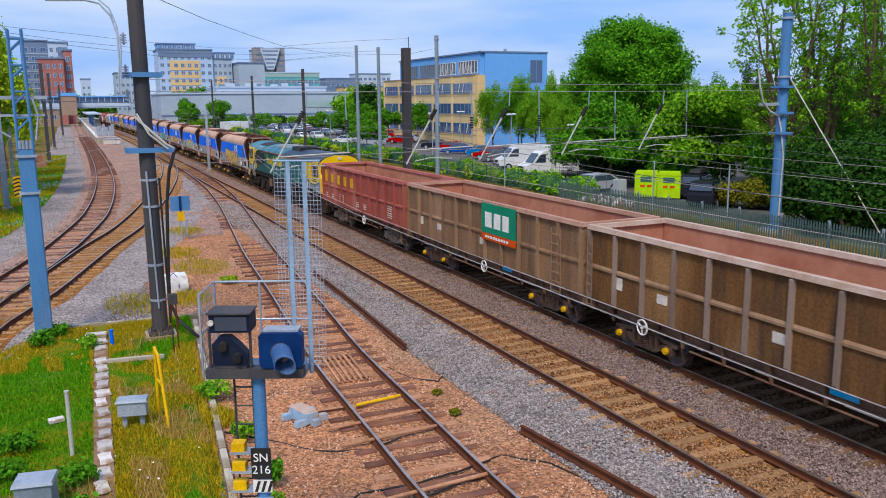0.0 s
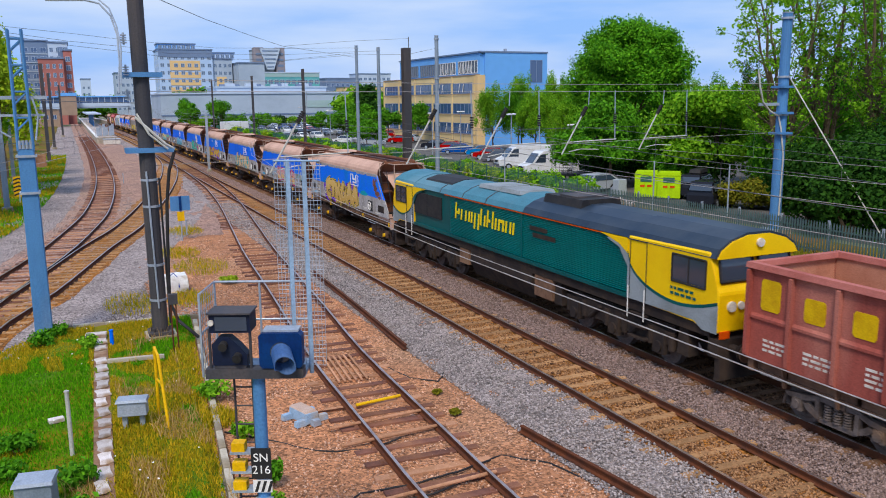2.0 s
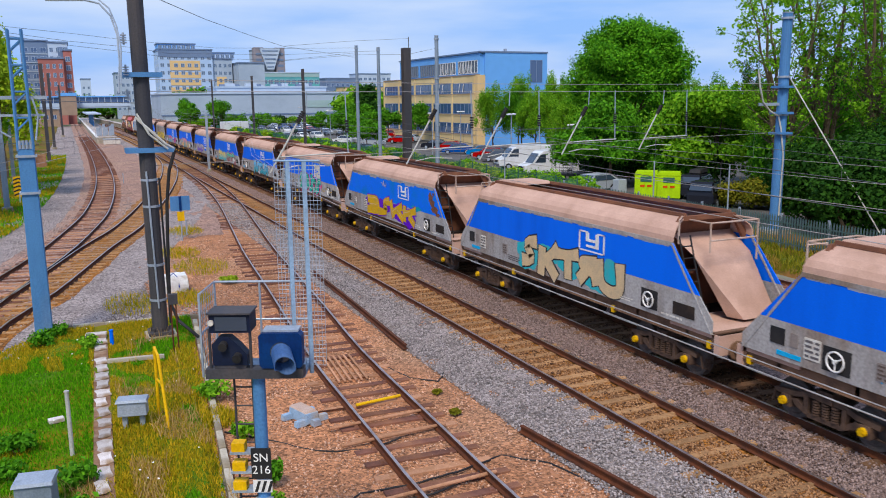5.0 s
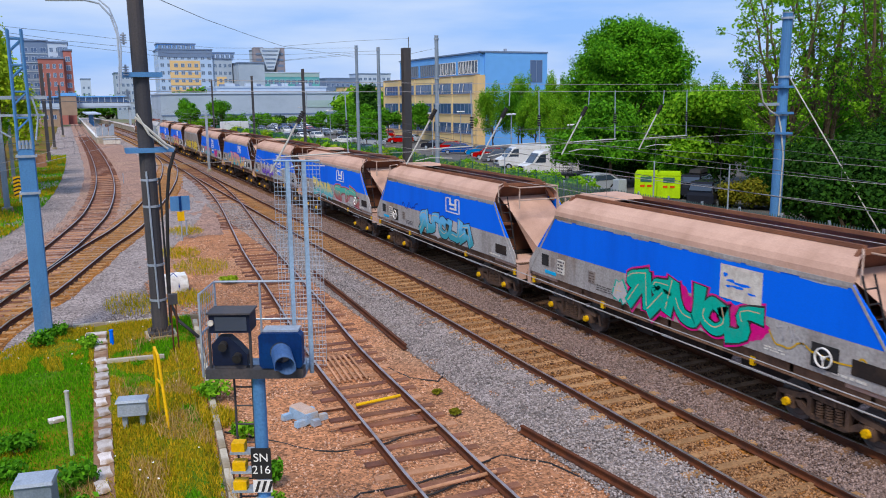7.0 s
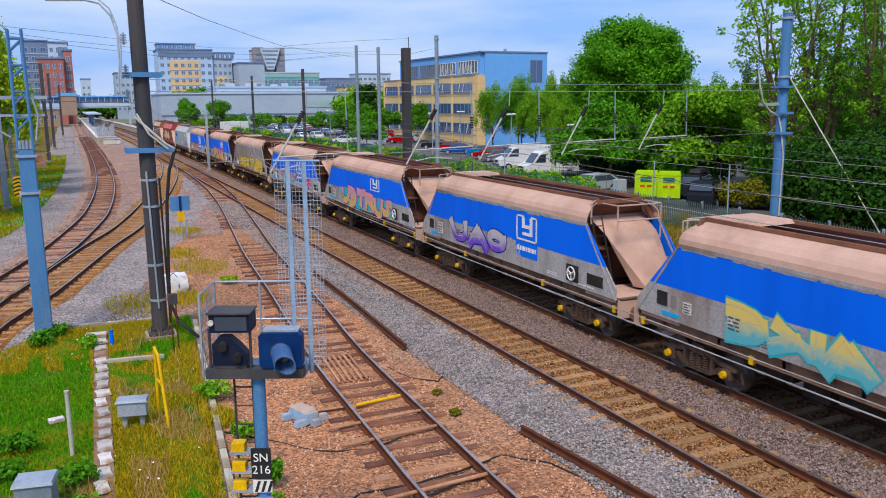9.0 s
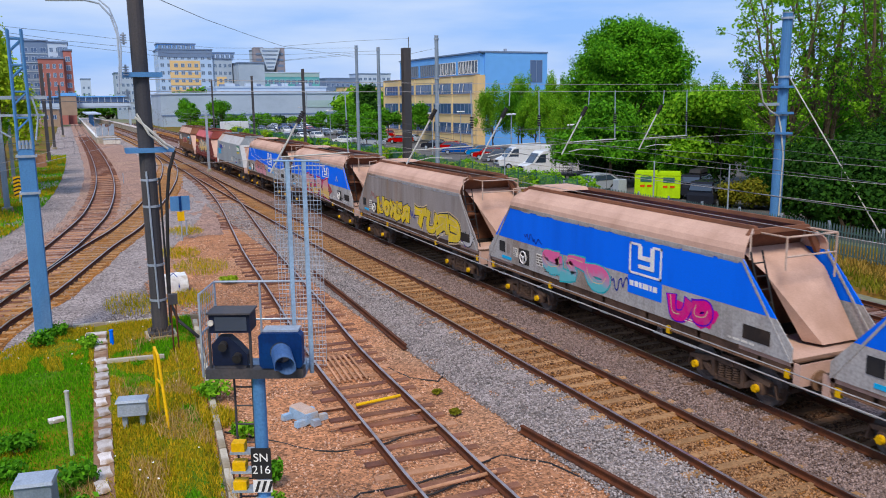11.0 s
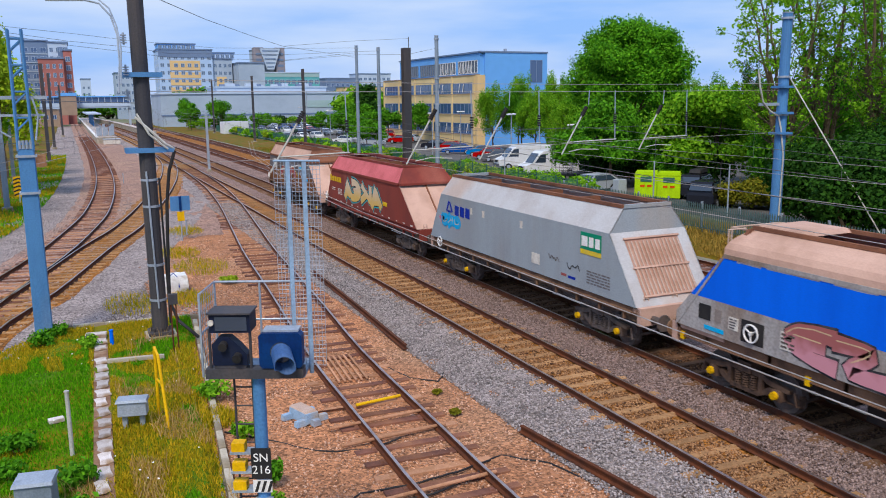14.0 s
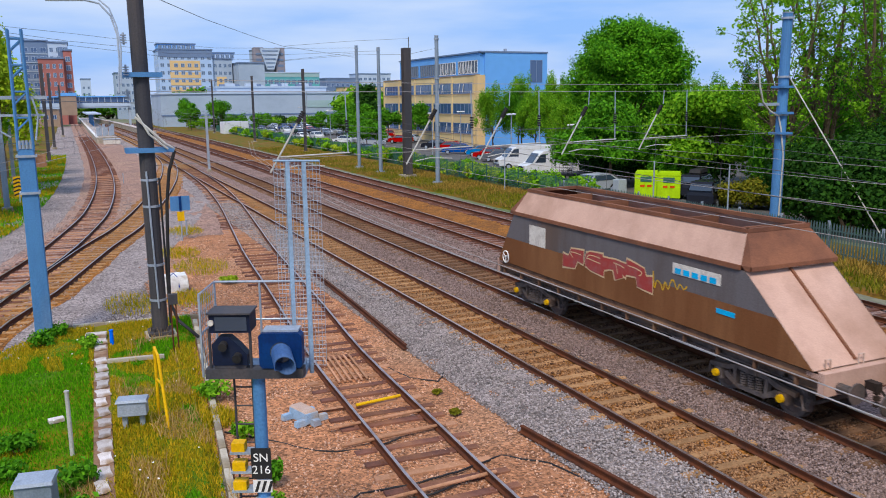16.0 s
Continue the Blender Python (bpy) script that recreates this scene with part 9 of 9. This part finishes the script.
    solid("roof_unit", box(bmesh.new(), -_w, _w, -1.0, 1.0, 0, _z, 0.08, 0.08), M["wall_white_hazy" if k % 3 else "wall_slate_hazy"], "small pale plant unit on the shed roof", "roof unit", Matrix.Translation((_x, 272 + 3 * (k % 4), 12.1)), "plant units on the shed roof")
block("office_building", "distant low office building", 148.0, 170.0, 500, 18, 21.0, "wall_slate_hazy", 4, 7, 2.0, 1.8, 4.0, 4.0, "blue_glass")
block("office_building", "distant pale office building", 171.0, 193.0, 505, 18, 24.0, "wall_white_hazy", 5, 7, 2.0, 1.8, 4.0, 4.0)
block("office_building", "distant grey curved-front building near the station", 22.0, 33.0, 420, 18, 21.0, "wall_grey_hazy", 5, 5, 1.5, 1.6, 4.0, 3.6)
block("house_row", "low brown brick buildings behind the car park", 128.0, 150.0, 400, 14, 14.0, "wall_tan", 3, 7, 1.4, 1.6, 3.0, 3.6)
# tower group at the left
block("apartment_tower", "dark slate apartment tower with balconies", -13.5, -4.5, 338, 18, 29.6, "wall_slate_hazy", 8, 3, 2.0, 1.6, 4.0, 3.1, "blue_glass", bands=tuple((-13.5, -4.5, 3.2 + 3.1 * k, 3.6 + 3.1 * k, "wall_grey_hazy") for k in range(8)))
block("apartment_tower", "pale cream and grey apartment tower", -4.4, 2.2, 336, 18, 29.0, "wall_white_hazy", 8, 3, 1.2, 1.6, 4.0, 3.1, bands=((-1.2, 2.2, 8, 27.5, "wall_slate_hazy"),))
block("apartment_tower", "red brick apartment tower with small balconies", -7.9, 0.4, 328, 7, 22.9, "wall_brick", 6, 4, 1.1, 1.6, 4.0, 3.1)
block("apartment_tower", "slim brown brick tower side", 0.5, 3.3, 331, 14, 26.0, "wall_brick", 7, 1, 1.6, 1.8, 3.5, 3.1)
block("chimney_house", "small pale distant tower block", 9.5, 15.0, 560, 12, 22.0, "wall_white_hazy", 3, 2, 1.2, 1.6, 8.0, 4.0)


# ---------------------------------------------------------------- station
def station():
    t = thing("footbridge", "blue and cream station footbridge across the tracks", "footbridge")
    part("deck", box(bmesh.new(), -10, 20, 300, 303, 5.6, 6.1), M["wall_grey_hazy"], t)
    part("roof", box(bmesh.new(), -10, 20, 299.6, 303.4, 9.2, 9.6), M["wall_blue"], t, "blue roof edge")
    for k in range(16):
        x = -9.6 + 1.95 * k
        part("post", box(bmesh.new(), x, x + 0.16, 299.8, 300.0, 6.1, 9.2), M["wall_white_hazy"], t)
    part("parapet", box(bmesh.new(), -10, 20, 299.85, 299.95, 6.1, 7.3), M["wall_white_hazy"], t, "pale parapet panel")
    part("glazing", box(bmesh.new(), -10, 20, 300.05, 300.1, 7.3, 9.2), M["blue_glass"], t)
    for x in (-9.5, 19.2):
        part("pier", box(bmesh.new(), x, x + 0.7, 300.5, 302, -0.3, 5.6), M["wall_grey_hazy"], t)
    part("stair_tower", box(bmesh.new(), -2.0, 3.2, 296, 304, 3.4, 10.3), M["wall_brown"], t, "brown-clad lift tower")
    part("tower_cap", box(bmesh.new(), -2.2, 3.4, 295.8, 304.2, 9.6, 10.6), M["wall_blue"], t)
    t = thing("platform", "station platform with a pale paved top", "platform", kind="structure")
    part("slab", prism(bmesh.new(), [(4.6, -0.3), (8.2, -0.3), (8.2, 0.92), (4.6, 0.92)], "y", 164, 400), M["concrete"], t)
    part("coping", box(bmesh.new(), 4.5, 5.0, 164, 400, 0.921, 1.0), M["white"], t, "white edge coping")
    part("paving", box(bmesh.new(), 5.0, 8.2, 164, 400, 0.921, 0.96), M["pale_slab"], t)
    t = thing("platform", "station platform beyond the main line", "platform", kind="structure")
    ys = steps(190, 400, 10)
    bm = sweep(bmesh.new(), main_line(X_C), ys, [(1.55, -0.3), (1.55, 0.95), (3.1, 0.95), (3.1, -0.3)])
    part("slab", bm, M["concrete"], t)
    bm = sweep(bmesh.new(), main_line(X_C), ys, [(1.5, 0.951), (1.5, 1.0), (3.1, 1.0), (3.1, 0.951)])
    part("paving", bm, M["pale_slab"], t)
    t = thing("station_canopy", "pale canopy over the station platform", "canopy")
    part("roof", box(bmesh.new(), 4.6, 8.4, 240, 296, 4.2, 4.5), M["wall_white_hazy"], t)
    for k in range(7):
        part("column", box(bmesh.new(), 6.3, 6.5, 242 + 8 * k, 242.2 + 8 * k, 0.96, 4.2), M["blue_steel"], t)
    t = thing("station_building", "low brown and cream station building", "building")
    part("wall", box(bmesh.new(), -10, -2.2, 296, 312, -0.3, 5.4), M["wall_brown"], t)
    part("roof", box(bmesh.new(), -10.3, -2.0, 295.7, 312, 5.4, 5.7), M["wall_grey_hazy"], t)
    for k in range(3):
        window_unit(t, face_y(-8.6 + 2.4 * k, 296, 2.2), 1.4, 1.4, 2)
    for k in range(6):
        t = thing("platform_fence", "pale steel barrier panel at the platform end", "barrier", Matrix.Translation((5.0 + 0.55 * k, 168 + 2 * (k % 2), 0.95)))
        part("panel", box(bmesh.new(), -0.24, 0.24, -0.04, 0.04, 0.1, 1.7 + 0.3 * (k % 3)), M["galv"], t)
        part("foot", box(bmesh.new(), -0.3, 0.3, -0.3, 0.3, 0, 0.1), M["concrete"], t)
    t = thing("relay_cabinet", "pale lineside cabinet near the platform end", "cabinet", Matrix.Translation((7.0, 160, -0.2)))
    part("body", box(bmesh.new(), -1.4, 1.4, -0.6, 0.6, 0, 0.9), M["label_white"], t, bevel=0.04)
    part("roof", box(bmesh.new(), -1.5, 1.5, -0.7, 0.7, 0.9, 1.0), M["wall_white_hazy"], t)


station()


# ---------------------------------------------------------------- vehicles and bins in the car park
def car_parts(kind):
    """Meshes of a car: body, cabin glass and wheels, 4.3 m long along y."""
    bm = bmesh.new()
    prof = [(-2.12, 0.30), (2.12, 0.30), (2.15, 0.62), (2.0, 0.86), (1.25, 0.96), (0.62, 1.40), (-1.1, 1.45), (-1.95, 0.98), (-2.12, 0.80)]
    if kind == "suv":
        prof = [(-2.25, 0.38), (2.2, 0.38), (2.25, 0.78), (2.15, 1.06), (1.2, 1.16), (0.78, 1.74), (-1.95, 1.80), (-2.2, 1.2), (-2.25, 0.9)]
    n = len(prof)
    rows = []
    for x, k in ((-0.86, 0.0), (-0.9, 0.0), (0.9, 0.0), (0.86, 0.0)):
        rows.append([bm.verts.new((x if z < 1.0 else x * 0.82, y, z)) for y, z in prof])
    for a, b in zip(rows, rows[1:]):
        for i in range(n):
            bm.faces.new((a[i], a[(i + 1) % n], b[(i + 1) % n], b[i]))
    bm.faces.new(rows[0])
    bm.faces.new(rows[-1])
    return bm, prof


CAR_ME = {}


def car(x, y, rot, colour, label, kind="car"):
    t = thing("parked_car", label, "car", Matrix.Translation((x, y, -0.24)) @ Matrix.Rotation(radians(rot), 4, "Z"), "cars parked in the car park")
    if (kind, colour) not in CAR_ME:
        bm, prof = car_parts(kind)
        body = mesh_of("body", bm, M[colour])
        top = max(p[1] for p in prof)
        lo = 0.98 if kind == "car" else 1.18
        glass = []
        ys = (-1.62, 1.12, 0.66, -1.1) if kind == "car" else (-2.0, 1.1, 0.76, -1.85)
        for s in (-1, 1):
            bm = bmesh.new()
            quad(bm, (s * 0.885, ys[0], lo), (s * 0.885, ys[1] - 0.1, lo), (s * 0.745, ys[2] - 0.12, top - 0.09), (s * 0.745, ys[3], top - 0.09))
            glass.append(("side_window", mesh_of("side_window", bm, M["dark_glass"])))
        bm = bmesh.new()
        quad(bm, (-0.76, ys[1] + 0.1, lo + 0.03), (0.76, ys[1] + 0.1, lo + 0.03), (0.68, ys[2] + 0.03, top - 0.06), (-0.68, ys[2] + 0.03, top - 0.06))
        glass.append(("windscreen", mesh_of("windscreen", bm, M["dark_glass"])))
        bm = bmesh.new()
        quad(bm, (-0.74, ys[0] - 0.30, lo + 0.06), (0.74, ys[0] - 0.30, lo + 0.06), (0.68, ys[3] - 0.10, top - 0.06), (-0.68, ys[3] - 0.10, top - 0.06))
        glass.append(("rear_window", mesh_of("rear_window", bm, M["dark_glass"])))
        bm = bmesh.new()
        rod(bm, (-0.11, 0, 0), (0.11, 0, 0), 0.32, 16)
        wheel = mesh_of("wheel", bm, M["black"])
        bm = bmesh.new()
        rod(bm, (-0.12, 0, 0), (0.12, 0, 0), 0.2, 12)
        rim = mesh_of("rim", bm, M["galv"])
        bm = bmesh.new()
        for s in (-1, 1):
            for q in (-2.13, 2.14):
                box(bm, s * 0.68 - 0.14, s * 0.68 + 0.14, q - 0.03, q + 0.03, 0.62, 0.74)
        lamp = mesh_of("lamps", bm, M["label_white"])
        CAR_ME[(kind, colour)] = (body, glass, wheel, rim, lamp)
    body, glass, wheel, rim, lamp = CAR_ME[(kind, colour)]
    for nm, me in (("body", body), *glass, ("lamps", lamp)):
        o = new(nm, me)
        o.parent = t
    for s in (-0.82, 0.82):
        for q in (-1.3, 1.32):
            o = new("wheel", wheel)
            o.parent, o.location = t, (s, q, 0.32)
            r = new("rim", rim)
            r.parent = o
    return t


COLOUR_WORD = dict(car_white="white", car_silver="silver", car_black="black", car_blue="dark blue", car_red="red", car_grey="grey", car_sky="bright blue")
_rn = random.Random(12)
for _x, _y, _rt, _c in ((50.6, 114.0, 60, "car_black"), (50.0, 107.5, 58, "car_red"), (48.4, 101.5, 60, "car_blue"), (49.2, 95.5, 60, "car_sky"), (47.6, 90.5, 62, "car_red"), (46.8, 86.5, 62, "car_grey"), (36.9, 108, 20, "car_black"), (52.5, 133, 50, "car_red"), (55.0, 135.5, 40, "car_silver"), (51.0, 140, 40, "car_silver"), (49, 146, 40, "car_white"), (45.5, 128, 30, "car_silver"), (44.0, 138, 40, "car_white")):
    car(_x, _y, _rt, _c, f"{COLOUR_WORD[_c]} car parked before the office block")
for _r in range(5):
    for _k in range(9):
        _y = 158 + 18 * _r + _rn.uniform(-0.5, 0.5)
        _x = 38.5 + 1.2 * _r + 3.0 * _k + _rn.uniform(-0.3, 0.3)
        if _rn.random() < 0.12:
            continue
        _c = _rn.choice(("car_white", "car_white", "car_silver", "car_silver", "car_grey", "car_black", "car_blue", "car_white", "car_red"))
        car(_x, _y, _rn.choice((0, 180)), _c, f"{COLOUR_WORD[_c]} car in a row of the distant car park")
car(37.6, 53.8, 100, "car_silver", "silver car parked behind the fence")
car(39.6, 43.0, -58, "car_black", "black off-road car facing the fence", "suv")
car(42.3, 47.2, -58, "car_black", "black off-road car beside the bins", "suv")
solid("roof_box", box(bmesh.new(), -0.45, 0.45, -1.0, 1.0, 0, 0.32, 0.06, 0.15), M["black"], "black roof box on the parked off-road car", "roof box", Matrix.Translation((42.3, 47.2, 1.56)) @ Matrix.Rotation(radians(-58), 4, "Z"), bevel=0.05)


def van(x, y, rot, label):
    t = thing("parked_van", label, "van", Matrix.Translation((x, y, -0.24)) @ Matrix.Rotation(radians(rot), 4, "Z"), "vans in the car park")
    prof = [(-2.9, 0.42), (2.75, 0.42), (2.85, 0.8), (2.7, 1.15), (1.95, 1.32), (1.25, 2.25), (0.8, 2.5), (-2.85, 2.55), (-2.95, 1.0)]
    part("body", prism(bmesh.new(), prof, "x", -0.98, 0.98), M["car_white"], t, "white panel-van body", 0.06)
    for s in (-1, 1):
        bm = bmesh.new()
        quad(bm, (s * 0.99, 0.65, 1.4), (s * 0.99, 1.75, 1.4), (s * 0.99, 1.2, 2.15), (s * 0.99, 0.65, 2.2))
        part("side_window", bm, M["dark_glass"], t)
    bm = bmesh.new()
    quad(bm, (-0.85, 1.98, 1.36), (0.85, 1.98, 1.36), (0.8, 1.31, 2.24), (-0.8, 1.31, 2.24))
    part("windscreen", bm, M["dark_glass"], t)
    part("bumper", box(bmesh.new(), -0.95, 0.95, 2.72, 2.92, 0.4, 0.68), M["car_grey"], t)
    part("grille", box(bmesh.new(), -0.5, 0.5, 2.78, 2.86, 0.8, 1.05), M["black"], t)
    for s in (-0.75, 0.75):
        part("headlight", box(bmesh.new(), s - 0.17, s + 0.17, 2.68, 2.83, 0.85, 1.1), M["label_white"], t)
    for s in (-0.88, 0.88):
        for q in (-1.9, 1.75):
            o = part("wheel", rod(bmesh.new(), (-0.12, 0, 0), (0.12, 0, 0), 0.36, 16), M["black"], t)
            o.location = (s, q, 0.36)
            part("rim", rod(bmesh.new(), (-0.13, 0, 0), (0.13, 0, 0), 0.2, 12), M["galv"], o)


van(43.6, 75.6, 78, "white panel van parked facing the railway")
van(41.6, 67.2, 84, "white panel van behind the hedge")
t = thing("cage_trailer", "dark mesh-sided cage trailer behind the fence", "trailer", Matrix.Translation((41.0, 61.6, -0.24)) @ Matrix.Rotation(radians(30), 4, "Z"))
part("bed", box(bmesh.new(), -1.0, 1.0, -1.8, 1.8, 0.6, 0.75), M["dark_steel"], t)
for s in (-1, 1):
    bm = bmesh.new()
    mesh_panel(bm, (s * 1.0, -1.8, 0.75), (0, 3.6, 0), (0, 0, 1.4), 9, 5, 0.02)
    part("side_panel", bm, M["dark_steel"], t)
    for q in (-0.7, 0.7):
        o = part("wheel", rod(bmesh.new(), (-0.1, 0, 0), (0.1, 0, 0), 0.32, 14), M["black"], t)
        o.location = (s * 0.95, q, 0.32)


solid("container", box(bmesh.new(), -3.0, 3.0, -1.3, 1.3, 0, 2.9), M["car_white"], "plain white container at the edge of the car park", "container", Matrix.Translation((35.5, 196.0, -0.24)) @ Matrix.Rotation(radians(10), 4, "Z"), bevel=0.04)


def recycling_bin(x, y, rot, label):
    t = thing("recycling_bin", label, "recycling bin", Matrix.Translation((x, y, -0.24)) @ Matrix.Rotation(radians(rot), 4, "Z"), "recycling bins")
    part("body", box(bmesh.new(), -0.82, 0.82, -0.75, 0.75, 0.1, 1.75), M["bin_green"], t, bevel=0.03)
    part("roof", prism(bmesh.new(), [(-0.84, 1.75), (0.84, 1.75), (0.75, 1.98), (-0.75, 1.98)], "y", -0.78, 0.78), M["bin_green"], t)
    part("hatch", box(bmesh.new(), -0.4, 0.4, -0.79, -0.75, 1.25, 1.62), M["mesh_green"], t, "dark posting hatch")
    for s in (-0.25, 0.25):
        part("sticker", box(bmesh.new(), s - 0.16, s + 0.16, -0.77, -0.752, 0.85, 1.02), M["sign_orange"], t, "orange sticker")
    part("skid", box(bmesh.new(), -0.8, 0.8, -0.7, 0.7, 0.0, 0.1), M["dark_steel"], t)


recycling_bin(38.88, 48.85, -42, "lime green clothes recycling bin beside the fence")
recycling_bin(39.83, 47.45, -42, "lime green recycling bin beside its twin")
solid("white_bin", box(bmesh.new(), -0.4, 0.4, -0.4, 0.4, 0, 1.2, 0.03, 0.03), M["car_silver"], "pale grey bin beside the recycling bins", "bin", Matrix.Translation((38.2, 51.2, -0.24)), bevel=0.03)


def lamp_post(x, y, h, rot=0, label="grey car-park lamp post with a flat white head"):
    t = thing("lamp_post", label, "lamp post", Matrix.Translation((x, y, -0.24)) @ Matrix.Rotation(radians(rot), 4, "Z"), "car-park lamp posts")
    part("pole", rod(bmesh.new(), (0, 0, 0), (0, 0, h), 0.07, 10, 0.05), M["galv"], t)
    for s in (-1, 1):
        bm = bmesh.new()
        bmesh.ops.create_uvsphere(bm, u_segments=10, v_segments=6, radius=0.45)
        for v in bm.verts:
            v.co = Vector((v.co.x + s * 0.5, v.co.y * 0.6, h + v.co.z * 0.25))
        part("lamp_head", bm, M["white"], t)


for _x, _y, _h in ((57, 63.5, 5.6), (47, 84, 5.6), (53, 110, 5.6), (44, 100, 5.6), (52, 128, 5.6), (45, 150, 5.6), (41, 62, 5.0), (50, 190, 6)):
    lamp_post(_x, _y, _h, 30)
for _x, _y in ((31.6, 57.5), (34, 42), (36, 37.5)):
    post_thing("fence_mast", _x, _y, 3.2, 0.05, "galv", "thin grey pole beside the fence")
# rubble heap and litter by the fence
rubble = random.Random(3)
for k in range(26):
    bm = bmesh.new()
    bmesh.ops.create_icosphere(bm, subdivisions=1, radius=rubble.uniform(0.12, 0.38))
    for v in bm.verts:
        v.co *= rubble.uniform(0.7, 1.2)
    solid("rubble_stone", bm, M["pale_slab"], "pale broken stone on a rubble heap", "stone", Matrix.Translation((33.6 + rubble.uniform(-0.9, 1.4), 47.5 + rubble.uniform(-3, 3), -0.12 + rubble.uniform(0, 0.16))), "stones of the rubble heap")


# ---------------------------------------------------------------- loose ballast stones
def loose_stones(name, count, region, size, material, label, seed):
    rng = np.random.default_rng(seed)
    base = np.array([(1, 0, 0), (-1, 0, 0), (0, 1, 0), (0, -1, 0), (0, 0, 1), (0, 0, -1)], float)
    tri = np.array([(0, 2, 4), (2, 1, 4), (1, 3, 4), (3, 0, 4), (2, 0, 5), (1, 2, 5), (3, 1, 5), (0, 3, 5)])
    xy = region(rng, count)
    n = len(xy)
    s = size * (0.55 + 0.9 * rng.random((n, 1, 1)))
    v = base[None] * (0.65 + 0.7 * rng.random((n, 6, 1))) * s
    a = rng.random(n) * 6.283
    ca, sa = np.cos(a)[:, None], np.sin(a)[:, None]
    t = rng.normal(0, 0.5, n)[:, None]
    x, y, z = v[..., 0], v[..., 1], v[..., 2] * 0.75
    x, z = x * np.cos(t) - z * np.sin(t), x * np.sin(t) + z * np.cos(t)
    x, y = x * ca - y * sa, x * sa + y * ca
    out = np.stack([x + xy[:, :1], y + xy[:, 1:2], z + xy[:, 2:3]], -1).reshape(-1, 3)
    f = (tri[None] + 6 * np.arange(n)[:, None, None]).reshape(-1, 3)
    me = bpy.data.meshes.new(name)
    me.vertices.add(len(out))
    me.vertices.foreach_set("co", out.astype(np.float32).ravel())
    me.loops.add(f.size)
    me.loops.foreach_set("vertex_index", f.astype(np.int32).ravel())
    me.polygons.add(len(f))
    me.polygons.foreach_set("loop_start", (np.arange(len(f)) * 3).astype(np.int32))
    me.update(calc_edges=True)
    me.materials.append(M[material])
    tagged(new(name, me), label, "ballast", kind="stuff")


def stone_mat(name, a, b, c):
    m = leaf_mat(name, a, b)
    r = [n for n in m.node_tree.nodes if n.type == "VALTORGB"][0]
    e = r.color_ramp.elements.new(0.5)
    e.color = (*c, 1)
    m.node_tree.links.new(m.node_tree.nodes["Principled BSDF"].outputs["BSDF"], m.node_tree.nodes["Material Output"].inputs["Surface"])
    m.node_tree.nodes["Principled BSDF"].inputs["Roughness"].default_value = 0.9
    return m


M["stone_tan"] = stone_mat("stone_tan", (0.17, 0.09, 0.06), (0.74, 0.47, 0.33), (0.43, 0.24, 0.155))
M["stone_grey"] = stone_mat("stone_grey", (0.15, 0.13, 0.127), (0.48, 0.42, 0.41), (0.30, 0.26, 0.25))
M["stone_mauve"] = stone_mat("stone_mauve", (0.125, 0.087, 0.077), (0.38, 0.278, 0.25), (0.245, 0.175, 0.154))
M["stone_dark"] = stone_mat("stone_dark", (0.06, 0.033, 0.022), (0.28, 0.16, 0.095), (0.16, 0.09, 0.055))
M["stone_brown"] = stone_mat("stone_brown", (0.085, 0.045, 0.028), (0.46, 0.25, 0.12), (0.275, 0.142, 0.068))


def strip_region(x0, x1, y0, y1, z, power=1.6):
    def f(rng, n):
        y = y0 + (y1 - y0) * rng.random(n) ** power
        x = x0 + (x1 - x0) * rng.random(n)
        return np.stack([x, y, np.full(n, z) + 0.012 * rng.normal(size=n)], 1)
    return f


def tan_region(rng, n):
    y = 9.0 + 36 * rng.random(n) ** 1.5
    x = 2.3 + 0.085 * (y - 14) + (6.6 - 0.085 * (y - 14)) * rng.random(n)
    return np.stack([x, y, -0.225 + 0.015 * rng.normal(size=n)], 1)


def left_stones(rng, n):
    y = 28.6 + 40 * rng.random(n) ** 1.4
    x = -5.5 + 9.5 * rng.random(n)
    return np.stack([x, y, -0.215 + 0.015 * rng.normal(size=n)], 1)


loose_stones("loose_ballast", 70000, tan_region, 0.027, "stone_tan", "loose pinkish tan ballast stones", 1)
loose_stones("loose_ballast", 42000, strip_region(8.5, 10.75, 8, 60, -0.17), 0.029, "stone_grey", "loose grey ballast stones", 2)
loose_stones("loose_ballast", 36000, strip_region(12.4, 14.25, 9, 60, -0.185), 0.029, "stone_mauve", "loose grey-mauve ballast stones", 3)
loose_stones("loose_ballast", 20000, strip_region(10.95, 12.15, 9, 50, -0.19), 0.03, "stone_brown", "loose brown ballast stones between the rails", 4)
loose_stones("loose_ballast", 12000, strip_region(14.3, 15.8, 9, 50, -0.2), 0.03, "stone_dark", "loose brown ballast stones under the train", 5)
loose_stones("loose_ballast", 34000, left_stones, 0.03, "stone_grey", "loose grey ballast stones of the yard", 6)
loose_stones("loose_ballast", 14000, strip_region(16.0, 18.5, 20, 80, -0.2), 0.038, "stone_mauve", "loose ballast stones beyond the train", 7)


motions()
